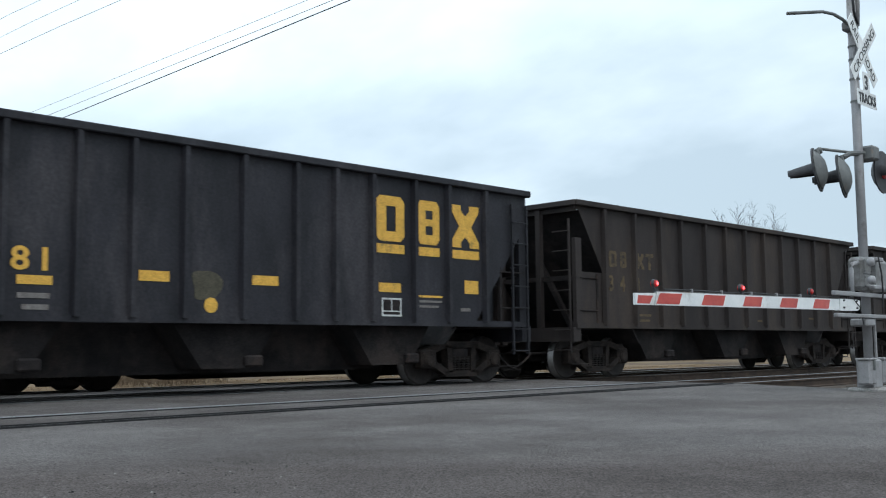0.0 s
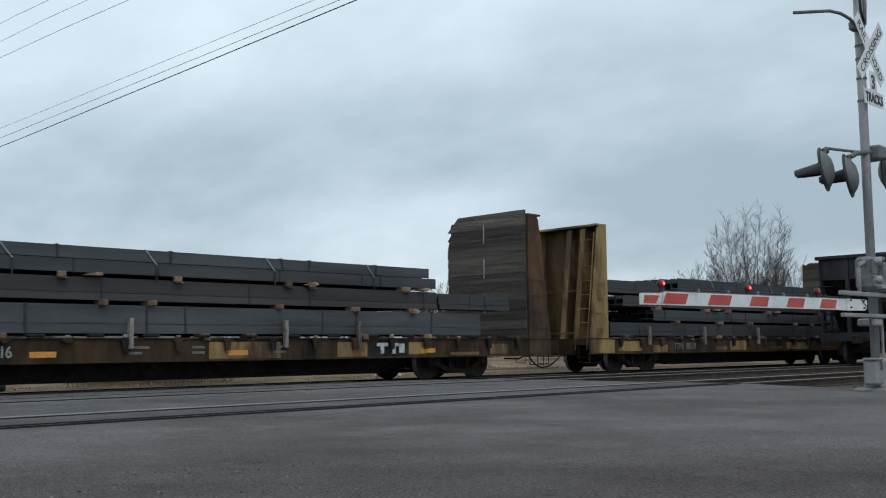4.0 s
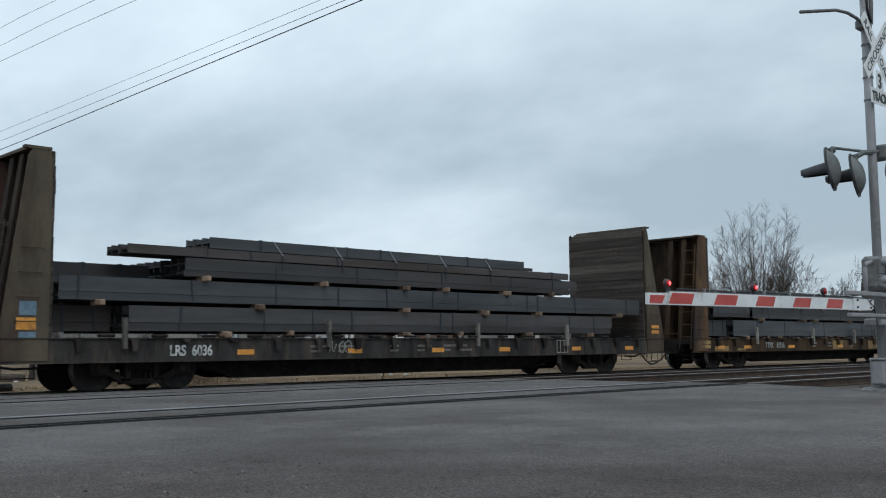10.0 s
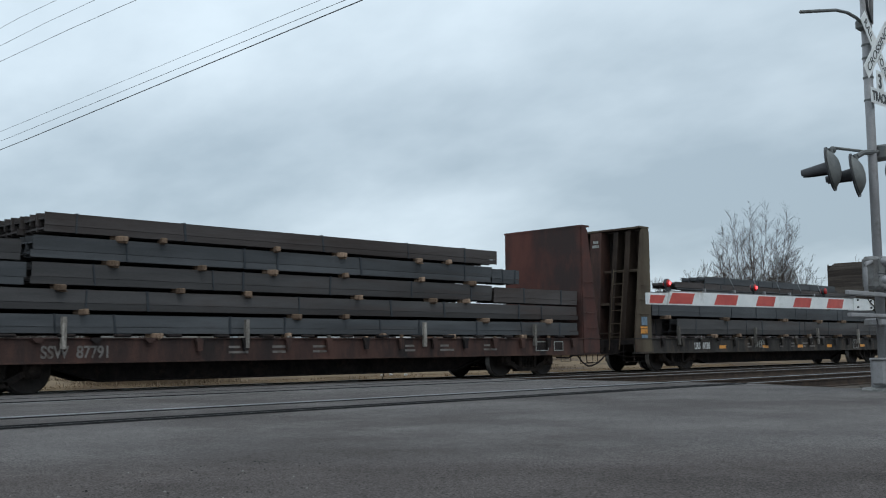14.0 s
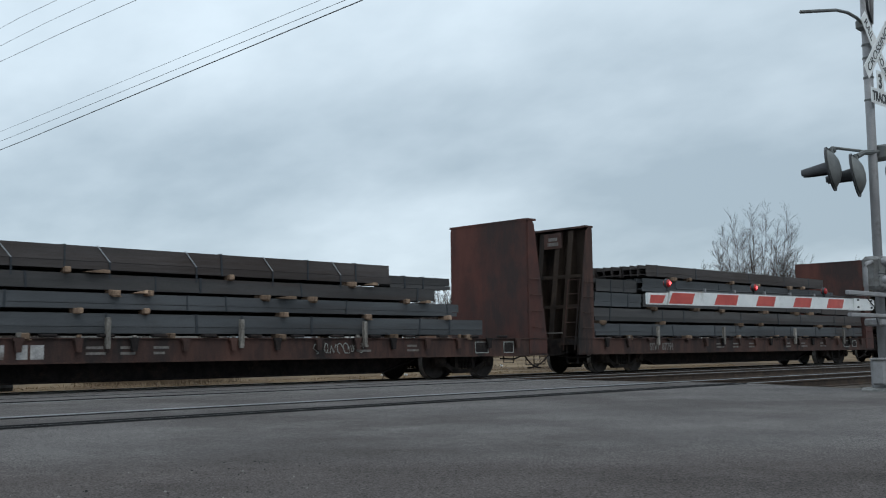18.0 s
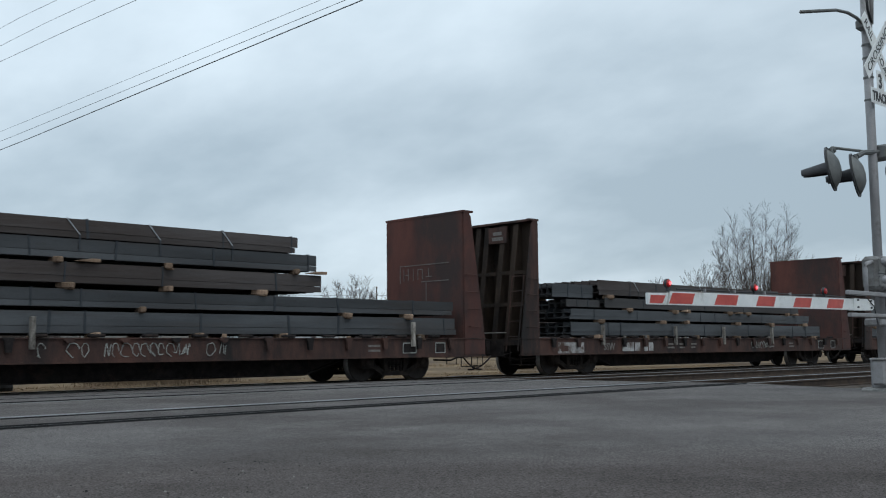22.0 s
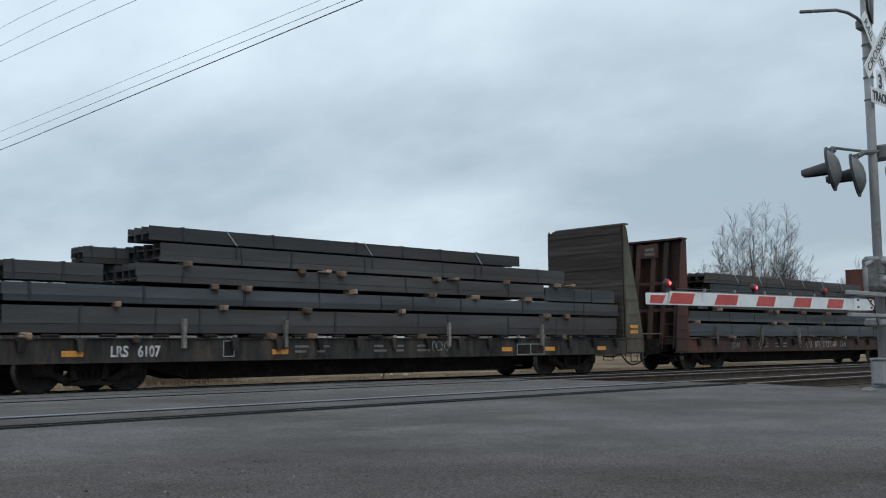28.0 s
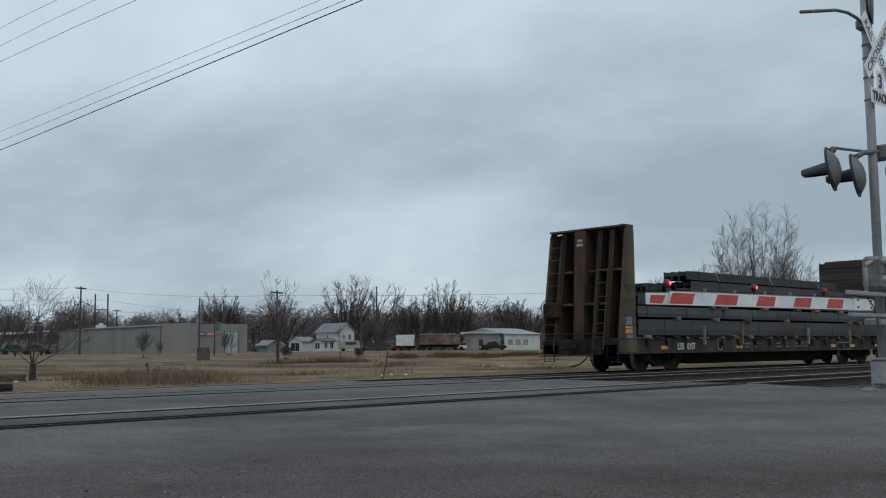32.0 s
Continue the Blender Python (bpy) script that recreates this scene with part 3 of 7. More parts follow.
    cap = Shape().poly([(q, y, z) for z in (top - .03, top + .03) for q, y in ((k0, -HALF - .03), (x + sgn * (t_out + .03), -HALF - .03), (x + sgn * (t_far + .03), k1), (k0, k1))],
                       [(0, 1, 2, 3), (4, 5, 6, 7), (0, 1, 5, 4), (1, 2, 6, 5), (2, 3, 7, 6), (3, 0, 4, 7)])
    part("cap", cap, paint, b)
    hook = Shape().box(min(x + sgn * (t_out - .02), x + sgn * (t_out + .10)), max(x + sgn * (t_out - .02), x + sgn * (t_out + .10)), -HALF - .03, -HALF + .1, top - .02, top + .03)
    part("cap_hook", hook, paint, b)

    def out_at(z, far=False):
        to, bo = (t_far, b_far) if far else (t_out, b_out)
        return bo + (to - bo) * (z - z0) / (top - z0)
    if kind == "wood" and not olive:
        k = x + sgn * (min(out_at(z0 + 1.5), out_at(z0 + 1.5, True)) - .03)
        part("cross_bar", Shape().tube([(k, -HALF + .02, z0 + 1.45), (k, HALF - .02, z0 + 1.45)], .014, 5), posts, b)
    for z in (() if kind == "wood" else (z0 + .95, z0 + 1.85)):
        k = x + sgn * (min(out_at(z), out_at(z, True)) - .12)
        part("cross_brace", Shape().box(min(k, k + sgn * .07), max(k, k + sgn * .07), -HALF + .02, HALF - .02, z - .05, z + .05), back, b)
    # ladders on both sides of the end: full height on the far side, lower half on the near one
    for y0, y1, reach in ((-.96, -.57, 2.2), (.99, 1.42, 3.2)) if olive else ((-1.42, -.99, 1.75 if kind != "wood" else 3.2), (.99, 1.42, 3.2)):
        far = y0 > .5
        hi = min(z0 + reach, top - .12)
        for ye in (y0, y1):
            ks = [(x + sgn * (out_at(q, far) + .02), ye, q) for q in (z0 - .35, hi)]
            part("ladder_rail", Shape().tube(ks, .020, 5), paint, b)
        for i in range(8):
            z = z0 + .05 + i * .42
            if z > hi:
                break
            k = x + sgn * (out_at(z, far) + .02)
            part("rung", Shape().tube([(k - sgn * .06, y0, z), (k, y0 + .02, z), (k, y1 - .02, z), (k - sgn * .06, y1, z)], .015, 5), paint, b)
    if sgn < 0:
        k = x + sgn * (min(b_out, b_far) + .03)
        part("end_handrail", Shape().tube([(k, -.95, z0 + .16), (k, 1.25, z0 + .16)], .022, 6), GREYPAINT if kind == "steel" else back, b, "pale bar across the end")
    for i in range(4):
        z = z0 + .3 + i * .45
        k = x + sgn * (out_at(z) * .5)
        part("grab_iron", Shape().tube([(k - sgn * .2, -HALF - .02, z), (k - sgn * .2, -HALF - .07, z), (k + sgn * .2, -HALF - .07, z), (k + sgn * .2, -HALF - .02, z)], .011, 5), paint, b)
    if sgn < 0:
        w = Shape()
        k = x + sgn * (b_far + .22)
        pts = [(k, 1.08 + .27 * math.cos(a), 2.05 + .27 * math.sin(a)) for a in (2 * math.pi * i / 18 for i in range(19))]
        w.tube(pts, .016, 5)
        for a in (.3, 1.35, 2.4, 3.45, 4.5, 5.5):
            w.tube([(k, 1.08, 2.05), (k, 1.08 + .27 * math.cos(a), 2.05 + .27 * math.sin(a))], .009, 4)
        w.tube([(k, 1.08, 2.05), (k - sgn * .3, 1.08, 2.05)], .025, 6)
        part("brake_wheel", w, BLACKIRON, b, "black iron hand-brake wheel")
        gear = Shape().cbox(min(k - sgn * .06, k - sgn * .36), max(k - sgn * .06, k - sgn * .36), .80, 1.36, 1.72, 2.22, .05)
        part("brake_gear", gear, back, b)
    if rear_plate:
        k = x + sgn * (t_out + .075)
        for i, (w_, z) in enumerate(((.34, .30), (.42, .45))):
            part("lettering", Shape().box(min(k, k + sgn * .006), max(k, k + sgn * .006), -.28 - w_ / 2, -.28 + w_ / 2, top - z - .05, top - z + .05), GREYPAINT, b, "faded car number bar")
        part("number_plate", Shape().box(min(k, k - sgn * .05), max(k, k - sgn * .05), -.62, .06, top - .58, top - .12), paint, b)
    return b


def flatcar(name, label, s0, s1, sill_paint, specs, seed, clear=()):
    """A long bulkhead flatcar between the load faces s0 and s1. specs: per end (kind, paint, top)."""
    mid, half = (s0 + s1) / 2, (s1 - s0) / 2
    rnd = random.Random(seed)
    car = thing(name, label, "flatcar", "bulkhead flatcars of the train")
    rear, front = specs
    xr, xf = -half, half
    er = -half - (.92 if rear[0] == "wood" else .76) - .02
    ef = half + (.92 if front[0] == "wood" else .76) + .02
    # deck of cross planks, seen as one edge
    d = Shape()
    x = xr
    while x < xf - .05:
        w = min(.24, xf - x)
        d.box(x + .004, x + w - .004, -HALF + .03, HALF - .03, .985, 1.045 + rnd.uniform(-.006, .006))
        x += w
    part("deck", d, DECK, car, "worn wooden deck planks")
    for side in (-1, 1):
        y = side * HALF
        o, i_ = side * (HALF + .035), side * (HALF - .10)
        w0, w1 = side * (HALF - .03), side * HALF
        sill = Shape().prism([(w1, .605), (o, .605), (o, .575), (i_, .575), (i_, .605), (w0, .605), (w0, 1.03), (i_, 1.03), (i_, 1.055), (o, 1.055), (o, 1.03), (w1, 1.03)], 0, er, ef)
        part("side_sill", sill, sill_paint, car, "grimy channel side sill")
    # stake pockets
    n = 17
    for i in range(n):
        x = xr + .55 + i * (2 * half - 1.1) / (n - 1)
        for side in (-1, 1):
            y = side * (HALF + .035)
            lo = .96 if side < 0 and any(a - .1 < x < b + .1 for a, b in clear) else .79
            p = Shape().prism([(x - .05, lo), (x + .05, lo), (x + .075, 1.0), (x - .075, 1.0)], 1, min(y, y + side * .07), max(y, y + side * .07))
            p.box(x - .10, x + .10, min(y, y + side * .06), max(y, y + side * .06), 1.0, 1.055)
            part("stake_pocket", p, sill_paint if i % 3 else BLACKIRON, car)
        if rnd.random() < .4:
            part("stake_stub", Shape().cbox(x - .045, x + .045, -HALF - .10, -HALF - .04, 1.056, rnd.uniform(1.09, 1.15), .01), LUMBER if rnd.random() < .4 else PALE_WOOD, car, "cut-off wooden stake end")
    # bolted steel tie-downs along the deck edge
    for i in range(n - 1):
        x = xr + .55 + (i + .5) * (2 * half - 1.1) / (n - 1)
        part("winch", Shape().cbox(x - .16, x + .16, -HALF - .09, -HALF + .06, 1.062, 1.125, .02), BLACKIRON, car)
    # fishbelly middle sill
    for y in (-.50, .50):
        fb = Shape().prism([(er + .2, .95), (er + .2, .62), (-6.3, .60), (-5.0, .22), (5.0, .22), (6.3, .60), (ef - .2, .62), (ef - .2, .95)], 1, y - .02, y + .02)
        fb.prism([(-6.3, .60), (-5.0, .22), (5.0, .22), (6.3, .60), (6.3, .57), (5.0, .19), (-5.0, .19), (-6.3, .57)], 1, y - .14, y + .14)
        part("centre_sill", fb, BLACKIRON, car, "deep black fishbelly sill")
    fl = Shape().box(er + .1, ef - .1, -HALF + .1, HALF - .1, .93, .975)
    for k in range(-8, 9):
        fl.box(k * 1.1 - .05, k * 1.1 + .05, -HALF + .05, HALF - .05, .70, .93)
    part("underframe", fl, BLACKIRON, car)
    tank = Shape().lathe([(.05, -.62), (.19, -.58), (.2, 0), (.19, .58), (.05, .62)], 0, (-1.6, .75, .55), 12)
    part("air_tank", tank, BLACKIRON, car)
    for sg, e, sp in ((-1, er, rear), (1, ef, front)):
        end = Shape().box(min(e, e - sg * .1), max(e, e - sg * .1), -HALF, HALF, .86, 1.05)
        end.box(min(e, e - sg * .1), max(e, e - sg * .1), -.85, .85, .56, .86)
        for q in (-1.25, 1.25):
            end.tube([(e - sg * .05, q - .2, .88), (e - sg * .05, q - .2, .34), (e - sg * .05, q + .2, .34), (e - sg * .05, q + .2, .88)], .016, 5)
        end.box(min(e - sg * .05, e + sg * .16), max(e - sg * .05, e + sg * .16), -.35, .35, .62, 1.0)
        part("end_sill", end, BLACKIRON if sp[1] is not TTX_YELLOW else FRAME_SHADE_BROWN, car)
        plat = Shape().box(min(sg * half, e), max(sg * half, e), -HALF + .02, HALF - .02, 1.0, 1.04)
        part("end_platform", plat, FRAME_SHADE, car)
        coupler(car, e, sg)
        truck(car, sg * 7.45, FLAT_RUN)
        bulkhead(car, sg * half, sg, sp[0], sp[1], sp[2], sg < 0 and sp[0] == "steel")
    ride(car, FLAT_RUN, mid, FLAT_Y, FLAT_Z)
    return car


BEAMS = {}


def beam_mesh(length, h, w, mat):
    """An H section lying on its flange tips: upright flanges, level web."""
    key = (round(length, 1), round(h, 2), round(w, 2), mat.name)
    if key not in BEAMS:
        t, tw, L = .022, .016, key[0]
        a = [(-w / 2, 0), (-w / 2 + t, 0), (-w / 2 + t, h / 2 - tw), (w / 2 - t, h / 2 - tw), (w / 2 - t, 0), (w / 2, 0), (w / 2, h), (w / 2 - t, h),
             (w / 2 - t, h / 2 + tw), (-w / 2 + t, h / 2 + tw), (-w / 2 + t, h), (-w / 2, h)]
        BEAMS[key] = Shape().prism(a, 0, 0, L).mesh("beam", mat)
    return BEAMS[key]




def dunnage(w, turn, lean, wedge=False):
    """A sawn spacer whose end sticks out, turned a little; some are doubled, some are wedges."""
    s = Shape()
    if wedge:
        s.prism([(-w, 0), (w, 0), (w, .062), (w * .4, .066), (-w, .012)], 1, -.13, .12)
    else:
        s.cbox(-w, w, -.18, .16, -.012, .098, .012)
        if w > .08:
            s.cbox(-w * .5, w * 1.5, -.14, .14, -.035, -.014, .004)
    m = Euler((lean, 0, turn)).to_matrix()
    s.v = [tuple(m @ Vector((p[0] * .86, p[1], p[2]))) for p in s.v]
    return s.mesh("dunnage_block", LUMBER)


BLOCK_MES = [dunnage(w, t, l) for w, t, l in ((.075, .1, 0), (.09, -.35, .06), (.065, .3, -.08), (.10, .05, .1), (.07, -.15, -.12), (.085, .5, .03))]
WEDGE_MES = [dunnage(.26, .12, .05, True), dunnage(.2, -.2, -.05, True)]


def bundle(s_mid, x0, x1, y0, y1, z0, z1, mat, rnd, straps=3, pale=False, stagger=0.0):
    """One strapped pack of steel beams on a car whose middle is at s_mid."""
    if mat is STEEL and rnd.random() < (.25 if z0 < 1.7 else .55):
        mat = STEEL_GREY
    b = thing("steel_beam_bundle", "strapped bundle of blue-grey rolled steel beams on wooden spacers" if mat is STEEL else
              "strapped bundle of dull grey rolled steel beams" if mat is STEEL_GREY else
              "strapped bundle of brownish rusting steel beams", "steel beams", "steel loads on the flatcars")
    n = 3
    w = (y1 - y0) / n
    rows = 2 if z1 - z0 > .3 else 1
    hs = ((z1 - z0) * .34, (z1 - z0) * .66) if rows == 2 else (z1 - z0,)
    zz = z0
    for h in hs:
        for i in range(n):
            o = part("beam", beam_mesh(x1 - x0, h - .008, w - .006, mat), None, b)
            o.matrix_basis = pose(x0 - i * stagger + rnd.uniform(-.035, .035), y0 + (i + .5) * w + rnd.uniform(-.004, .004), zz)
        zz += h
    for i in range(straps):
        x = x0 + (x1 - x0) * (i + .5 + rnd.uniform(-.42, .42)) / straps
        t = .008
        lean = rnd.uniform(-.05, .03)
        e = rnd.choice((.017, .022, .028))
        st = Shape()
        for ya, yb, za, zb in ((y0 - t, y0, z0 - t, z1 + t), (y1, y1 + t, z0 - t, z1 + t)):
            st.prism([(x - e, za), (x + e, za), (x + e + lean, zb), (x - e + lean, zb)], 1, ya, yb)
        st.box(x - e + lean, x + e + lean, y0, y1, z1, z1 + t)
        st.box(x - .02, x + .02, y0, y1, z0 - t, z0)
        part("strap", st, STRAP, b)
    if pale:
        # tie-downs slanting over the edge, sky sheen painted pale, then hanging straight down
        for i in range(pale):
            x = x0 + (x1 - x0) * (.16 + .68 * i / max(1, pale - 1))
            k, y = .012, y0 - .016
            st = Shape().prism([(x - k, z1 + .012), (x + k, z1 + .012), (x + .27 + k, z1 - .30), (x + .27 - k, z1 - .30)], 1, y - .005, y)
            part("strap", st, STRAP_SKYLIT, b, "slanting tie-down strap painted pale for its sky sheen")
            part("strap", Shape().box(x + .27 - .017, x + .27 + .017, y - .005, y, z1 - .62, z1 - .30), STRAP, b, "dark hanging tie-down strap")
    ride(b, FLAT_RUN, s_mid, FLAT_Y, FLAT_Z)
    return b


def spacer(s_mid, x, y, z, wide=False, turn=0):
    o = new("dunnage_block", (WEDGE_MES if wide else BLOCK_MES)[int(abs(s_mid + x) * 37) % (2 if wide else 6)])
    tagged(o, "pale sawn lumber spacer between steel bundles", "wood block", "spacers in the steel loads")
    ride(o, FLAT_RUN, s_mid + x, FLAT_Y + y, FLAT_Z + z)


def load(s_mid, layers, seed, pale=0, single=0):
    """Layers from below: (x0, x1, z0, z1, material). Three packs side by side in each."""
    rnd = random.Random(seed)
    last = len(layers) - 1
    for i, (x0, x1, z0, z1, mat) in enumerate(layers):
        n = max(3, int((x1 - x0) * rnd.uniform(.42, .6)))
        bundle(s_mid, x0, x1, -1.42, -.52, z0, z1, mat, rnd, n, pale if i == last else 0)
        near_only = i > last - single      # only the near pack reaches this high
        a = max(-9.3, x0 - rnd.uniform(-.05, .15))
        if not near_only:
            bundle(s_mid, a, min(9.3, x1 - rnd.uniform(0, .5)), -.46, .46, z0, z1, mat, rnd, 3)
        a2 = max(-9.3, a - rnd.uniform(-.1, .25))
        if not near_only:
            bundle(s_mid, a2, min(9.3, x1 - rnd.uniform(0, .8)), .52, 1.42, z0, z1, mat, rnd, 3)
        if i and z0 - layers[i - 1][3] < .05:
            continue
        k = 6 if x1 - x0 > 12 else 4
        for j in range(k):
            x = x0 + (x1 - x0) * (j + .5 + rnd.uniform(-.4, .4)) / k
            spacer(s_mid, x, -1.38, z0 - .092)
            if i >= last - 1 and pale and j % 2:
                spacer(s_mid, x + .6, -1.40, z0 - .06, True)
            if not near_only:
                spacer(s_mid, x, 1.3, z0 - .092)


def wooden_stakes(car, xs, h=.42):
    for x in xs:
        part("stake", Shape().cbox(x - .045, x + .045, -HALF - .115, -HALF - .02, .84, 1.06 + h, .008), PALE_WOOD, car, "short bleached wooden stake")

# ---------- the steel train ----------
S, B = STEEL, STEEL_BROWN
CARS = []


def reflectors(car, xs, mat=None, z=.70, w=.42, y=-HALF - .006):
    for x in xs:
        part("reflector", Shape().box(x - w / 2, x + w / 2, y - .004, y, z, z + .11), mat or ORANGE, car, "orange reflective patch")


def small_print(car, spots, mat=None, z=.84):
    """Stencilling too small to read: short bars."""
    rnd = random.Random(int(abs(spots[0]) * 100))
    for x in spots:
        for r in range(2):
            w = rnd.uniform(.22, .5)
            part("stencil", Shape().box(x, x + w, -HALF - .008, -HALF - .004, z - r * .11, z - r * .11 + .05), mat or GREYPAINT, car, "illegible stencilled line")


def scrawl(car, x, z, length, size, mat, seed):
    """A chalked scribble: looping strokes."""
    rnd = random.Random(seed)
    sh = Shape()
    k = 0.0
    while k < length:
        w = size * rnd.uniform(.5, 1.15)
        if rnd.random() < .82:
            kind = rnd.random()
            m = 7
            pts = []
            for i in range(m + 1):
                q = i / m
                if kind < .72:
                    a = rnd.uniform(-.3, .3) + 6.28 * q * rnd.uniform(.7, 1)
                    px, pz = .5 + .45 * math.cos(a), .5 * math.sin(a)
                else:
                    px, pz = q + rnd.uniform(-.12, .12), .5 * (1 if (i // 2) % 2 else -1) * rnd.uniform(.3, 1)
                pts.append((x + k + px * w, -HALF - .012, z + pz * size))
            sh.tube(pts, rnd.uniform(.008, .013), 4)
        k += w * rnd.uniform(.8, 1.3)
    part("scrawl", sh, mat, car, "looping chalk scrawl")


def clear_square(car, x, z, w, h, bars=1):
    ground = part("stencil_panel", Shape().box(x, x + w, -HALF - .006, -HALF - .003, z, z + h), BLACKIRON, car, "black panel outlined in white")
    for a, b, c, d in ((x, x + w, z, z + .02), (x, x + w, z + h - .02, z + h), (x, x + .02, z + .02, z + h - .02), (x + w - .02, x + w, z + .02, z + h - .02)):
        part("outline", Shape().box(a, b, -HALF - .012, -HALF - .006, c, d), CHALK, ground)
    for i in range(bars):
        k = x + w * (i + 1) / (bars + 1)
        part("outline", Shape().box(k - .012, k + .012, -HALF - .012, -HALF - .006, z + .02, z + h - .02), CHALK, ground)


LY, TB, TY = ("wood", OLIVE, 4.56), ("wood", TTX_BROWN, 4.52), ("wood", TTX_YELLOW, 4.49)
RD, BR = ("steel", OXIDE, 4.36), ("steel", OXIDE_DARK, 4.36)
LG = ("wood", OLIVE_GREEN, 4.58)

c0 = flatcar("bulkhead_flatcar", "faded yellow bulkhead flatcar loaded with steel beams", 102.7, 121.9, SILL_BROWN, (TY, TY), 1, ((-6.1, -2.9),))
c1 = flatcar("bulkhead_flatcar", "grimy yellow-brown flatcar with plank-lined bulkheads and steel beams", 79.38, 99.0, SILL_BROWN, (TB, TB), 2, ((-6.0, -2.6),))
c2 = flatcar("bulkhead_flatcar", "black-silled flatcar with olive bulkheads, a plank-lined front and steel beams", 56.6, 75.74, SILL_DARK, (LY, LY), 3, ((-7.2, -5.2), (5, 5.7)))
c3 = flatcar("bulkhead_flatcar", "oxide-red flatcar with a dark brown rear bulkhead and tall steel load", 34.2, 53.1, OXIDE_DARK, (BR, RD), 4, ((-6.7, -4),))
c4 = flatcar("bulkhead_flatcar", "rusty brown flatcar with white sill patches and steel beams", 12.15, 31.25, OXIDE_DARK, (BR, RD), 5, ((-6.7, -5.8),))
c5 = flatcar("bulkhead_flatcar", "rusty red-brown flatcar with scrawled sill and chalked bulkhead", -9.75, 9.15, OXIDE_DARK, (("steel", OXIDE, 4.36), RD), 6, ((-6.8, -5.9), (-1.8, 2.5)))
c6 = flatcar("bulkhead_flatcar", "last flatcar of the train, olive bulkheads and a full steel load", -32.4, -13.3, SILL_DARK, (LY, LG), 7, ((-7.4, -5.3), (4.4, 5.7)))
M0, M1, M2, M3, M4, M5, M6 = 112.2, 89.2, 66.2, 43.65, 21.7, -.3, -22.85

load(M0, [(-9.3, 8.6, 1.14, 1.55, S), (-6.9, 8.8, 1.63, 1.98, S), (-8.6, 8.0, 2.06, 2.40, S), (-5.4, 7.0, 2.6, 3.06, S)], 20, 3)
load(M1, [(-8.0, 7.95, 1.14, 1.70, S), (-6.6, 6.32, 1.78, 2.22, S), (-6.8, 6.3, 2.30, 2.56, S), (-6.8, 5.95, 2.565, 2.81, S)], 21, 4)
load(M2, [(-8.0, 7.82, 1.19, 1.70, S), (-9.4, 9.3, 1.78, 2.24, S), (-6.75, 6.2, 2.32, 2.71, S), (-8.05, 5.73, 2.73, 2.92, B), (-6.2, 3.79, 2.93, 3.17, S)], 22, 5, 2)
load(M3, [(-9.3, 9.35, 1.14, 1.50, S), (-9.3, 9.3, 1.58, 1.97, S), (-6.76, 5.69, 2.05, 2.46, S), (-6.78, 5.62, 2.54, 2.96, S), (-6.57, 5.8, 3.03, 3.40, B)], 23)
load(M4, [(-8.0, 7.8, 1.14, 1.53, S), (-8.05, 6.8, 1.61, 1.92, S), (-6.4, 6.05, 1.98, 2.28, S), (-6.68, 4.5, 2.36, 2.81, B)], 24, 5)
load(M5, [(-9.3, 9.2, 1.14, 1.56, S), (-9.3, 9.1, 1.64, 1.98, S), (-7.72, 4.89, 2.09, 2.48, B), (-7.87, 4.69, 2.56, 2.93, S), (-8.23, 4.21, 2.95, 3.31, B)], 25, 6)
load(M6, [(-9.3, 9.2, 1.15, 1.66, S), (-9.3, 9.3, 1.73, 2.08, S), (-6.7, 5.84, 2.17, 2.55, S), (-6.19, 6.7, 2.60, 2.98, S), (-6.45, 4.75, 3.02, 3.31, S)], 26, 3, 1)
rx = random.Random(99)
# shorter packs at the ends of some layers
for m, x0, x1, y0, z0, z1, mat in ((M1, -9.3, -6.85, -1.42, 1.80, 2.26, S), (M1, -9.3, -8.1, -1.2, 1.14, 1.70, S), (M1, 6.4, 9.05, -1.38, 1.80, 2.2, S), (M2, -9.3, -7.0, -.4, 2.30, 2.58, S),
                                (M2, -6.2, 4.32, -1.30, 2.93, 3.02, B), (M2, -9.3, -8.1, -.9, 1.19, 1.7, B), (M3, -9.0, -6.9, -1.3, 2.48, 2.86, S), (M3, 5.7, 6.82, -1.38, 2.54, 2.92, S),
                                (M3, -9.3, -6.9, -1.42, 2.02, 2.44, S), (M3, 5.75, 9.3, -1.38, 2.02, 2.43, B), (M4, -8.70, -6.75, -1.3, 2.25, 2.64, S), (M4, -8.1, -6.5, -1.3, 1.98, 2.2, S),
                                (M4, 4.7, 6.8, -1.2, 2.3, 2.6, S), (M5, -8.5, -7.9, -1.3, 2.06, 2.42, S), (M5, -9.3, -8.6, -.8, 2.02, 2.3, S), (M6, -9.3, -7.43, -1.42, 2.12, 2.48, S),
                                (M6, 5.9, 9.25, -1.38, 2.12, 2.5, S), (M6, -7.3, -6.3, -.4, 2.58, 2.92, S), (M0, -9.3, -5.6, -1.0, 2.5, 2.9, S)):
    bundle(m, x0, x1, y0, y0 + .62, z0, z1, mat, rx, 2)
for c, xs in ((c0, (-7.5, -4.2, -.5)), (c1, (-6.6, -2.2, 1.5, 3.6)), (c2, (-8.1, -3.1, 1.8, 5.5)), (c3, (-6.2, -2.2, 3, 7.2)), (c4, (-6.7, -2.8, .2, 3.6)), (c5, (-7.8, -4.7, -1.8, 7.6)), (c6, (-5.7, -3.2, 1.84, 5.5))):
    wooden_stakes(c, xs, .38)

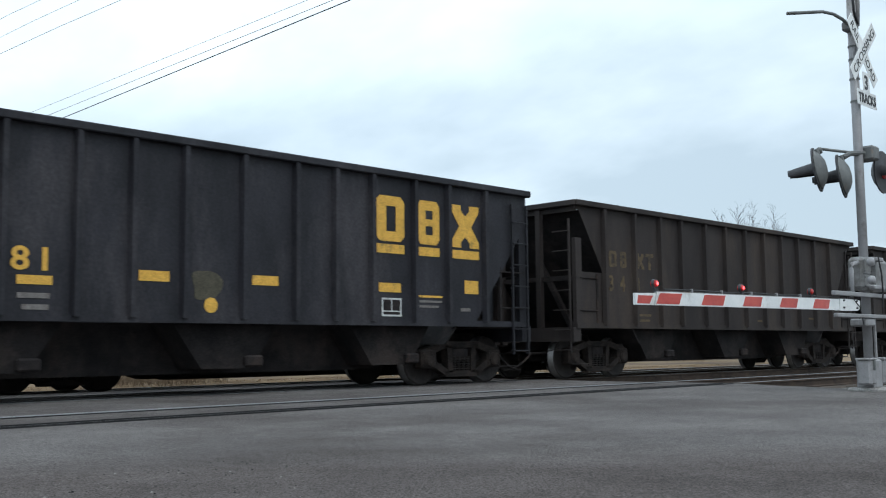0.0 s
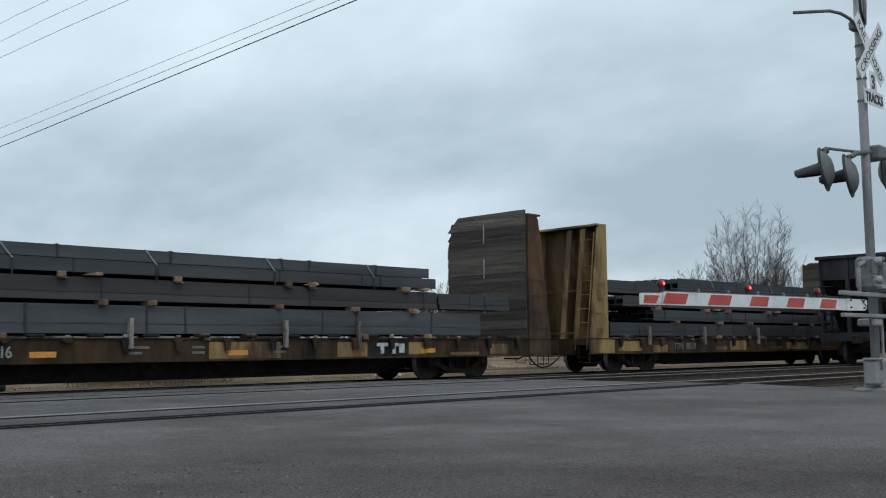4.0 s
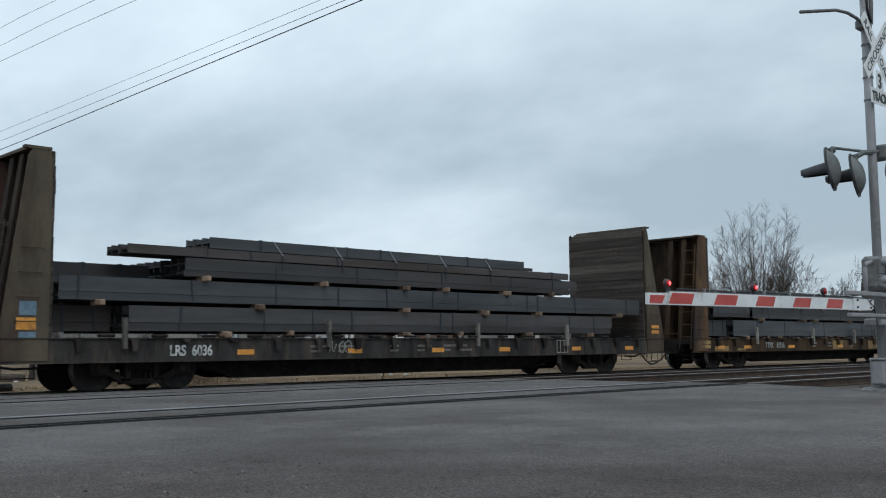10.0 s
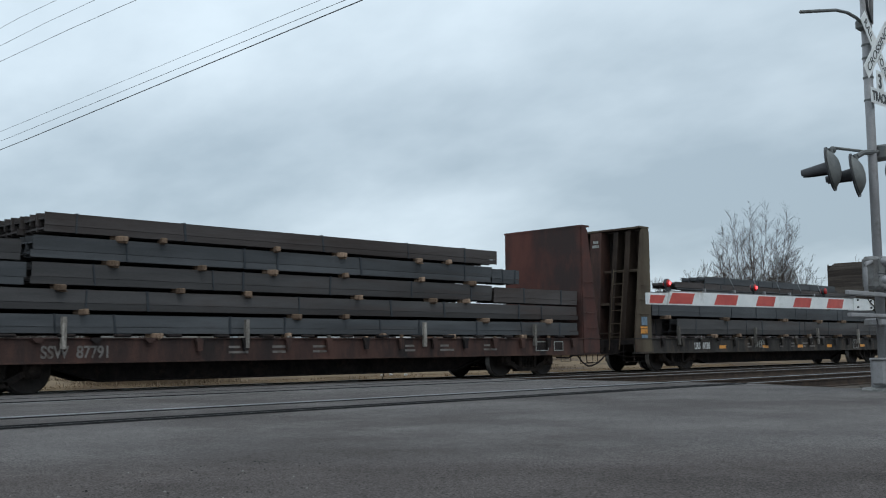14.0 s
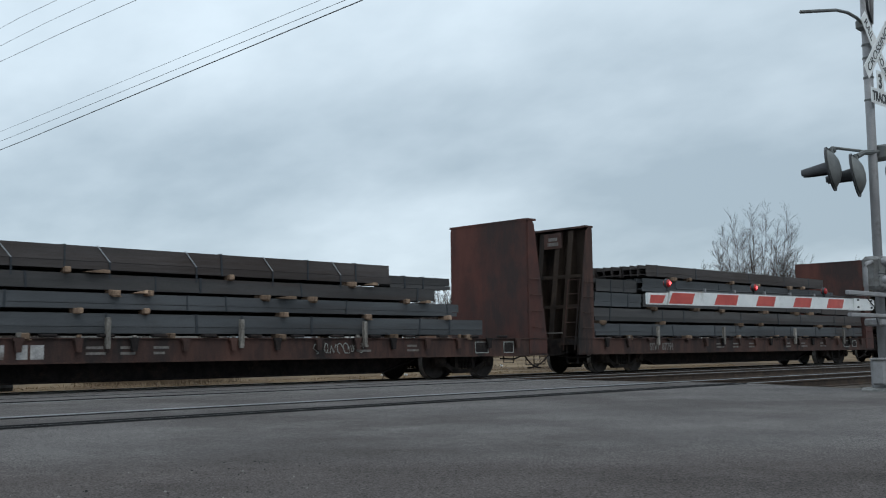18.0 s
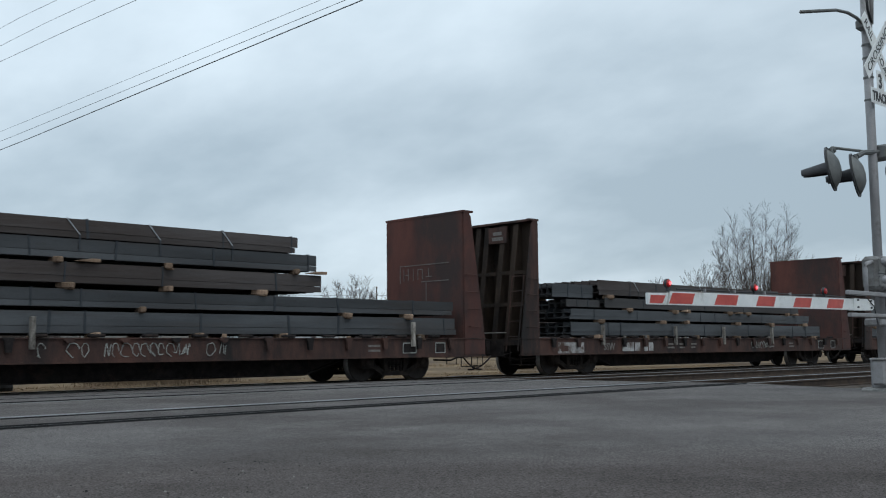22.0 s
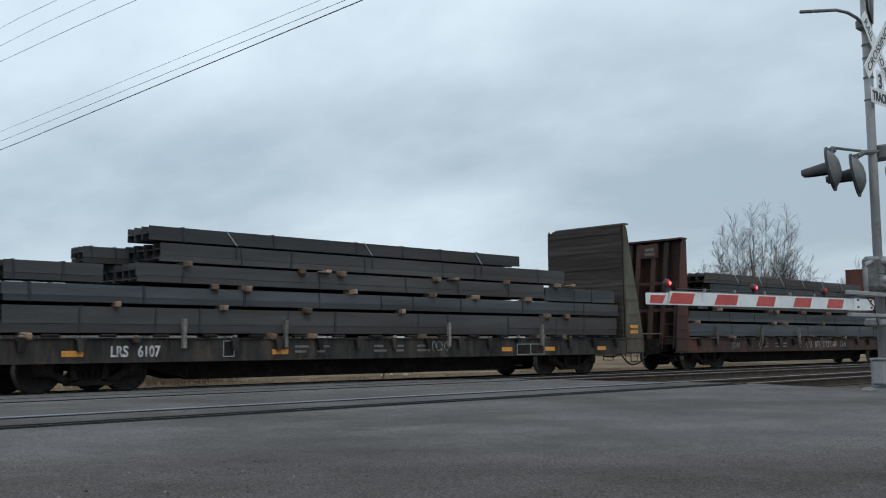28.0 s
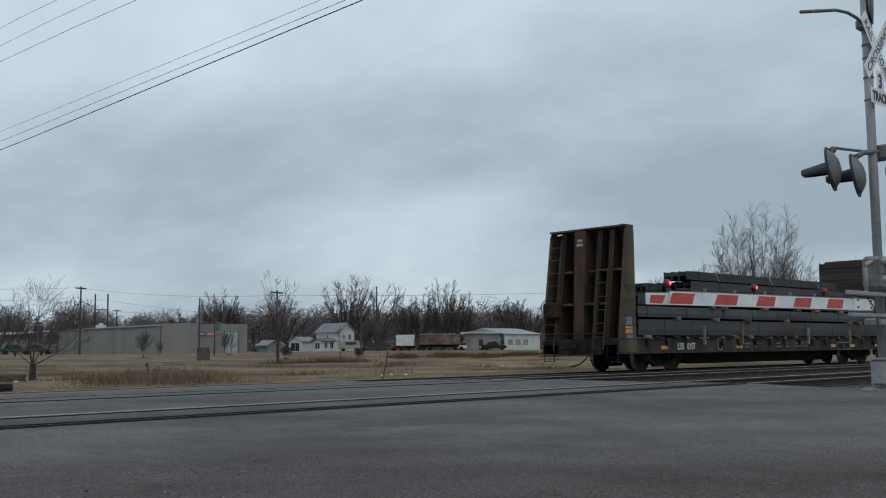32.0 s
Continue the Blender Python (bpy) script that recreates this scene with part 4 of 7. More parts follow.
# writing and marks on the cars
lettering("lettering", "LRS   6107", .30, WHITEPAINT, c6, -7.25, -HALF - .008, .69, .80, "white stencilled car number")
reflectors(c6, (-8.0, -3.3, 4.1, 5.9, 8.3))
small_print(c6, (-2.9, -2.3, -.6, .1, .8))
clear_square(c6, 4.5, .60, 1.15, .30)
clear_square(c6, -4.75, .66, .28, .34, 0)
scrawl(c6, 1.1, .85, .9, .26, CHALK, 3)
lettering("lettering", "LRS  6036", .30, WHITEPAINT, c2, -7.1, -HALF - .008, .70, .80, "white stencilled car number")
reflectors(c2, (-5.3, -2.3, .4, 2.9, 6.0, 8.6))
small_print(c2, (-3.6, -2.8, -1.2, -.3, .6, 1.2))
clear_square(c2, 5.1, .64, .5, .36, 2)
scrawl(c2, -3.1, .85, .5, .3, CHALK, 5)
lettering("lettering", "TTPX    81516", .29, CHALK, c1, -5.9, -HALF - .008, .70, .82, "white stencilled car number")
reflectors(c1, (-9.0, -7.2, -3.9, .3, 5.9), ORANGE, .69, .5)
small_print(c1, (-2.2, -.8, 1.2))
for a, b, z0, z1 in ((-.4, 1.4, .62, .97), (3.0, 3.9, .62, .96), (5.25, 5.85, .66, .95), (6.7, 7.75, .62, .70), (8.2, 8.9, .64, .9), (-9.4, -8.5, .62, .78), (-7.9, -7.3, .62, .70)):
    part("paint_patch", Shape().box(a, b, -HALF - .005, -HALF - .001, z0, z1), TTX_YELLOW, c1, "remaining patch of yellow paint")
for a, b, z0, z1 in ((-10.45, -9.3, .60, 1.02), (-9.1, -7.9, .66, .96), (-7.2, -6.4, .62, .84), (-2.4, -1.3, .64, .98), (1.8, 3.6, .64, .90)):
    part("paint_patch", Shape().box(a, b, -HALF - .005, -HALF - .001, z0, z1), TTX_YELLOW, c0, "remaining patch of yellow paint")
part("number_board", Shape().box(3.95, 5.2, -HALF - .006, -HALF - .002, .62, 1.0), BLACKIRON, c1, "black painted emblem board")
for i, (a, b, z0, z1) in enumerate(((4.2, 4.55, .86, .94), (4.32, 4.43, .68, .86), (4.6, 4.9, .86, .94), (4.7, 4.8, .68, .86), (4.92, 5.1, .70, .92))):
    part("emblem_bar", Shape().box(a, b, -HALF - .011, -HALF - .006, z0, z1), WHITEPAINT, c1, "white emblem bar")
lettering("lettering", "TTPX  80510", .29, GREYPAINT, c0, -6.0, -HALF - .008, .70, .82, "pale stencilled car number")
reflectors(c0, (-8.2, -3.0, 1.0), TTX_YELLOW, .66, .7)
lettering("lettering", "SSW  87791", .32, GREYPAINT, c3, -6.6, -HALF - .008, .68, .85, "faded stencilled car number")
small_print(c3, (-2.6, -1.5, -.4, 2.4, 3.6, 5.2))
clear_square(c3, 7.3, .70, .55, .26, 0)
clear_square(c3, 8.1, .70, .4, .26, 0)
lettering("lettering", "SSW", .30, GREYPAINT, c4, -6.6, -HALF - .008, .70, .95, "faded reporting mark")
for a, b, z0, z1 in ((-8.75, -7.55, .62, .93), (-5.65, -5.05, .66, .92), (-5.0, -4.72, .66, .92), (-4.5, -4.3, .66, .92), (-4.25, -4.0, .66, .92)):
    part("patch", Shape().box(a, b, -HALF - .006, -HALF - .002, z0, z1), PEELING, c4, "peeling white paint patch")
part("patch_square", Shape().box(-8.62, -8.28, -HALF - .010, -HALF - .006, .68, .84), OXIDE_DARK, c4)
small_print(c4, (-3.2, -2.5, -1.8, 3.4, 5.0))
scrawl(c4, 2.0, .82, 1.5, .24, CHALK, 8)
clear_square(c4, 7.4, .66, .5, .30, 0)
clear_square(c4, 8.5, .66, .4, .30, 0)
lettering("lettering", "SSW", .30, GREYPAINT, c5, -6.75, -HALF - .008, .70, .95, "faded reporting mark")
scrawl(c5, -5.6, .82, .9, .3, CHALK, 12)
scrawl(c5, -1.7, .82, 4.1, .27, CHALK, 13)
small_print(c5, (-4.4, -3.6, -3.0, 6.2))
part("patch", Shape().box(-9.6, -8.9, -HALF - .006, -HALF - .002, .66, .95), OXIDE, c5, "bright red primer patch")
clear_square(c5, 7.3, .68, .45, .26, 0)
clear_square(c5, 8.4, .68, .35, .26, 0)
# marker hung on the last coupler of the train
mk = part("end_marker", Shape().cbox(-10.66, -10.58, 1.26, 1.34, .98, 1.26, .02), SIGNAL_RED, c6, "slim dull red end marker")
part("marker_bracket", Shape().box(-10.64, -10.46, 1.28, 1.32, .88, .98), BLACKIRON, mk)
# tags on bulkhead plates
for c, x, sg in ((c6, -9.55, -1), (c6, 9.55, 1), (c2, -9.6, -1), (c2, 9.6, 1)):
    for z0, z1, w, m in ((1.20, 1.42, .30, ORANGE), (1.46, 1.72, .26, BLUE_TAG), (1.05, 1.16, .26, BLUE_TAG)) if sg < 0 else ((1.20, 1.31, .34, ORANGE), (1.36, 1.46, .34, ORANGE)):
        a = x + sg * .22
        part("tag", Shape().box(min(a, a + sg * w * 1.2), max(a, a + sg * w * 1.2), -HALF - .026, -HALF - .021, z0, z1), m, c, "worn painted tag")
for c, x in ((c1, -9.6), (c0, -9.6)):
    for z in (.72, .86):
        part("tag", Shape().box(x - .95, x - .1, -HALF - .026, -HALF - .021, z, z + .11), TTX_YELLOW, c, "worn reflective tag")
# chalked frame and strokes on the red bulkhead face of the scrawled car
ch = Shape()
k = 9.45 - .018
for y0, y1, z0, z1 in ((-.75, 1.15, 3.08, 3.10), (-.75, .3, 2.62, 2.64), (1.13, 1.15, 2.62, 3.1), (.98, 1.0, 2.68, 3.0), (.80, .82, 2.68, 3.0), (.80, 1.0, 2.83, 2.85), (.60, .62, 2.68, 3.0),
                       (.42, .44, 2.70, 2.98), (.24, .26, 2.70, 2.98), (.24, .44, 2.96, 2.98), (-.1, .12, 2.75, 2.77), (.1, .12, 2.1, 2.6), (.0, .02, 2.75, 2.98)):
    ch.box(k - .006, k, y0 - .22, y1 - .22, z0 - .04, z1 - .04)
part("scrawl", ch, GREYPAINT, c5, "pale chalk frame and strokes")

# ---------- the coal hoppers on the middle track ----------


def hopper(label, s_mid, paint, ribs):
    L, W, zb, zt = 6.95, 1.55, 1.13, 3.74
    black = paint is COALBLACK
    # where the end slope meets the top and the foot of the side
    sx, sz, fx, fz = (6.78, 2.98, 5.42, 1.18) if black else (6.74, 3.60, 5.92, 2.28)
    car = thing("coal_hopper_car", label, "hopper car", "coal hopper cars")
    for side in (-1, 1):
        y = side * W
        out = [(-fx, zb), (fx, zb), (fx, fz), (sx, sz), (6.9, sz), (6.9, zt), (-6.9, zt), (-6.9, sz), (-sx, sz), (-fx, fz)]
        if not black:
            for e in (-1, 1):
                part("end_bay_sheet", Shape().box(min(e * 5.9, e * 6.8), max(e * 5.9, e * 6.8), min(y - side * .02, y - side * .05), max(y - side * .02, y - side * .05), zb, fz), paint, car)
        part("side_sheet", Shape().prism(out, 1, min(y, y - side * .02), max(y, y - side * .02)), paint, car)
        for r in ribs:
            rib = Shape().prism([(r - .06, 0), (r - .038, side * .10), (r + .038, side * .10), (r + .06, 0)], 2, zb + .02, zt - .05)
            for i, q in enumerate(rib.v):
                rib.v[i] = (q[0], y + q[1], q[2])
            part("side_post", rib, paint, car)
        chord = Shape().cbox(-L, L, min(y, y + side * .12), max(y, y + side * .12), zt - .06, zt + .06, .015)
        part("top_chord", chord, paint, car)
        sill = Shape().box(-6.9, 6.9, min(y + side * .03, y - side * .1), max(y + side * .03, y - side * .1), zb - .05, zb + .06)
        part("side_sill", sill, paint, car)
        for e in (-1, 1):
            part("corner_post", Shape().box(min(e * 6.68, e * 6.88), max(e * 6.68, e * 6.88), min(y, y - side * .10), max(y, y - side * .10), zb - .02, 3.0), paint, car)
            # end-bay bars in black iron: their darkness stands in for the bay's shade
            part("brace_post", Shape().box(min(e * 6.10, e * 6.16), max(e * 6.10, e * 6.16), min(y, y - side * .07), max(y, y - side * .07), zb - .02, 2.25), BLACKIRON, car)
            for z in (1.45, 2.15):
                part("handrail", Shape().tube([(e * 6.75, y, z), (e * 6.1, y, z)], .016, 5), BLACKIRON, car)
    for e in (-1, 1):
        # sloping floor of the end, end wall above it
        q = fz - (sz - fz) / (sx - fx) * (fx - 4.6)
        sl = Shape().poly([(e * sx, -W + .02, sz), (e * sx, W - .02, sz), (e * 4.6, W - .02, max(q, .75)), (e * 4.6, -W + .02, max(q, .75)), (e * (sx - .05), -W + .02, sz), (e * (sx - .05), W - .02, sz), (e * 4.55, W - .02, max(q, .75)), (e * 4.55, -W + .02, max(q, .75))],
                          [(0, 1, 2, 3), (4, 7, 6, 5), (0, 4, 5, 1), (1, 5, 6, 2), (2, 6, 7, 3), (3, 7, 4, 0)])
        part("slope_sheet", sl, SHADED_PLATE, car)
        part("end_sheet", Shape().box(min(e * 6.83, e * 6.86), max(e * 6.83, e * 6.86), -W, W, sz - .03, zt), paint, car)
        part("end_chord", Shape().cbox(min(e * 6.83, e * 6.98), max(e * 6.83, e * 6.98), -W - .08, W + .08, zt - .06, zt + .06, .015), paint, car)
        for y in (-.55, .55):
            part("end_post", Shape().box(min(e * 6.80, e * 6.92), max(e * 6.80, e * 6.92), y - .06, y + .06, 1.0, zt - .06), paint, car)
        part("end_brace", Shape().prism([(-1.1, 1.05), (-.98, 1.05), (-.1, 2.55), (-.22, 2.55)], 0, min(e * 6.3, e * 6.4), max(e * 6.3, e * 6.4)), BLACKIRON, car)
        part("end_beam", Shape().box(min(e * 6.78, e * 6.88), max(e * 6.78, e * 6.88), -W, W, 2.10, 2.20), BLACKIRON, car)
        part("end_sill", Shape().box(min(e * 6.75, e * 7.0), max(e * 6.75, e * 7.0), -W, W, .80, 1.10), paint, car)
        part("platform", Shape().box(min(e * 5.5, e * 6.9), max(e * 5.5, e * 6.9), -W + .05, W - .05, 1.06, 1.09), BLACKIRON, car)
        coupler(car, e * 7.0, e)
        truck(car, e * 5.5, HOP_RUN)
        for i in range(7):
            z = .62 + i * .42
            for side in (-1, 1):
                part("rung", Shape().tube([(e * 6.98, side * 1.48, z), (e * 7.03, side * 1.48, z), (e * 7.03, side * 1.05, z), (e * 6.98, side * 1.05, z)], .013, 5), paint, car)
                if e > 0:
                    part("rung", Shape().tube([(e * 6.86, side * (W + .02), z), (e * 6.86, side * (W + .09), z), (e * 6.42, side * (W + .09), z), (e * 6.42, side * (W + .02), z)], .014, 5), paint, car)
        for side in (-1, 1):
            part("ladder_rail", Shape().box(min(e * 6.97, e * 7.01), max(e * 6.97, e * 7.01), side * 1.46 - .02, side * 1.46 + .02, .55, 3.4), paint, car)
            if e > 0:
                for k in (6.42, 6.86):
                    part("ladder_rail", Shape().box(k - .02, k + .02, side * (W + .05) - .02, side * (W + .05) + .02, .55, 3.5), paint, car)
    # coal bays
    for x in (-3.45, .1, 3.5):
        for s_ in (-1, 1):
            b = Shape().prism([(x - .95, 1.1), (x + .95, 1.1), (x + .45, .40), (x - .45, .40)], 1, min(s_ * .25, s_ * 1.26), max(s_ * .25, s_ * 1.26))
            part("hopper_bay", b, SHADED_PLATE, car)
            part("door_lock", Shape().cbox(x + .3, x + .62, min(s_ * 1.22, s_ * 1.36), max(s_ * 1.22, s_ * 1.36), .42, .60, .03), BLACKIRON, car)
    part("centre_sill", Shape().box(-6.9, 6.9, -.22, .22, .62, .98), BLACKIRON, car)
    part("belly", Shape().prism([(-4.5, 1.1), (-3.7, .32), (3.7, .32), (4.5, 1.1)], 1, -.6, .6), SHADED_PLATE, car, "black underside between the bays")
    # brake gear on the rear end
    k = -7.12
    w = Shape().tube([(k, 1.15 + .27 * math.cos(a), 2.0 + .27 * math.sin(a)) for a in (2 * math.pi * i / 18 for i in range(19))], .016, 5)
    for a in (.3, 1.35, 2.4, 3.45, 4.5, 5.5):
        w.tube([(k, 1.15, 2.0), (k, 1.15 + .27 * math.cos(a), 2.0 + .27 * math.sin(a))], .009, 4)
    part("brake_wheel", w, BLACKIRON, car)
    part("brake_platform", Shape().box(-7.25, -6.95, .5, 1.5, 2.28, 2.33), paint, car)
    ride(car, HOP_RUN, s_mid, HOP_Y, HOP_Z)
    return car


BROWN_RIBS = (-5.9, -4.75, -3.7, -2.8, -1.7, -.72, .3, 1.3, 2.3, 3.3, 4.3, 5.3)
h1 = hopper("black open coal hopper car with yellow markings", 17.05, COALBLACK, (-5.34, -4.31, -3.5, -2.5, -1.68, -.85, .17, 1.17, 1.98, 2.79, 3.79, 4.65, 5.65))
h0 = hopper("rust-brown grimy open coal hopper car with faded lettering", 32.45, COALBROWN, BROWN_RIBS)
h2 = hopper("rust-brown grimy open coal hopper car with faded lettering", 47.85, COALBROWN, BROWN_RIBS)
FADED = surface("faded_yellow_lettering", (.085, .060, .034), (.125, .090, .050), 9, .8, 0, 0, 60, (.04, .032, .027), .55)
YS = -1.55 - .006
for txt, x, z, k in (("NY", -5.13, 2.25, .96), ("C", -4.17, 2.25, 1.0), ("48", -5.12, 1.76, 1.18), ("80", -4.19, 1.76, 1.18), ("8", -3.37, 1.74, 1.18), ("1", -3.04, 1.74, 1.18)):
    lettering("lettering", txt, .425, YELLOW, h1, x, YS, z + .015, k, "yellow stencilled characters")
MARKS = ((-5.02, -4.56, 1.51, 1.73, YELLOW), (-3.28, -2.81, 1.56, 1.68, YELLOW), (-3.27, -2.84, 1.38, 1.45, GREYPAINT), (-3.21, -2.85, 1.23, 1.30, GREYPAINT), (-1.56, -1.08, 1.67, 1.82, YELLOW), (.35, .84, 1.68, 1.83, YELLOW),
         (2.96, 3.47, 1.66, 1.82, YELLOW), (5.1, 5.47, 1.69, 1.94, YELLOW), (4.99, 5.24, 1.36, 1.42, GREYPAINT), (-4.15, -3.76, 1.42, 1.47, GREYPAINT), (-4.15, -3.8, 1.28, 1.33, GREYPAINT),
         (3.9, 4.5, 1.59, 1.63, YELLOW), (3.9, 4.5, 1.50, 1.54, GREYPAINT), (3.9, 4.4, 1.41, 1.45, GREYPAINT))
for a, b, z0, z1, m in MARKS:
    part("paint_patch", Shape().box(a, b, YS - .003, YS + .002, z0, z1), m, h1, "worn yellow paint patch" if m is YELLOW else "faded stencil line")
part("yellow_disc", Shape().lathe([(.115, 0), (.115, .005)], 1, (-.38, YS - .004, 1.35), 20), YELLOW, h1, "round yellow mark")
blot = [(-.47 + .25 * math.cos(t) * (1 + .22 * math.sin(3 * t + 1)), 1.64 + .27 * math.sin(t) * (1 + .2 * math.cos(2 * t))) for t in (2 * math.pi * i / 24 for i in range(24))]
part("paint_blot", Shape().prism(blot, 1, YS - .002, YS + .002), BLOT, h1, "olive touched-up paint blot")
pan = part("stencil_panel", Shape().box(3.02, 3.48, YS - .002, YS + .002, 1.24, 1.56), BLACKIRON, h1, "black panel outlined in white")
for a, b, c, d in ((3.02, 3.48, 1.24, 1.27), (3.02, 3.48, 1.53, 1.56), (3.02, 3.05, 1.27, 1.53), (3.45, 3.48, 1.27, 1.53), (3.24, 3.26, 1.34, 1.53), (3.05, 3.45, 1.32, 1.34)):
    part("outline", Shape().box(a, b, YS - .006, YS - .002, c, d), WHITEPAINT, pan)
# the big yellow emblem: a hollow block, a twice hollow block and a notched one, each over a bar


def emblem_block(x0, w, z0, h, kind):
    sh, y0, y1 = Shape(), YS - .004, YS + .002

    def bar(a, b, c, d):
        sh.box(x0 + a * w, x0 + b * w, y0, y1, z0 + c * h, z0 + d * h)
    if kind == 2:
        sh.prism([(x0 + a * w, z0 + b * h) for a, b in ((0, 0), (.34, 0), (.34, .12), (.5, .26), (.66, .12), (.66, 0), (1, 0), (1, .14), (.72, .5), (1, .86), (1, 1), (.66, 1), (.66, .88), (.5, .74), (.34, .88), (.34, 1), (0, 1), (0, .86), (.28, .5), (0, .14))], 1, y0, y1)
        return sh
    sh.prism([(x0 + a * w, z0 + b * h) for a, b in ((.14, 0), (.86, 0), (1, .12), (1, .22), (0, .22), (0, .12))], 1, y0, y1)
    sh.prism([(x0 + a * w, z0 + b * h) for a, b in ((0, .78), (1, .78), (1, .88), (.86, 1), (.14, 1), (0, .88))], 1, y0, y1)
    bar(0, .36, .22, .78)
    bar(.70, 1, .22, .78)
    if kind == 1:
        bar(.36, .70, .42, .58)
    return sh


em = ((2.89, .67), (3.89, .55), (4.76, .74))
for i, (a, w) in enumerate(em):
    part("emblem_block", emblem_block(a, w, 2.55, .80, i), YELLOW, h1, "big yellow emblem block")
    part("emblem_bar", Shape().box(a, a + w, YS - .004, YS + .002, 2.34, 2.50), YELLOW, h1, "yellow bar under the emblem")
for i, (w, z) in enumerate(((.5, 3.5), (.22, 3.40), (.26, 3.32), (.16, 3.22), (.3, 3.14))):
    part("end_stencil", Shape().box(-6.872, -6.862, -1.35, -1.35 + w * 1.5, z - .02, z + .04), FADED, h1, "small worn yellow stencil")
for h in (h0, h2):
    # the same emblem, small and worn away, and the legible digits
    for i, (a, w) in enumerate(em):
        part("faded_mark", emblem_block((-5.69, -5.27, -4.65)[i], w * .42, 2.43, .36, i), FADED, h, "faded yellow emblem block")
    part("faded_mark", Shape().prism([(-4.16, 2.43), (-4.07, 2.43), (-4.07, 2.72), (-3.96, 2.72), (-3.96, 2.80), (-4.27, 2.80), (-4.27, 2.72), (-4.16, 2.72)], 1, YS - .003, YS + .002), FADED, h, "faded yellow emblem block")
    for txt, x in (("3", -5.72), ("4", -5.29), ("8", -4.72)):
        lettering("lettering", txt, .48, FADED, h, x, YS, 1.91, .80, "faded yellow digit")
    for x, w, z in ((-4.6, .5, 1.36), (-4.6, .45, 1.24), (.9, .25, 1.3), (3.9, .3, 1.4)):
        part("stencil", Shape().box(x, x + w, YS - .003, YS + .002, z, z + .05), FADED, h, "illegible stencil line")

# ---------- crossing signal and gate ----------
ALUMINIUM = surface("aluminium_paint", (.245, .24, .245), (.32, .315, .32), 3, .55, .15, .04, 50, (.15, .138, .13), .35, grain=.08)
SIGN_WHITE = surface("sign_white", (.68, .70, .70), (.80, .81, .80), 4, .5, 0, .02, 60, (.50, .50, .48), .3, grain=.05)
SIGN_BLACK = surface("sign_black", (.015, .015, .016), (.03, .03, .03), 4, .5, 0, 0, 60)
GATE_RED = surface("gate_red", (.42, .045, .035), (.55, .075, .055), 5, .45, 0, .02, 60, (.55, .16, .13), .2, grain=.08)
LAMP_BLACK = surface("lamp_black", (.02, .02, .022), (.045, .045, .05), 4, .55, .1, .08, 50)
LAMP_GREY = surface("lamp_housing_grey", (.10, .105, .105), (.17, .175, .17), 4, .6, .2, .06, 50, (.22, .15, .10), .2, grain=.12)
HOUSING = surface("weathered_silver_housing", (.17, .17, .168), (.25, .25, .247), 3, .6, .1, .06, 40, (.10, .092, .085), .45, grain=.12)
CONCRETE = surface("concrete", (.24, .23, .22), (.36, .35, .33), 5, .9, 0, .4, 40)
LAMP_RED = surface("dark_red_lamp_body", (.07, .014, .014), (.11, .022, .02), 4, .5, 0, 0, 40)
RED_LENS = surface("red_lens", (.35, .02, .02), (.5, .03, .03), 4, .25, 0, 0, 40)
RED_LIT = surface("lit_red_lamp", (1, .03, .04), (1, .06, .06), 4, .3, 0, 0, 40, emit=5.0)
CABLE = surface("cable", (.015, .015, .017), (.03, .03, .032), 4, .6, 0, 0, 40)
PX, PY = 15.0, 6.16


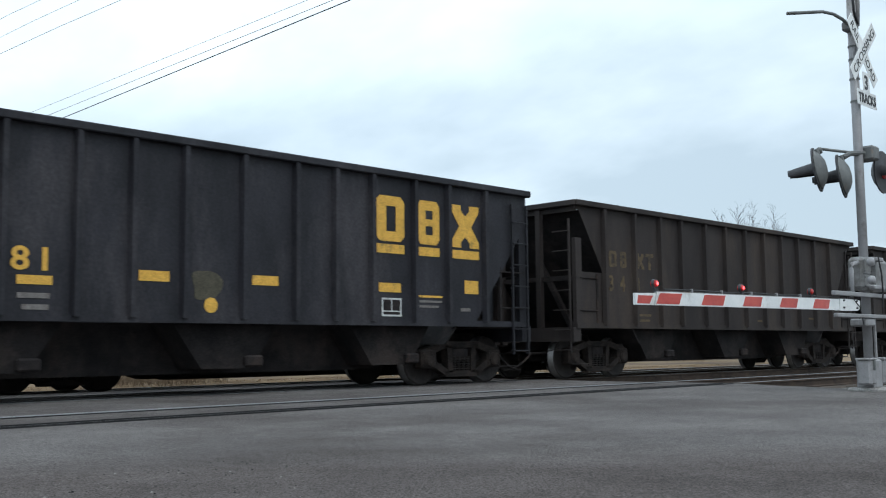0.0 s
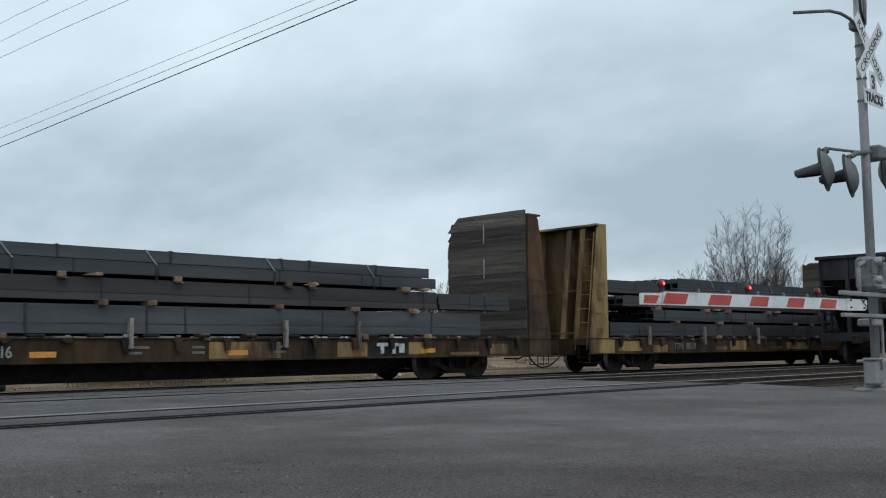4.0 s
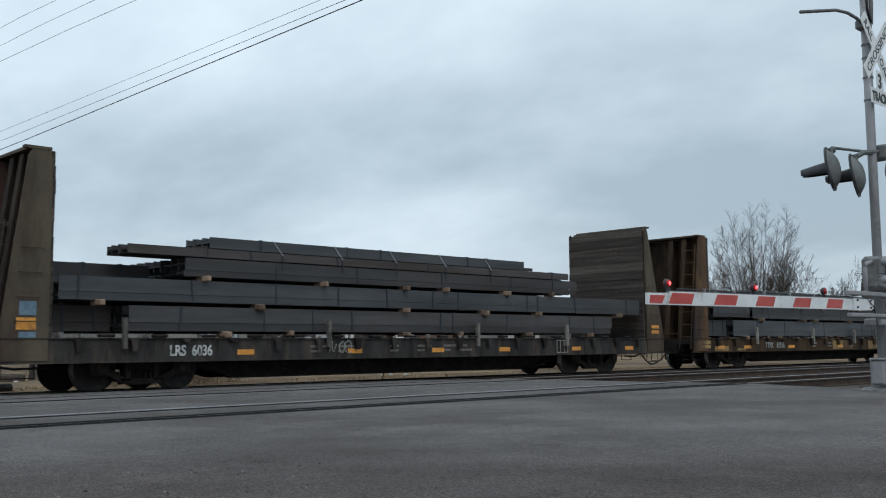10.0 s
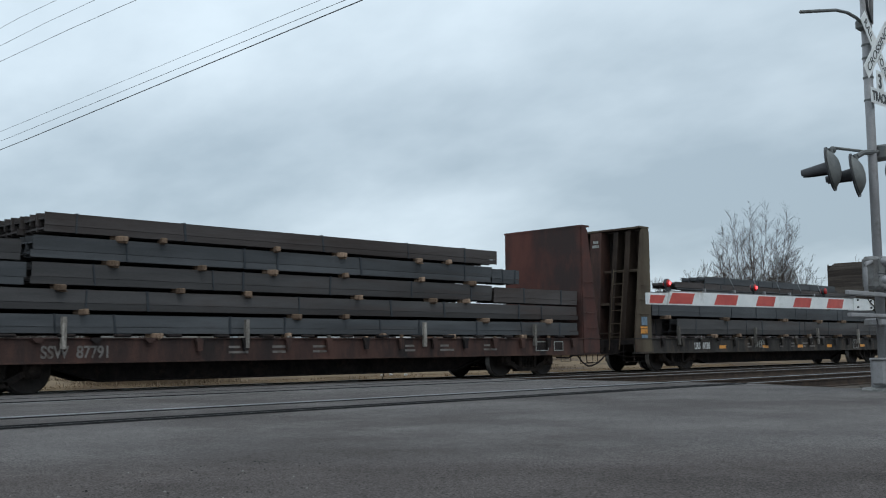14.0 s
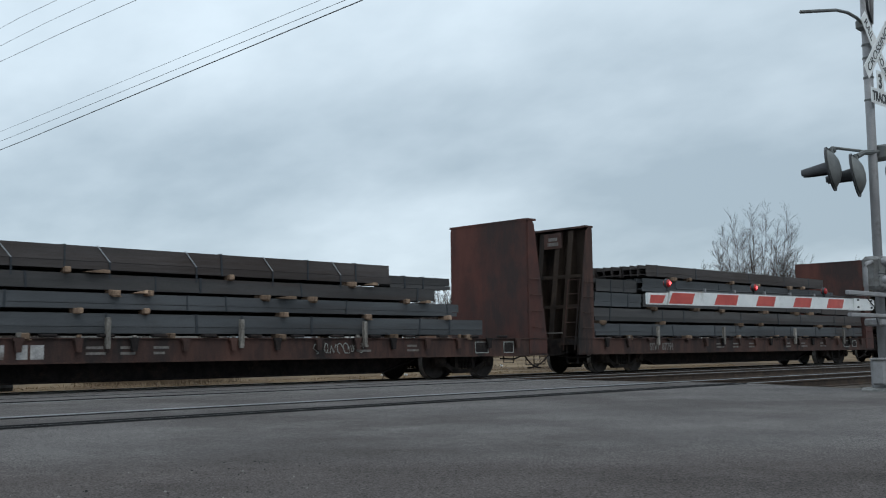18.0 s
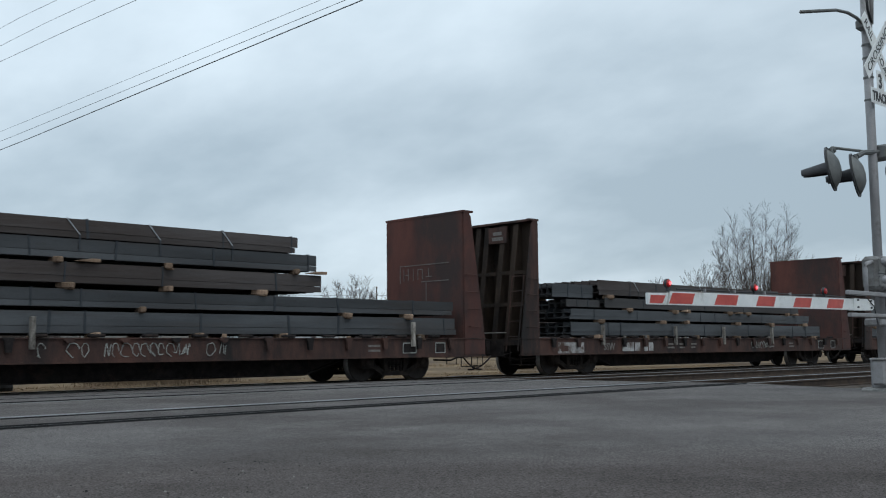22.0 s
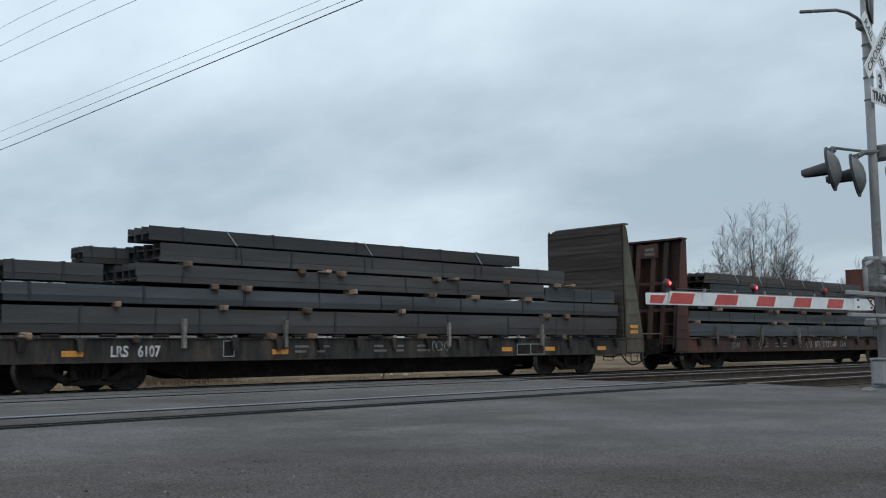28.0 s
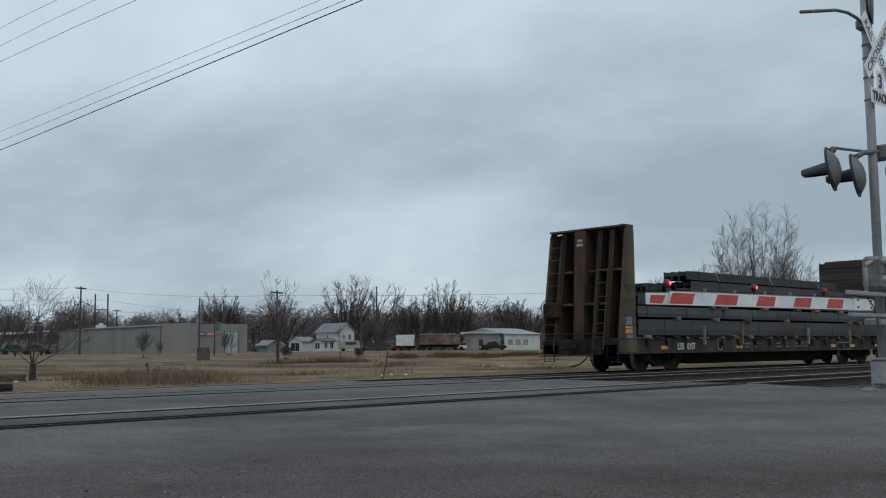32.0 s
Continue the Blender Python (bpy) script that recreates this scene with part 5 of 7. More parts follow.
def crossing_signal():
    sg = thing("crossing_signal", "silver-painted railroad crossing mast with crossed sign blades and flashing lamps", "crossing signal")
    part("pole", Shape().tube([(PX, PY, 0.03), (PX, PY, 6.4)], .066, 18), ALUMINIUM, sg, "silver-painted steel mast", True)
    for z in (5.12, 4.92, 4.62, 4.28):
        part("clamp", Shape().lathe([(.066, -.012), (.076, -.012), (.076, .012), (.066, .012)], 2, (PX, PY, z), 16), LAMP_GREY, sg)
    # crossed blades, facing the near road
    yb = PY - .12
    for name, a, dy, text in (("sign_blade", -1, .0, "RAIL     ROAD"), ("sign_blade", 1, -.012, "CROSSING")):
        w, h = .61, .115
        rot = Matrix.Translation((PX + .05, yb + dy, 5.04)) @ Euler((0, radians(45 * a) * -1, 0)).to_matrix().to_4x4()
        sh = Shape().cbox(-w, w, -.004, .004, -h, h, .002)
        me = sh.mesh("sign_blade", SIGN_WHITE)
        me.transform(rot)
        bl = part(name, me, None, sg, "white sign blade")
        tm = words(text, .17, .002)
        xs = [v.co.x for v in tm.vertices]
        k = 1.06 / (max(xs) - min(xs))
        tm.transform(rot @ Matrix.Translation((-.53, -.007, -.062)) @ Matrix.Diagonal((k, 1, 1, 1)))
        tm.materials.clear()
        tm.materials.append(SIGN_BLACK)
        part("lettering", tm, None, bl, "black sign letters")
    plate = Shape().prism([(-.34, 4.24), (.34, 4.24), (.34, 4.47), (.115, 4.47), (.115, 4.76), (-.115, 4.76), (-.115, 4.47), (-.34, 4.47)], 1, yb - .004, yb + .004)
    for i, q in enumerate(plate.v):
        plate.v[i] = (q[0] + PX + .12, q[1], q[2] - .04)
    tp = part("track_count_sign", plate, SIGN_WHITE, sg, "white number-of-tracks sign")
    lettering("lettering", "3", .30, SIGN_BLACK, tp, PX + .04, yb - .007, 4.46, .9)
    lettering("lettering", "TRACKS", .20, SIGN_BLACK, tp, PX - .18, yb - .007, 4.245, .82)
    # cross arm with lamp pairs
    part("cross_arm", Shape().tube([(PX - .02, PY + .02, 3.50), (PX - .72, PY + .27, 3.51)], .022, 8), LAMP_GREY, sg)
    part("arm_knuckle", Shape().lathe([(.02, -.05), (.045, -.03), (.045, .03), (.02, .05)], 2, (PX - .72, PY + .27, 3.48), 10), LAMP_GREY, sg, "", True)
    part("cross_arm", Shape().tube([(PX - .36, PY + .08, 3.40), (PX - .22, PY + .03, 3.47), (PX + .05, PY - .05, 3.50), (PX + .95, PY - .06, 3.50)], .04, 8), LAMP_GREY, sg)
    part("arm_hub", Shape().cbox(PX + .06, PX + .30, PY - .2, PY + .06, 3.39, 3.61, .03), LAMP_GREY, sg)

    def lamp(x, y, z, face, lit):
        """face +1: towards the far side, -1: towards the near side."""
        f = face
        disc = Shape().lathe([(.02, -.01 * f), (.325, -.01 * f), (.325, .012 * f), (.16, .012 * f), (.02, .012 * f)], 1, (x, y, z), 28)
        lm = part("lamp", disc, LAMP_BLACK, sg, "round black lamp backing")
        c = Vector((x, y, z))
        aim = Euler((radians(-8 if f > 0 else 0), 0, radians(15 if f > 0 else 0))).to_matrix().to_4x4()
        lm.matrix_basis = Matrix.Translation(c) @ aim @ Matrix.Translation(-c)
        bell = Shape().lathe([(.29, -.012 * f), (.27, -.035 * f), (.20, -.09 * f), (.13, -.125 * f), (.03, -.14 * f)], 1, (x, y, z), 20)
        part("housing", bell, LAMP_GREY, lm, "grey bell-shaped lamp housing", True)
        hood = Shape()
        n = 16
        for rr, al in ((.118, .012), (.078, .40)):
            for ring in (rr, rr - .006):
                for j in range(n + 1):
                    t = radians(-35 + 250 * j / n)
                    hood.v.append((x + ring * math.cos(t), y + f * (al if al < .1 else al - .12 * abs(math.cos(t / 1.0)) * (j in (0, n))), z + ring * math.sin(t)))
        m = n + 1
        for j in range(n):
            hood.f += [(j, j + 1, 2 * m + j + 1, 2 * m + j), (m + j, 3 * m + j, 3 * m + j + 1, m + j + 1), (2 * m + j, 2 * m + j + 1, 3 * m + j + 1, 3 * m + j)]
        hood.f += [(0, 2 * m, 3 * m, m), (n, m + n, 3 * m + n, 2 * m + n)]
        part("hood", hood, LAMP_BLACK, lm)
        part("lens", Shape().lathe([(.105, .013 * f), (.10, .03 * f), (.05, .045 * f), (.01, .05 * f)], 1, (x, y, z), 18), RED_LENS, lm, "red glass lens", True)
        part("hanger", Shape().tube([(x, y - .06 * f, z + .15), (x, y - .05 * f, z + .30)], .03, 8), LAMP_GREY, lm)
    lamp(PX - .80, PY + .28, 3.19, 1, False)
    lamp(PX - .40, PY + .10, 3.12, 1, False)
    lamp(PX + .62, PY - .10, 3.27, -1, False)
    lamp(PX + 1.25, PY - .10, 3.27, -1, False)
    # bent pipe near the top
    part("bent_pipe", Shape().tube([(PX - .06, PY, 5.42), (PX - .32, PY - .0, 5.47), (PX - .62, PY, 5.48), (PX - 1.0, PY, 5.43), (PX - 2.1, PY, 5.15)], .024, 8), LAMP_GREY, sg, "thin bent grey pipe", True)
    part("pipe_clamp", Shape().cbox(PX - .16, PX + .02, PY - .1, PY + .1, 5.34, 5.50, .03), LAMP_GREY, sg)
    part("cable", Shape().tube([(PX - .04, PY - .1, 5.44), (PX - .2, PY - .12, 5.6), (PX - .22, PY - .12, 5.8), (PX - .1, PY - .1, 6.05)], .02, 6), CABLE, sg, "black cable", True)
    part("cable", Shape().tube([(PX + .08, PY - .05, 5.45), (PX + .10, PY - .06, 5.8), (PX + .09, PY - .05, 6.2)], .035, 6), ALUMINIUM, sg, "silver conduit", True)
    part("conduit", Shape().tube([(PX + .1, PY - .07, .45), (PX + .1, PY - .07, 1.1)], .022, 6), ALUMINIUM, sg)
    # cast base with two boxes
    part("base", Shape().cbox(PX - .14, PX + .14, PY - .14, PY + .14, .03, .46, .03), ALUMINIUM, sg)
    for a, b in ((PX - .35, PX - .14), (PX + .15, PX + .50)):
        bx = part("junction_box", Shape().cbox(a, b, PY - .16, PY + .04, .09, .46, .03), ALUMINIUM, sg, "silver junction box")
        part("lid", Shape().cbox(a - .012, b + .012, PY - .172, PY + .05, .44, .475, .01), ALUMINIUM, bx)
        part("hasp", Shape().box(a + .1, a + .14, PY - .185, PY - .16, .30, .46), LAMP_GREY, bx)
    part("foot", Shape().cbox(PX - .26, PX + .26, PY - .24, PY + .24, -.06, .05, .03), CONCRETE, sg, "stained concrete foot")


def gate():
    gt = thing("crossing_gate", "lowered red and white striped crossing gate arm with small red lamps", "crossing gate")
    y0, y1 = PY - .11, PY - .07
    SLANT = .078

    def zt(x):
        return 1.247 + (x - 9.03) / 4.8 * .046

    def zb(x):
        return 1.104 + (x - 9.03) / 4.8 * .038
    part("board", Shape().prism([(9.295, zb(9.3)), (13.86, zb(13.86)), (13.86, zt(13.86)), (9.345, zt(9.3))], 1, y0, y1), SIGN_WHITE, gt, "white reflective gate board")
    part("tip_board", Shape().prism([(8.935, zb(8.93)), (9.275, zb(9.27)), (9.32, zt(9.32) - .016), (8.935, zt(8.93) - .022)], 1, y0 + .006, y1 - .004), SIGN_WHITE, gt, "white reflective tip board")
    for a, b, tip in ((8.965, 9.195, .030), (9.312, 9.762, 0), (10.224, 10.701, 0), (11.161, 11.595, 0), (12.093, 12.548, 0), (13.021, 13.487, 0)):
        k = .02 if tip else SLANT
        q = y0 + .006 if tip else y0
        e = .014
        sh = Shape().prism([(a, zb(a) + e), (b, zb(b) + e), (b + (SLANT * .8), zt(b) - e - tip), (a + k, zt(a) - e - tip)], 1, q - .003, q + .001)
        part("stripe", sh, GATE_RED, gt, "red reflective stripe")
    part("edge_rim", Shape().prism([(9.33, zt(9.33) + .001), (13.9, zt(13.9) + .001), (13.9, zt(13.9) + .010), (9.33, zt(9.33) + .010)], 1, y0 + .004, y1 + .006), LAMP_GREY, gt)
    sock = Shape().prism([(13.84, 1.135), (14.42, 1.145), (14.50, 1.18), (14.50, 1.285), (14.42, 1.30), (13.84, 1.30)], 1, y0 - .012, y1 + .03)
    part("socket", sock, SIGN_WHITE, gt, "cream-painted arm socket")
    for x in (13.95, 14.38):
        for z in (1.18, 1.28):
            part("bolt", Shape().lathe([(.014, 0), (.014, -.02)], 1, (x, y0 - .012, z), 6), LAMP_BLACK, gt)
    for z0, z1, x0 in ((1.345, 1.405, 13.62), (1.045, 1.10, 13.66)):
        part("support_bar", Shape().cbox(x0, 16.6, PY - .16, PY - .10, z0, z1, .008), ALUMINIUM, gt, "grey counterweight bar")
    part("wire", Shape().tube([(9.5, y0 + .02, zt(9.5) + .03)] + [(x, y0 + .02, zt(x) + .028 + .006 * math.sin(x * 5)) for x in (10.2, 10.8, 11.5, 12.2, 12.9, 13.5)] + [(14.2, y0, 1.36), (14.45, y0 - .03, 1.2), (14.55, y0 - .03, .95)], .008, 5), CABLE, gt, "black lamp wire")
    for x in (10.05, 10.7, 11.4, 12.05, 12.7):
        part("clip", Shape().box(x - .012, x + .012, y0, y0 + .03, zt(x), zt(x) + .045), ALUMINIUM, gt)
    for x, lit in ((9.32, True), (11.167, True), (13.012, False)):
        # dark red lamp body, the first two lit
        z = zt(x) + .085
        lm = part("arm_lamp", Shape().lathe([(.02, -.020), (.042, -.018), (.047, -.010), (.047, .010), (.042, .018), (.02, .020)], 1, (x, y0 + .02, z), 18), LAMP_RED, gt, "small dark red gate lamp", True)
        part("lens", Shape().lathe([(.040, -.018), (.036, -.029), (.020, -.036)], 1, (x, y0 + .02, z), 16), RED_LENS, lm, "red lens", True)
        part("lens", Shape().lathe([(.040, .018), (.036, .029), (.020, .036)], 1, (x, y0 + .02, z), 16), RED_LENS, lm, "red lens", True)
        part("hood", Shape().lathe([(.048, -.014), (.050, -.014), (.050, .014), (.048, .014)], 1, (x, y0 + .02, z), 18), LAMP_BLACK, lm)
        if lit:
            part("bulb_glow", Shape().lathe([(.001, -.045), (.015, -.042), (.019, -.034)], 1, (x, y0 + .02, z), 12), RED_LIT, lm, "lit red lamp core")
        part("bracket", Shape().box(x - .012, x + .05, y0 + .005, y0 + .035, zt(x), z - .05), LAMP_BLACK, lm)
    # drive housing clamped to the mast
    mc = part("drive_housing", Shape().cbox(PX - .40, PX - .09, PY - .15, PY + .09, 1.45, 1.93, .05), HOUSING, gt, "silver gate drive housing")
    part("drive_cover", Shape().cbox(PX + .10, PX + .70, PY - .10, PY + .22, 1.45, 1.93, .06), HOUSING, gt, "silver gate drive housing")
    for z in (1.84, 1.58):
        part("knob", Shape().lathe([(.045, -.05), (.065, -.08), (.06, -.13), (.02, -.15)], 1, (PX - .38, PY - .16, z), 12), ALUMINIUM, mc, "", True)
    for z in (1.90, 1.49):
        part("clamp_band", Shape().cbox(PX - .18, PX + .18, PY - .22, PY + .12, z - .03, z + .03, .012), ALUMINIUM, mc)
    part("loop_guard", Shape().tube([(PX - .66, PY - .09, 1.38), (PX - .66, PY - .09, 1.74), (PX - .62, PY - .09, 1.81), (PX - .44, PY - .09, 1.84)], .03, 8), ALUMINIUM, mc, "", True)
    # the cover seam's shadow gap, laid on as a black strip
    part("seam", Shape().box(PX - .398, PX - .092, PY - .153, PY - .150, 1.67, 1.685), LAMP_BLACK, mc, "cover seam with its shadow gap painted black")
    for q in (-.36, -.13):
        for z in (1.50, 1.63, 1.72, 1.88):
            part("bolt", Shape().lathe([(.012, 0), (.012, -.016)], 1, (PX + q, PY - .15, z), 6), LAMP_GREY, mc)
    part("lower_bracket", Shape().cbox(PX - .36, PX - .06, PY - .15, PY + .1, .93, 1.04, .02), ALUMINIUM, mc)
    part("cable", Shape().tube([(PX - .02, PY - .22, 1.93), (PX + .02, PY - .24, 1.7), (PX + .07, PY - .23, 1.45), (PX + .1, PY - .2, 1.2)], .012, 5), CABLE, gt)


crossing_signal()
gate()

# ---------- overhead wires ----------
WIRE = surface("wire", (.03, .033, .037), (.05, .053, .058), 1, .6, 0, 0, 20)
for xa, xb, ya, yb_, r in ((15.63, 16.45, 18.55, 43.3, .015), (15.33, 15.73, 18.8, 41.4, .0075), (14.88, 15.02, 19.2, 39.6, .0055),
                           (11.62, 11.21, 22.3, 29.7, .006), (10.90, 10.61, 22.9, 28.2, .005), (10.23, 10.03, 23.5, 26.7, .005)):
    kx = (xb - xa) / (yb_ - ya)
    kx2 = kx if xa > 12 else kx * .45
    pts = []
    for i in range(23):
        y = -40 + i * 160 / 22
        dx = kx * (y - ya) if y < yb_ else kx * (yb_ - ya) + kx2 * .3 * (y - yb_)
        pts.append((xa + dx, y, 9.16))
    solid("overhead_wire", Shape().tube(pts, r, 5), WIRE, "dark overhead utility wire against the sky", "wire", "overhead wires")

# ---------- beyond the tracks ----------
BARK = surface("grey_bark", (.040, .034, .031), (.078, .068, .060), 3, .95, 0, .5, 25)
TWIG = surface("bare_twigs", (.052, .043, .039), (.095, .080, .073), 2, .95, 0, 0, 25)
# paler and greyer than the near twigs: distance haze put into the colour
HAZY_WOODS = surface("hazy_winter_woods", (.112, .097, .098), (.165, .145, .146), .15, 1, 0, 0, 2)
SHRUB = surface("brown_brush", (.075, .052, .036), (.13, .092, .062), 1, 1, 0, 0, 8)
METAL_SIDING = surface("tan_metal_siding", (.19, .183, .168), (.24, .23, .212), .4, .6, .1, .05, 10, (.16, .153, .14), .3, (1, 1, .2))
ROOF_PALE = surface("pale_metal_roof", (.45, .46, .46), (.58, .59, .59), .5, .5, .1, .05, 10)
DOOR_PALE = surface("pale_roller_door", (.30, .36, .385), (.38, .43, .455), .5, .5, 0, .05, 10)
SIDING = surface("white_siding", (.48, .49, .49), (.60, .61, .60), .8, .6, 0, .1, 12, (.38, .38, .37), .3)
SHINGLE_PALE = surface("pale_grey_shingles", (.16, .165, .17), (.23, .235, .24), 1.5, .9, 0, .3, 12)
SHINGLE = surface("grey_shingles", (.09, .095, .10), (.15, .155, .16), 1.5, .9, 0, .3, 12)
GLASS_DARK = surface("dark_window", (.02, .025, .03), (.04, .045, .05), 1, .12, 0, 0, 10)
GLASS_PALE = surface("pale_curtained_window", (.20, .20, .17), (.27, .27, .23), 1, .3, 0, 0, 10)
TRIM = surface("white_trim", (.60, .61, .61), (.70, .70, .70), 2, .6, 0, 0, 20)
OLDWALL = surface("grey_block_wall", (.20, .19, .18), (.29, .28, .265), .6, .85, 0, .2, 10)
POLEWOOD = surface("pole_wood", (.07, .058, .05), (.12, .10, .085), 2, .95, 0, .3, 30, None, 0, (1, 1, .2))
TYRE = surface("tyre", (.015, .015, .015), (.03, .03, .03), 3, .85, 0, 0, 30)
SIGN_BLUE = surface("sign_blue", (.06, .08, .19), (.08, .10, .23), 2, .5, 0, 0, 20)
SIGN_RED = surface("sign_red", (.27, .10, .08), (.33, .13, .10), 2, .5, 0, 0, 20)


def stick(sh, p, q, ra, rb, sides=4):
    d = (q - p).normalized()
    u = d.cross(Vector((.31, .2, .93))).normalized()
    w = d.cross(u)
    k = len(sh.v)
    for c, r in ((p, ra), (q, rb)):
        for j in range(sides):
            t = 2 * math.pi * j / sides
            sh.v.append(tuple(c + (u * math.cos(t) + w * math.sin(t)) * r))
    for j in range(sides):
        sh.f.append((k + j, k + (j + 1) % sides, k + sides + (j + 1) % sides, k + sides + j))


def grow(sh, p, d, length, r, lev, top, rnd, lift, thin, spread):
    n = 4 if lev < 2 else 3
    for i in range(n):
        q = p + d * (length / n)
        r2 = max(thin, r * .80)
        stick(sh, p, q, r, r2, 5 if lev == 0 else 3)
        p, r = q, r2
        d = (d + Vector((rnd.uniform(-1, 1), rnd.uniform(-1, 1), rnd.uniform(-.4, .8))) * .15 + Vector((0, 0, lift))).normalized()
        if lev < top and i < n - 1 and (i > 0 or lev > 0) and rnd.random() < (.95 if lev < 2 else .72):
            side = Vector((rnd.gauss(0, 1), rnd.gauss(0, 1), rnd.gauss(0, .35))).normalized()
            e = (d * rnd.uniform(.75, 1.1) + side * spread).normalized()
            grow(sh, p, e, length * rnd.uniform(.48, .78), max(thin, r * rnd.uniform(.45, .62)), lev + 1, top, rnd, lift, thin, spread)
    if lev < top:
        for _ in range(2):
            side = Vector((rnd.gauss(0, 1), rnd.gauss(0, 1), .2)).normalized()
            grow(sh, p, (d + side * spread * .75).normalized(), length * rnd.uniform(.50, .75), max(thin, r * .8), lev + 1, top, rnd, lift, thin, spread)


def bare_tree(name, label, x, y, h, seed, stems=1, top=4, thin=.012, spread=.62, lift=.06, z=None, trunk=.42, r0=None, group="bare trees", slim=1.0):
    rnd = random.Random(seed)
    t = thing(name, label, "tree", group, at=(x, y, ground_z(x, y) - .05 if z is None else z))
    tr, cr = Shape(), Shape()
    r0 = r0 or h * .014
    for s_ in range(stems):
        d = Vector((rnd.uniform(-.3, .3), rnd.uniform(-.3, .3), 1)).normalized() if stems > 1 else Vector((rnd.uniform(-.05, .05), 0, 1)).normalized()
        p = Vector((rnd.uniform(-.3, .3), rnd.uniform(-.3, .3), 0)) if stems > 1 else Vector((0, 0, 0))
        L = h * trunk * rnd.uniform(.85, 1.1)
        if stems > 1:
            grow(cr, p, d, L, r0 * .7, 0, top, rnd, lift, thin, spread)
            stick(tr, p - Vector((0, 0, .1)), p + d * L * .3, r0 * .8, r0 * .72, 7)
        else:
            q = p + d * L * .55
            stick(tr, p, q, r0 * 1.25, r0 * .95, 8)
            stick(tr, p + Vector((0, 0, -.05)), p + d * .25, r0 * 1.7, r0 * 1.25, 8)
            grow(cr, q, d, L * .75, r0 * .95, 0, top, rnd, lift, thin, spread)
    hi = max(v[2] for v in cr.v)
    k = h / hi
    for sh in (tr, cr):
        sh.v = [(a * k * slim, b * k * slim, c * k) for a, b, c in sh.v]
    part("trunk", tr, BARK, t)
    part("crown", cr, TWIG, t, "fine leafless branches")
    return t


# trees by the line
bare_tree("bare_tree", "leafless young tree beside a taller one", 90.0, 44.7, 10.6, 14, 3, 5, .007, .55, .05, trunk=.34)
bare_tree("bare_tree", "leafless young tree with thin upright stems", 107.6, 48.5, 10.5, 24, 3, 5, .010, .45, .08, trunk=.36)
bare_tree("bare_tree", "leafless tree far along the line", 123.9, 74.5, 12.6, 34, 2, 5, .013, .55, .08, trunk=.36)
bare_tree("bare_tree", "leafless tree far along the line", 128.7, 83.9, 11.0, 35, 2, 5, .013, .55, .08, trunk=.36)
bare_tree("bare_tree", "leafless tree far along the line", 112.0, 66.0, 9.5, 36, 2, 5, .012, .55, .08, trunk=.36)
# the field


def limb_tree(label, x, y, h, fork, r0, limbs, top=4, thin=.004, spread=.8, lift=.03, category="tree", group="bare trees"):
    """A leafless tree that forks low: limbs as (across, up, along, length, radius)."""
    rnd = random.Random(int(x * 10))
    t = thing("bare_tree", label, category, group, at=(x, y, ground_z(x, y) - .05))
    tr, cr = Shape(), Shape()
    p = Vector((0, 0, fork))
    stick(tr, Vector((0, 0, -.1)), Vector((0, 0, fork * .5)), r0 * 1.5, r0 * 1.1, 9)
    stick(tr, Vector((0, 0, fork * .5)), p, r0 * 1.1, r0, 9)
    for a, u, b, ln, r in limbs:
        d = Vector((a * .713 + b * .70, -a * .70 + b * .713, u)).normalized()
        grow(cr, p - Vector((0, 0, .12 * fork)), d, ln, r, 0, top, rnd, lift, thin, spread)
    # bring the crown to its height above the fork
    k = (h - fork) / (max(v[2] for v in cr.v) - fork)
    cr.v = [(a * k, b * k, fork + (c - fork) * k) for a, b, c in cr.v]
    part("trunk", tr, BARK, t)
    part("crown", cr, TWIG, t, "fine leafless branches")
    return t


limb_tree("small spreading leafless tree in the dry grass", 12.5, 29.8, 3.2, .5, .085, ((-.45, 1.5, .1, 2.0, .055), (.15, 2, -.2, 1.9, .055), (1.3, .6, .1, 1.8, .04), (-1.0, .6, .3, 1.5, .035), (.4, 1.2, .6, 1.2, .04), (-.15, 1.2, -.6, 1.2, .035)), 4, .0045, .75, .03)
bare_tree("bare_tree", "thin leafless sapling in the field", 50.4, 62.7, 2.6, 43, 1, 3, .008, .5, .06, trunk=.6, r0=.04)
for lb_, x, y, h, sd, st in (("round leafless shrub in the field", 41.7, 77.5, 2.6, 44, 9), ("leafless shrub beside a pole", 54.0, 84.0, 2.4, 45, 8), ("low leafless shrub by the metal building", 55.7, 100.2, 1.7, 46, 8),
                             ("low brown shrub in the dry grass", 41.7, 57.7, 1.0, 47, 10), ("low brown shrub in the dry grass", 48.5, 58.1, .9, 48, 12)):
    bare_tree("bare_shrub", lb_, x, y, h, sd, st - 3, 3, .008, .7, .05, trunk=.45, r0=.02, group="shrubs")


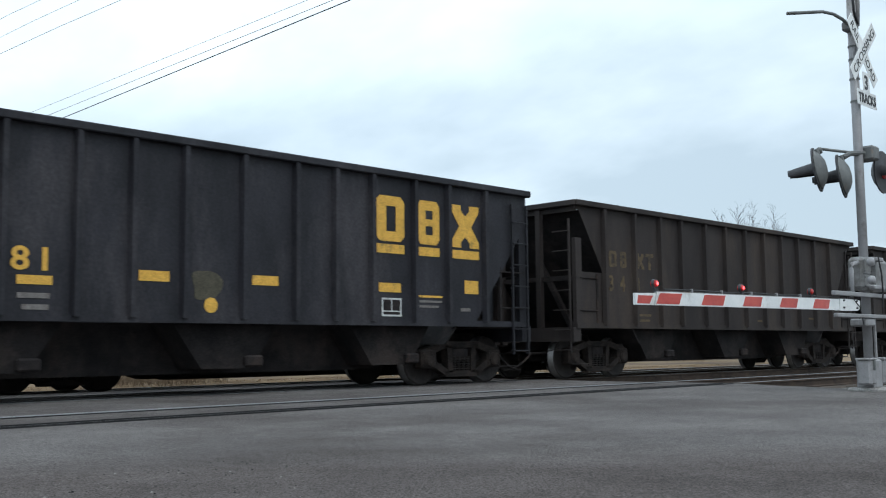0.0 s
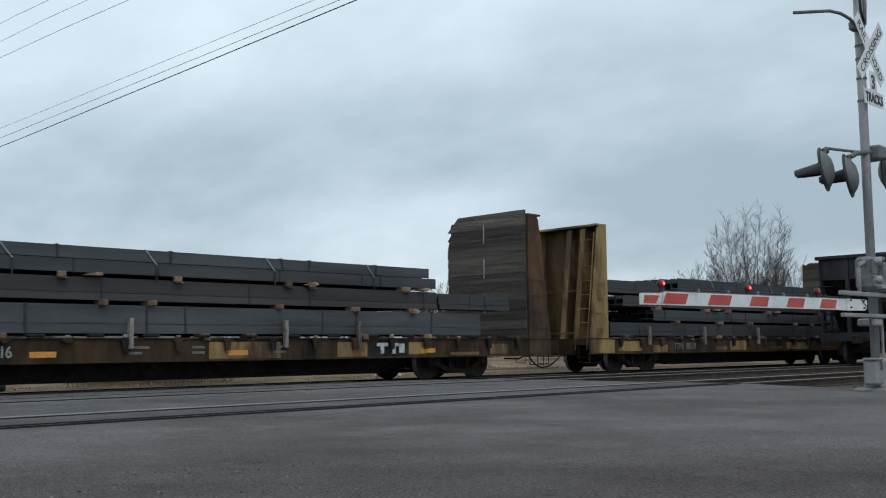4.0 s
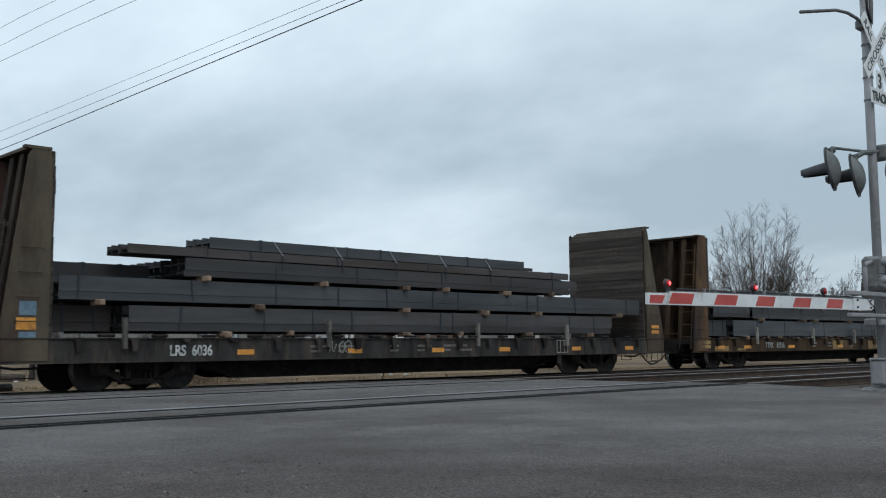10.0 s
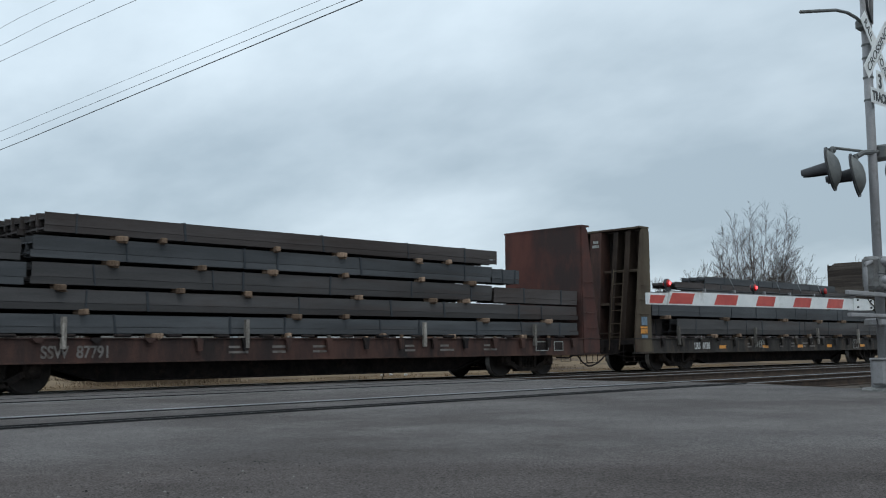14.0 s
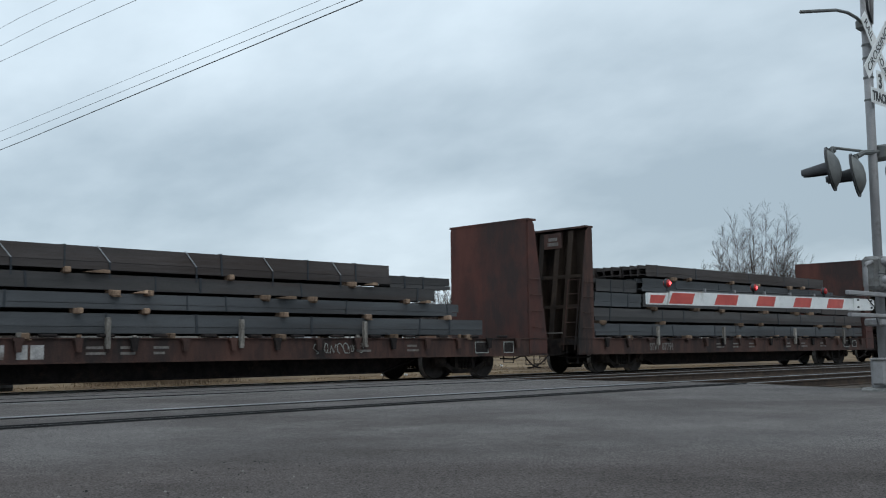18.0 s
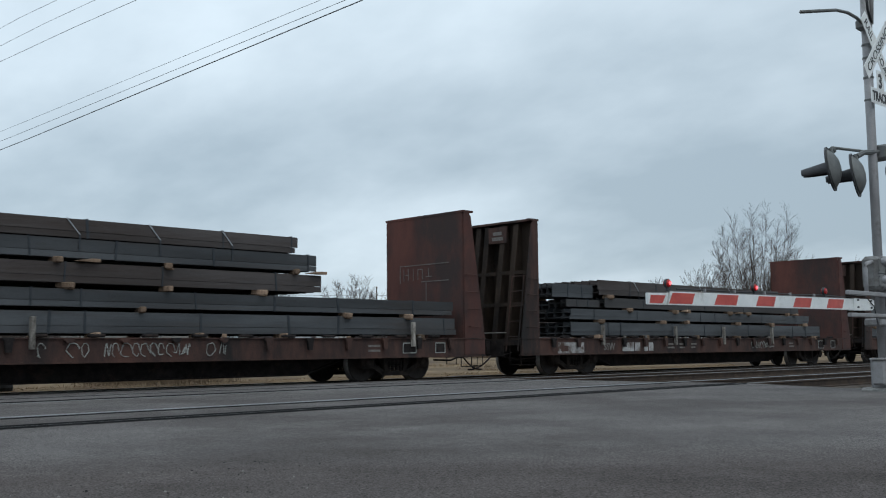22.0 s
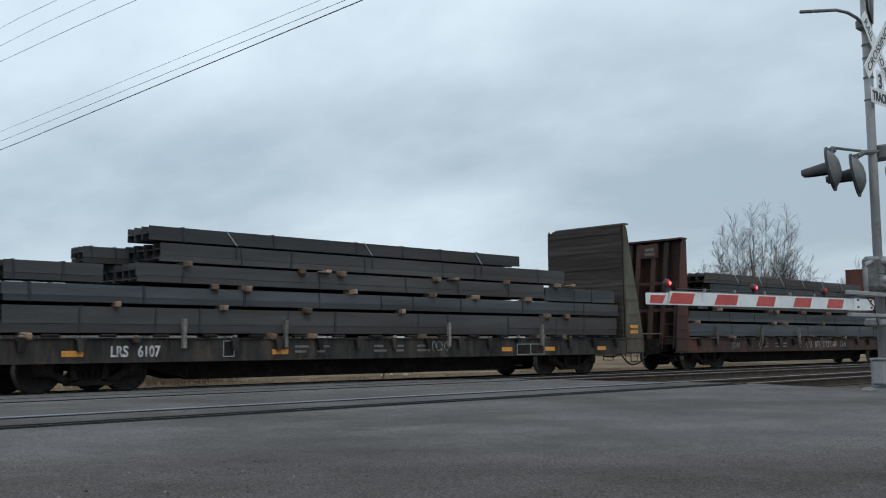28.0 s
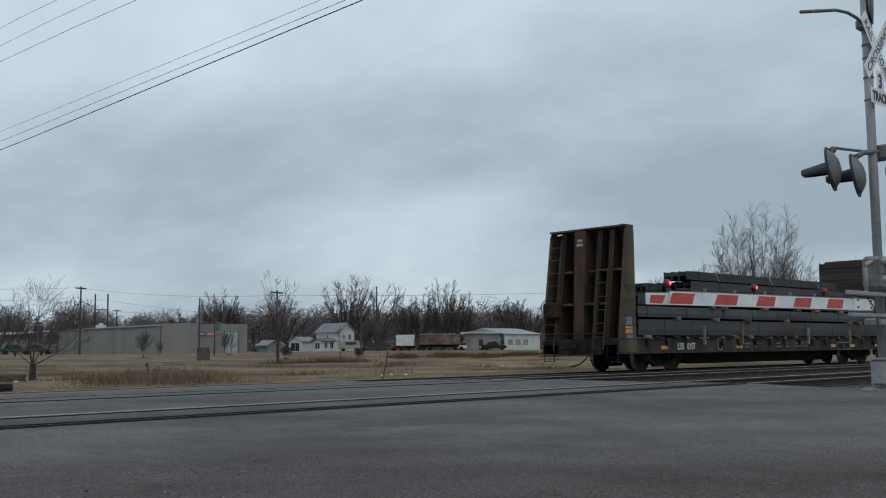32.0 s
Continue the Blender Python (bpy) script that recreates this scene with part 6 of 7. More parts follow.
def vase_tree(label, x, y, h, w, fork, r0, n, twigs, thin, seed):
    """A leafless tree whose limbs sweep up from a low fork to an egg-shaped crown."""
    rnd = random.Random(seed)
    t = thing("bare_tree", label, "tree", "bare trees", at=(x, y, ground_z(x, y) - .05))
    tr, cr = Shape(), Shape()
    stick(tr, Vector((0, 0, -.1)), Vector((0, 0, fork * .6)), r0 * 1.35, r0 * 1.05, 9)
    stick(tr, Vector((0, 0, fork * .6)), Vector((0, 0, fork + .2)), r0 * 1.05, r0 * .8, 9)
    cz, hz = fork + (h - fork) * .58, (h - fork) * .42
    for i in range(n):
        a = 2.4 * i + rnd.uniform(-.3, .3)
        e = math.asin(-.30 + 1.22 * ((i + .5) / n))
        tip = Vector((math.cos(e) * math.cos(a) * w, math.cos(e) * math.sin(a) * w, cz + math.sin(e) * hz)) * rnd.uniform(.86, .98)
        low = Vector((rnd.gauss(0, .04) * w, rnd.gauss(0, .04) * w, fork * rnd.uniform(.85, 1.05)))
        bend = Vector((tip.x * rnd.uniform(.5, .8), tip.y * rnd.uniform(.5, .8), low.z + (tip.z - low.z) * rnd.uniform(.36, .52)))
        m = 9
        pts = []
        for k in range(m + 1):
            q = k / m
            wob = Vector((rnd.gauss(0, 1), rnd.gauss(0, 1), rnd.gauss(0, .5))) * .012 * h * q * (1 - q) * 2
            pts.append(low * (1 - q) ** 2 + bend * 2 * q * (1 - q) + tip * q * q + wob)
        ra = r0 * rnd.uniform(.38, .58)
        for k in range(m):
            r1, r2 = (max(thin, ra * (1 - q / m) ** 1.2) for q in (k, k + 1))
            stick(cr, pts[k], pts[k + 1], r1, r2, 4)
        for _ in range(twigs):
            q = rnd.uniform(.32, 1.0)
            k = min(m - 1, int(q * m))
            p0 = pts[k].lerp(pts[k + 1], q * m - k)
            d = (pts[k + 1] - pts[k]).normalized()
            out = Vector((rnd.gauss(0, 1), rnd.gauss(0, 1), rnd.gauss(.1, .6))).normalized()
            d = (d + out * .75).normalized()
            ln = h * rnd.uniform(.06, .14) * (1.3 - .75 * q)
            p1 = p0 + d * ln
            stick(cr, p0, p1, thin * 1.5, thin, 3)
            for _ in range(4):
                g = rnd.uniform(.2, 1)
                b0 = p0.lerp(p1, g)
                dd = (d + Vector((rnd.gauss(0, .6), rnd.gauss(0, .6), rnd.gauss(.25, .4)))).normalized()
                stick(cr, b0, b0 + dd * ln * rnd.uniform(.35, .7), thin, thin * .55, 3)
    part("trunk", tr, BARK, t)
    part("crown", cr, TWIG, t, "fine leafless branches")
    return t


for i, (x, y, h, w) in enumerate(((45.0, 112.0, 5.6, 2.6), (48.5, 113.5, 4.6, 2.2), (42.0, 109.0, 6.2, 2.8))):
    vase_tree("tangled leafless thicket tree before the low shed", x, y, h, w, .4, .10, 12, 22, .012, 50 + i)
# behind the houses
vase_tree("tall leafless tree with several upright stems", 78.6, 42.5, 14.0, 3.9, .8, .16, 30, 52, .0062, 5)
vase_tree("slender leafless tree rising fan-like in the field", 35.2, 49.6, 6.2, 1.2, 1.5, .075, 10, 10, .0046, 6)
vase_tree("big leafless tree with dark spreading limbs behind the white house", 141.7, 173.5, 18.0, 6.2, 3.6, .60, 22, 34, .017, 7)
limb_tree("gnarled dark leafless tree with broken limbs", 125.2, 144.5, 13.0, 3.4, .36, ((-.85, 1.1, 0, 4.6, .24), (.7, 1.0, .1, 4.8, .26), (.1, 1.6, .2, 4.6, .2), (1.0, .6, -.3, 3.0, .15), (-.4, 1.2, .6, 3.4, .15)), 3, .034, .6, .03)
for i, (x, y, h, w, fork, n) in enumerate(((144.3, 146.9, 16.0, 4.6, .8, 20), (149.6, 147.8, 13.6, 3.4, 1.2, 14), (145.9, 159.3, 13.5, 3.8, 2.4, 13), (158.0, 168.0, 12.5, 4.0, 2.4, 13), (168.5, 150.0, 12.8, 4.2, 3.2, 14), (177.0, 152.0, 11.0, 4.0, 2.0, 12),
                                           (126.1, 199.7, 15.0, 5.6, 4.0, 16), (120.0, 205.0, 11.0, 5.0, 2.0, 13), (136.0, 188.0, 10.5, 5.0, 2.0, 13))):
    vase_tree("large leafless tree behind the houses", x, y, h, w, fork, .42, n, 38, .019, 20 + i)


def crown_of_twigs(s, x, y, z, h, wide, n, rnd, thick):
    """A far leafless tree: a short stem, rising limbs and a rounded cloud of fine twigs."""
    stick(s, Vector((x, y, z)), Vector((x, y, z + h * .45)), thick * 5, thick * 3, 4)
    for i in range(7):
        a = rnd.uniform(0, 6.28)
        e = Vector((math.cos(a) * wide * .55, math.sin(a) * wide * .55, h * rnd.uniform(.6, .9)))
        stick(s, Vector((x, y, z + h * rnd.uniform(.15, .42))), Vector((x, y, z)) + e, thick * 2.6, thick, 3)
    for i in range(n):
        u = Vector((rnd.gauss(0, 1), rnd.gauss(0, 1), rnd.gauss(0, 1))).normalized()
        k = rnd.random() ** .5
        c = Vector((x + u.x * wide * k, y + u.y * wide * k, z + h * (.60 + .36 * u.z * k)))
        d = (u * .5 + Vector((rnd.gauss(0, .6), rnd.gauss(0, .6), rnd.gauss(.15, .6)))).normalized() * h * rnd.uniform(.035, .075)
        stick(s, c - d, c + d, thick, thick * .35, 3)


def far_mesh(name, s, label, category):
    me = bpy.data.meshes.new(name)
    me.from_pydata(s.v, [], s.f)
    me.materials.append(HAZY_WOODS)
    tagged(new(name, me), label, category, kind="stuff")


def woods():
    """The grey-brown band of winter trees along the horizon."""
    rnd = random.Random(77)
    s = Shape()
    for i in range(360):
        a = radians(rnd.uniform(12, 68))
        dist = rnd.uniform(235, 340)
        h = (8.6 + 5.0 * (noise.noise(Vector((a * 22, 3.1, 0))) + .5)) * rnd.uniform(.72, 1.18)
        crown_of_twigs(s, dist * math.sin(a), dist * math.cos(a), .5, max(5.5, h), h * rnd.uniform(.34, .5), 400, rnd, .056)
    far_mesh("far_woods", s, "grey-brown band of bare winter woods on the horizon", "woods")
    # brush that closes the view between the stems
    u = Shape()
    for i in range(24000):
        a = radians(rnd.uniform(12, 68))
        dist = rnd.uniform(240, 335)
        p = Vector((dist * math.sin(a), dist * math.cos(a), .4 + 5.2 * rnd.random() ** 1.3))
        d = Vector((rnd.gauss(0, 1), rnd.gauss(0, 1), rnd.gauss(.3, .8))).normalized() * rnd.uniform(.5, 1.1)
        stick(u, p - d, p + d, .11, .05, 3)
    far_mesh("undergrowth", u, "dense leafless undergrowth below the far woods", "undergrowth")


woods()


def window(parent, x, y, z, w, h, axis=0, glass=None):
    """A pane with a frame on a wall that faces -y (axis 0) or -x (axis 1)."""
    def bx(a0, a1, d0, d1, z0, z1):
        return Shape().box(a0, a1, y + d0, y + d1, z0, z1) if axis == 0 else Shape().box(x + d0, x + d1, y + (a0 - x), y + (a1 - x), z0, z1)
    wd = part("window", bx(x - w / 2, x + w / 2, -.03, -.01, z, z + h), glass or GLASS_DARK, parent, "window pane")
    for a0, a1, z0, z1 in ((x - w / 2 - .08, x + w / 2 + .08, z - .08, z), (x - w / 2 - .08, x + w / 2 + .08, z + h, z + h + .08), (x - w / 2 - .08, x - w / 2, z, z + h), (x + w / 2, x + w / 2 + .08, z, z + h), (x - .03, x + .03, z, z + h)):
        part("frame", bx(a0, a1, -.06, -.005, z0, z1), TRIM, wd)


def warehouse():
    b = thing("metal_building", "long tan metal-sided warehouse with a pale roller door", "building")
    x0, y0, x1, y1, z, t = 73.3, 131.2, 87.5, 165.0, .35, 4.75
    wl_ = part("wall", Shape().box(x0, x0 + .2, y0 + .2, y1, z, 4.35), METAL_SIDING, b)
    for i in range(int((y1 - y0) / .9)):
        y = y0 + .45 + i * .9
        part("siding_rib", Shape().box(x0 - .012, x0, y - .03, y + .03, z, 4.35), METAL_SIDING, wl_)
    w2 = part("wall", Shape().box(x0, x1, y0, y0 + .2, z, t), METAL_SIDING, b)
    for i in range(int((x1 - x0) / .7)):
        x = x0 + .35 + i * .7
        if not 83.4 < x < 86.0:
            part("siding_rib", Shape().box(x - .03, x + .03, y0 - .012, y0, z, t), METAL_SIDING, w2)
    part("wall", Shape().box(x1 - .2, x1, y0 + .2, y1, z, t), METAL_SIDING, b)
    part("roof", Shape().prism([(x0 - .15, 4.38), ((x0 + x1) / 2, 5.0), (x1 + .15, 4.6), (x1 + .15, 4.5), ((x0 + x1) / 2, 4.9), (x0 - .15, 4.28)], 1, y0 + .25, y1), SHINGLE, b)
    part("gutter", Shape().box(x0 - .12, x0 - .003, y0 + .1, y1, 4.30, 4.42), SHINGLE, b)
    part("downpipe", Shape().box(x0 - .09, x0 - .01, y0 + .3, y0 + .5, z, 4.3), SHINGLE, b)
    d = part("roller_door", Shape().box(83.6, 85.8, y0 - .05, y0 + .02, z, 3.5), DOOR_PALE, b, "pale blue-white roller door")
    for i in range(7):
        part("door_slat", Shape().box(83.62, 85.78, y0 - .07, y0 - .05, z + .05 + i * .44, z + .40 + i * .44), DOOR_PALE, d)
    part("door_frame", Shape().box(83.42, 83.6, y0 - .08, y0, z, 3.65), SHINGLE, d)
    part("door_frame", Shape().box(85.8, 85.98, y0 - .08, y0, z, 3.65), SHINGLE, d)
    part("sign_panel", Shape().box(79.0, 80.4, y0 - .1, y0 - .03, 2.95, 3.55), SIGN_BLUE, b, "blue half of a wall sign")
    part("sign_panel", Shape().box(80.4, 82.3, y0 - .1, y0 - .03, 2.95, 3.55), SIGN_RED, b, "faded red half of a wall sign")
    for x, w in ((79.2, .9), (80.6, 1.4)):
        part("sign_bar", Shape().box(x, x + w, y0 - .12, y0 - .1, 3.2, 3.32), TRIM, b)
    part("roof_vent", Shape().cbox(75.4, 76.8, 155.2, 156.2, 4.5, 5.05, .1).cbox(75.8, 76.4, 155.4, 156.0, 5.05, 5.4, .08), ROOF_PALE, b, "white roof ventilator")
    c = thing("low_shed", "low dark shed with a pale metal roof edge", "building")
    part("wall", Shape().box(67.5, 72.0, 166.0, 166.3, .4, 3.9), OLDWALL, c)
    part("wall", Shape().box(67.5, 67.8, 166.3, 200, .4, 3.7), OLDWALL, c)
    part("roof", Shape().prism([(67.0, 3.75), (72.0, 4.25), (72.0, 4.40), (67.0, 3.9)], 1, 165.5, 200), ROOF_PALE, c)
    for y in (171, 178, 186):
        part("bay_door", Shape().box(67.44, 67.5, y, y + 3, .4, 3.0), GLASS_DARK, c)


def gable_house(name, label, x0, x1, y0, y1, z, eave, ridge, along, wall, roof, windows=()):
    h = thing(name, label, "house")
    t = .2
    part("wall", Shape().box(x0, x1, y0, y0 + t, z, eave), wall, h)
    part("wall", Shape().box(x0, x1, y1 - t, y1, z, eave), wall, h)
    part("wall", Shape().box(x0, x0 + t, y0 + t, y1 - t, z, eave), wall, h)
    part("wall", Shape().box(x1 - t, x1, y0 + t, y1 - t, z, eave), wall, h)
    o = .35
    if along == 0:
        m = (y0 + y1) / 2
        for a, s_ in ((y0 - o, 1), (y1 + o, -1)):
            lo = eave - o * (ridge - eave) / (m - y0)
            part("roof", Shape().prism([(a, lo), (m, ridge), (m, ridge + .15), (a, lo + .15)], 0, x0 - o, x1 + o), roof, h)
        for x in (x0, x1 - t):
            part("gable", Shape().prism([(y0, eave), (y1, eave), (m, ridge)], 0, x, x + t), wall, h)
    else:
        m = (x0 + x1) / 2
        for a in (x0 - o, x1 + o):
            lo = eave - o * (ridge - eave) / (m - x0)
            part("roof", Shape().prism([(a, lo), (m, ridge), (m, ridge + .15), (a, lo + .15)], 1, y0 - o, y1 + o), roof, h)
        for y in (y0, y1 - t):
            part("gable", Shape().prism([(x0, eave), (x1, eave), (m, ridge)], 1, y, y + t), wall, h)
    for ax, a, zz, w, hh in windows:
        window(h, a if ax == 0 else x0, y0 if ax == 0 else a, zz, w, hh, ax)
    return h


def vehicle(name, label, cat, x, y, turn, length, paint, kind):
    z = ground_z(x, y) + .02
    v = thing(name, label, cat, "vehicles parked by the houses", at=(x, y, z, 0, 0, turn))
    L = length / 2
    if kind == "car":
        part("body", Shape().prism([(-L, .35), (L, .35), (L, .75), (L * .75, .85), (-L * .9, .9), (-L, .8)], 1, -.85, .85), paint, v)
        part("cabin", Shape().prism([(-L * .75, .88), (L * .45, .86), (L * .2, 1.4), (-L * .5, 1.42)], 1, -.75, .75), GLASS_DARK, v, "dark car windows")
        part("roof", Shape().cbox(-L * .52, L * .22, -.74, .74, 1.40, 1.47, .02), paint, v)
        ws = (-L * .62, L * .62)
    elif kind == "van":
        part("body", Shape().prism([(-L, .4), (L, .4), (L, 1.0), (L * .8, 1.15), (L * .6, 1.95), (-L, 2.0)], 1, -.95, .95), paint, v)
        part("windscreen", Shape().box(-L * .4, L * .55, -.97, -.95, 1.2, 1.7), GLASS_DARK, v)
        ws = (-L * .62, L * .62)
    elif kind == "box_truck":
        part("box", Shape().cbox(-L, L * .35, -1.15, 1.15, .9, 2.9, .04), paint, v, "white cargo box")
        part("cab", Shape().prism([(L * .4, .5), (L, .5), (L, 1.3), (L * .85, 2.1), (L * .4, 2.1)], 1, -1.0, 1.0), GLASS_DARK, v, "dark cab")
        part("chassis", Shape().box(-L, L, -.4, .4, .5, .85), TYRE, v)
        ws = (-L * .6, L * .7)
    else:
        part("body", Shape().prism([(-L, 1.1), (L, 1.1), (L, 2.9), (L * .7, 2.95), (-L, 2.7)], 1, -1.2, 1.2), paint, v)
        part("chassis", Shape().box(-L, L, -.4, .4, .6, 1.05), TYRE, v)
        part("cover", Shape().box(-L, L * .8, -1.22, 1.22, 2.95, 3.03), ROOF_PALE, v)
        ws = (-L * .8, -L * .5, L * .75)
    for a in ws:
        for s_ in (-1, 1):
            part("wheel", Shape().lathe([(.05, -.1), (.33, -.1), (.36, -.06), (.36, .06), (.33, .1), (.05, .1)], 1, (a, s_ * .85, .36), 14), TYRE, v)


def utility_pole(x, y, h, label, arm=True, transformer=False, turn=0):
    p = thing("utility_pole", label, "utility pole", "utility poles", at=(x, y, ground_z(x, y), 0, 0, turn))
    part("pole", Shape().tube([(0, 0, -.1), (0, 0, h)], .013 * h + .035, 8, .008 * h + .03), POLEWOOD, p)
    if arm:
        part("cross_arm", Shape().box(-1.1, 1.1, -.07, .07, h - .35, h - .18), POLEWOOD, p)
        for a in (-1.0, -.4, .4, 1.0):
            part("insulator", Shape().lathe([(.05, 0), (.07, .08), (.03, .16)], 2, (a, 0, h - .18), 8), TRIM, p)
    if transformer:
        part("transformer", Shape().lathe([(.05, 0), (.24, .03), (.24, .8), (.05, .86)], 2, (.42, 0, h - 1.9), 12), LAMP_GREY, p, "grey transformer can")
    return p


warehouse()
gable_house("house", "white two-storey wooden house with a grey gabled roof", 129.5, 133.4, 161.5, 169.0, .5, 4.5, 6.1, 1, SIDING, SHINGLE_PALE, ((0, 132.2, 2.9, .6, 1.0), (0, 130.8, 2.9, .5, .9), (1, 165.2, 2.9, .6, 1.0)))
gable_house("porch_house", "small white front room with a dark low roof", 121.4, 124.6, 156.6, 159.6, .5, 2.5, 3.0, 0, SIDING, SHINGLE, ((0, 122.3, 1.1, .7, 1.1), (0, 123.7, 1.1, .7, 1.1), (1, 158.0, 1.0, 1.4, 1.2)))
gable_house("garage", "small white gabled garage", 120.9, 124.2, 162.4, 166.6, .5, 2.5, 3.3, 0, SIDING, SHINGLE_PALE, ((1, 164.5, .6, 2.8, 1.6),))
gable_house("far_shed", "small weathered grey shed behind the lot", 104.0, 107.5, 170.0, 175.0, .5, 3.2, 4.3, 0, OLDWALL, SHINGLE)
gable_house("tank_shed", "tiny greenish shed with a pale roof", 101.5, 104.0, 146.0, 149.0, .45, 1.7, 2.4, 1, surface("green_shed", (.16, .20, .18), (.22, .26, .24), 1, .7, 0, .1, 12), SHINGLE_PALE)
lb = thing("low_building", "long low grey building with a white windowed end", "building")
part("wall", Shape().box(134.6, 142.0, 129.0, 129.3, .4, 3.5), OLDWALL, lb)
part("wall", Shape().box(142.0, 152.0, 128.0, 128.3, .4, 3.4), SIDING, lb, "white front wall")
part("wall", Shape().box(134.6, 134.9, 129.3, 131.5, .4, 3.5), OLDWALL, lb)
part("roof", Shape().box(134.2, 142.2, 128.6, 132.0, 3.5, 3.8), ROOF_PALE, lb)
part("roof", Shape().prism([(127.6, 3.4), (134.0, 4.6), (140, 3.4)], 0, 141.9, 152.4), surface("green_grey_roof", (.22, .25, .24), (.28, .31, .30), 1, .7, 0, .1, 12), lb)
for x in (143.4, 145.6, 147.8):
    window(lb, x, 128.0, 1.3, 1.5, 1.1, 0, GLASS_PALE)
part("door", Shape().box(136.0, 137.0, 128.94, 129.0, .4, 2.4), GLASS_DARK, lb)
window(lb, 139.8, 129.0, 1.2, 1.4, 1.0)
CAR_WHITE = surface("white_car_paint", (.55, .56, .56), (.62, .63, .63), 1, .35, 0, 0, 10)
CAR_BLUE = surface("dark_teal_car_paint", (.03, .06, .075), (.045, .08, .095), 1, .35, 0, 0, 10)
CAR_RED = surface("red_car_paint", (.20, .045, .035), (.26, .06, .05), 1, .4, 0, 0, 10)
CAR_TAN = surface("tan_car_paint", (.30, .27, .22), (.36, .32, .27), 1, .4, 0, 0, 10)
RUSTY = surface("rusty_truck_body", (.085, .050, .038), (.14, .082, .06), 1, .8, 0, .1, 10, (.20, .18, .165), .5)
vehicle("parked_van", "pale van parked beside the white house", "van", 123.5, 150.6, -45, 4.4, CAR_TAN, "van")
vehicle("parked_car", "dark teal car parked by the houses", "car", 128.5, 150.5, -40, 4.6, CAR_BLUE, "car")
vehicle("parked_car", "dark teal car parked by the houses", "car", 131.5, 149.5, -50, 4.6, CAR_BLUE, "car")
vehicle("parked_car", "dull red car parked beside a truck", "car", 131.0, 144.5, -45, 4.4, CAR_RED, "car")
vehicle("box_truck", "white box truck with a dark cab", "truck", 128.6, 139.6, -45, 5.0, CAR_WHITE, "box_truck")
vehicle("dump_trailer", "rusty red dump trailer with a pale cover", "trailer", 131.5, 134.6, -45, 7.4, RUSTY, "dump")
vehicle("parked_car", "pale car with open bonnet parked by the low building", "car", 135.5, 131.0, -50, 4.4, CAR_WHITE, "car")
vehicle("parked_car", "dark car parked by the low building", "car", 138.5, 127.5, -45, 4.4, TYRE, "car")
vehicle("parked_car", "blue-grey car parked before the low shed", "car", 63.5, 158.0, -20, 4.6, CAR_BLUE, "car")
vehicle("parked_car", "dark teal car parked before the low shed", "car", 65.5, 154.5, -30, 4.6, CAR_BLUE, "car")
utility_pole(62.8, 134.6, 9.3, "tall wooden utility pole with two cross arms", True, False, 30)
utility_pole(63.8, 105.6, 6.6, "plain wooden pole before the metal building", False)
utility_pole(54.2, 86.9, 4.3, "short dark wooden pole in the field", False, True)
utility_pole(68.0, 96.0, 7.2, "wooden utility pole with a transformer can", True, True, 20)
utility_pole(96.6, 115.4, 7.5, "pale wooden utility pole by the road", False)
utility_pole(152.0, 176.0, 14.5, "wooden utility pole between bare trees", True, False, 40)
for px_ in (15.6, 10.75):
    for py_ in (-40.0, 120.0):
        utility_pole(px_, py_, 9.6, "wooden utility pole holding the overhead wires", True)
utility_pole(109.0, 215.4, 9.8, "far wooden utility pole with a cross arm", True, False, 20)
hf = thing("h_frame_pole", "far two-legged transmission pole", "utility pole", "utility poles")
for x, y in ((105.4, 218.6), (107.6, 217.0)):
    part("leg", Shape().tube([(x, y, .4), (x, y, 13.8)], .17, 7), POLEWOOD, hf)
part("cross_beam", Shape().tube([(105.4, 218.6, 10.3), (107.6, 217.0, 10.3)], .13, 6), POLEWOOD, hf)
for i, (a, b, sag) in enumerate((((62.0, 134.1, 9.5), (20, 150, 9.2), .4), ((63.6, 135.1, 9.5), (68.3, 96.4, 7.0), .5), ((62.5, 134.4, 8.2), (25, 150, 7.6), .5), ((68.0, 96.0, 7.0), (130, 60, 9.5), .8),
                                 ((106.5, 217.8, 12.6), (40, 235, 11), 1.5), ((106.5, 217.8, 12.6), (190, 190, 9.5), 2.5), ((109, 215.4, 9.9), (190, 175, 8.6), 1.5), ((109, 215.4, 9.9), (40, 230, 8.5), 1.0))):
    a, b = Vector(a), Vector(b)
    pts = [a.lerp(b, t / 12) - Vector((0, 0, sag * 4 * (t / 12) * (1 - t / 12))) for t in range(13)]
    solid("power_line", Shape().tube(pts, .014 if i < 4 else .022, 4), WIRE, "thin far power line", "wire", "far power lines")


STUMP = surface("weathered_stump", (.075, .062, .052), (.13, .112, .095), 3, .95, 0, .5, 20)


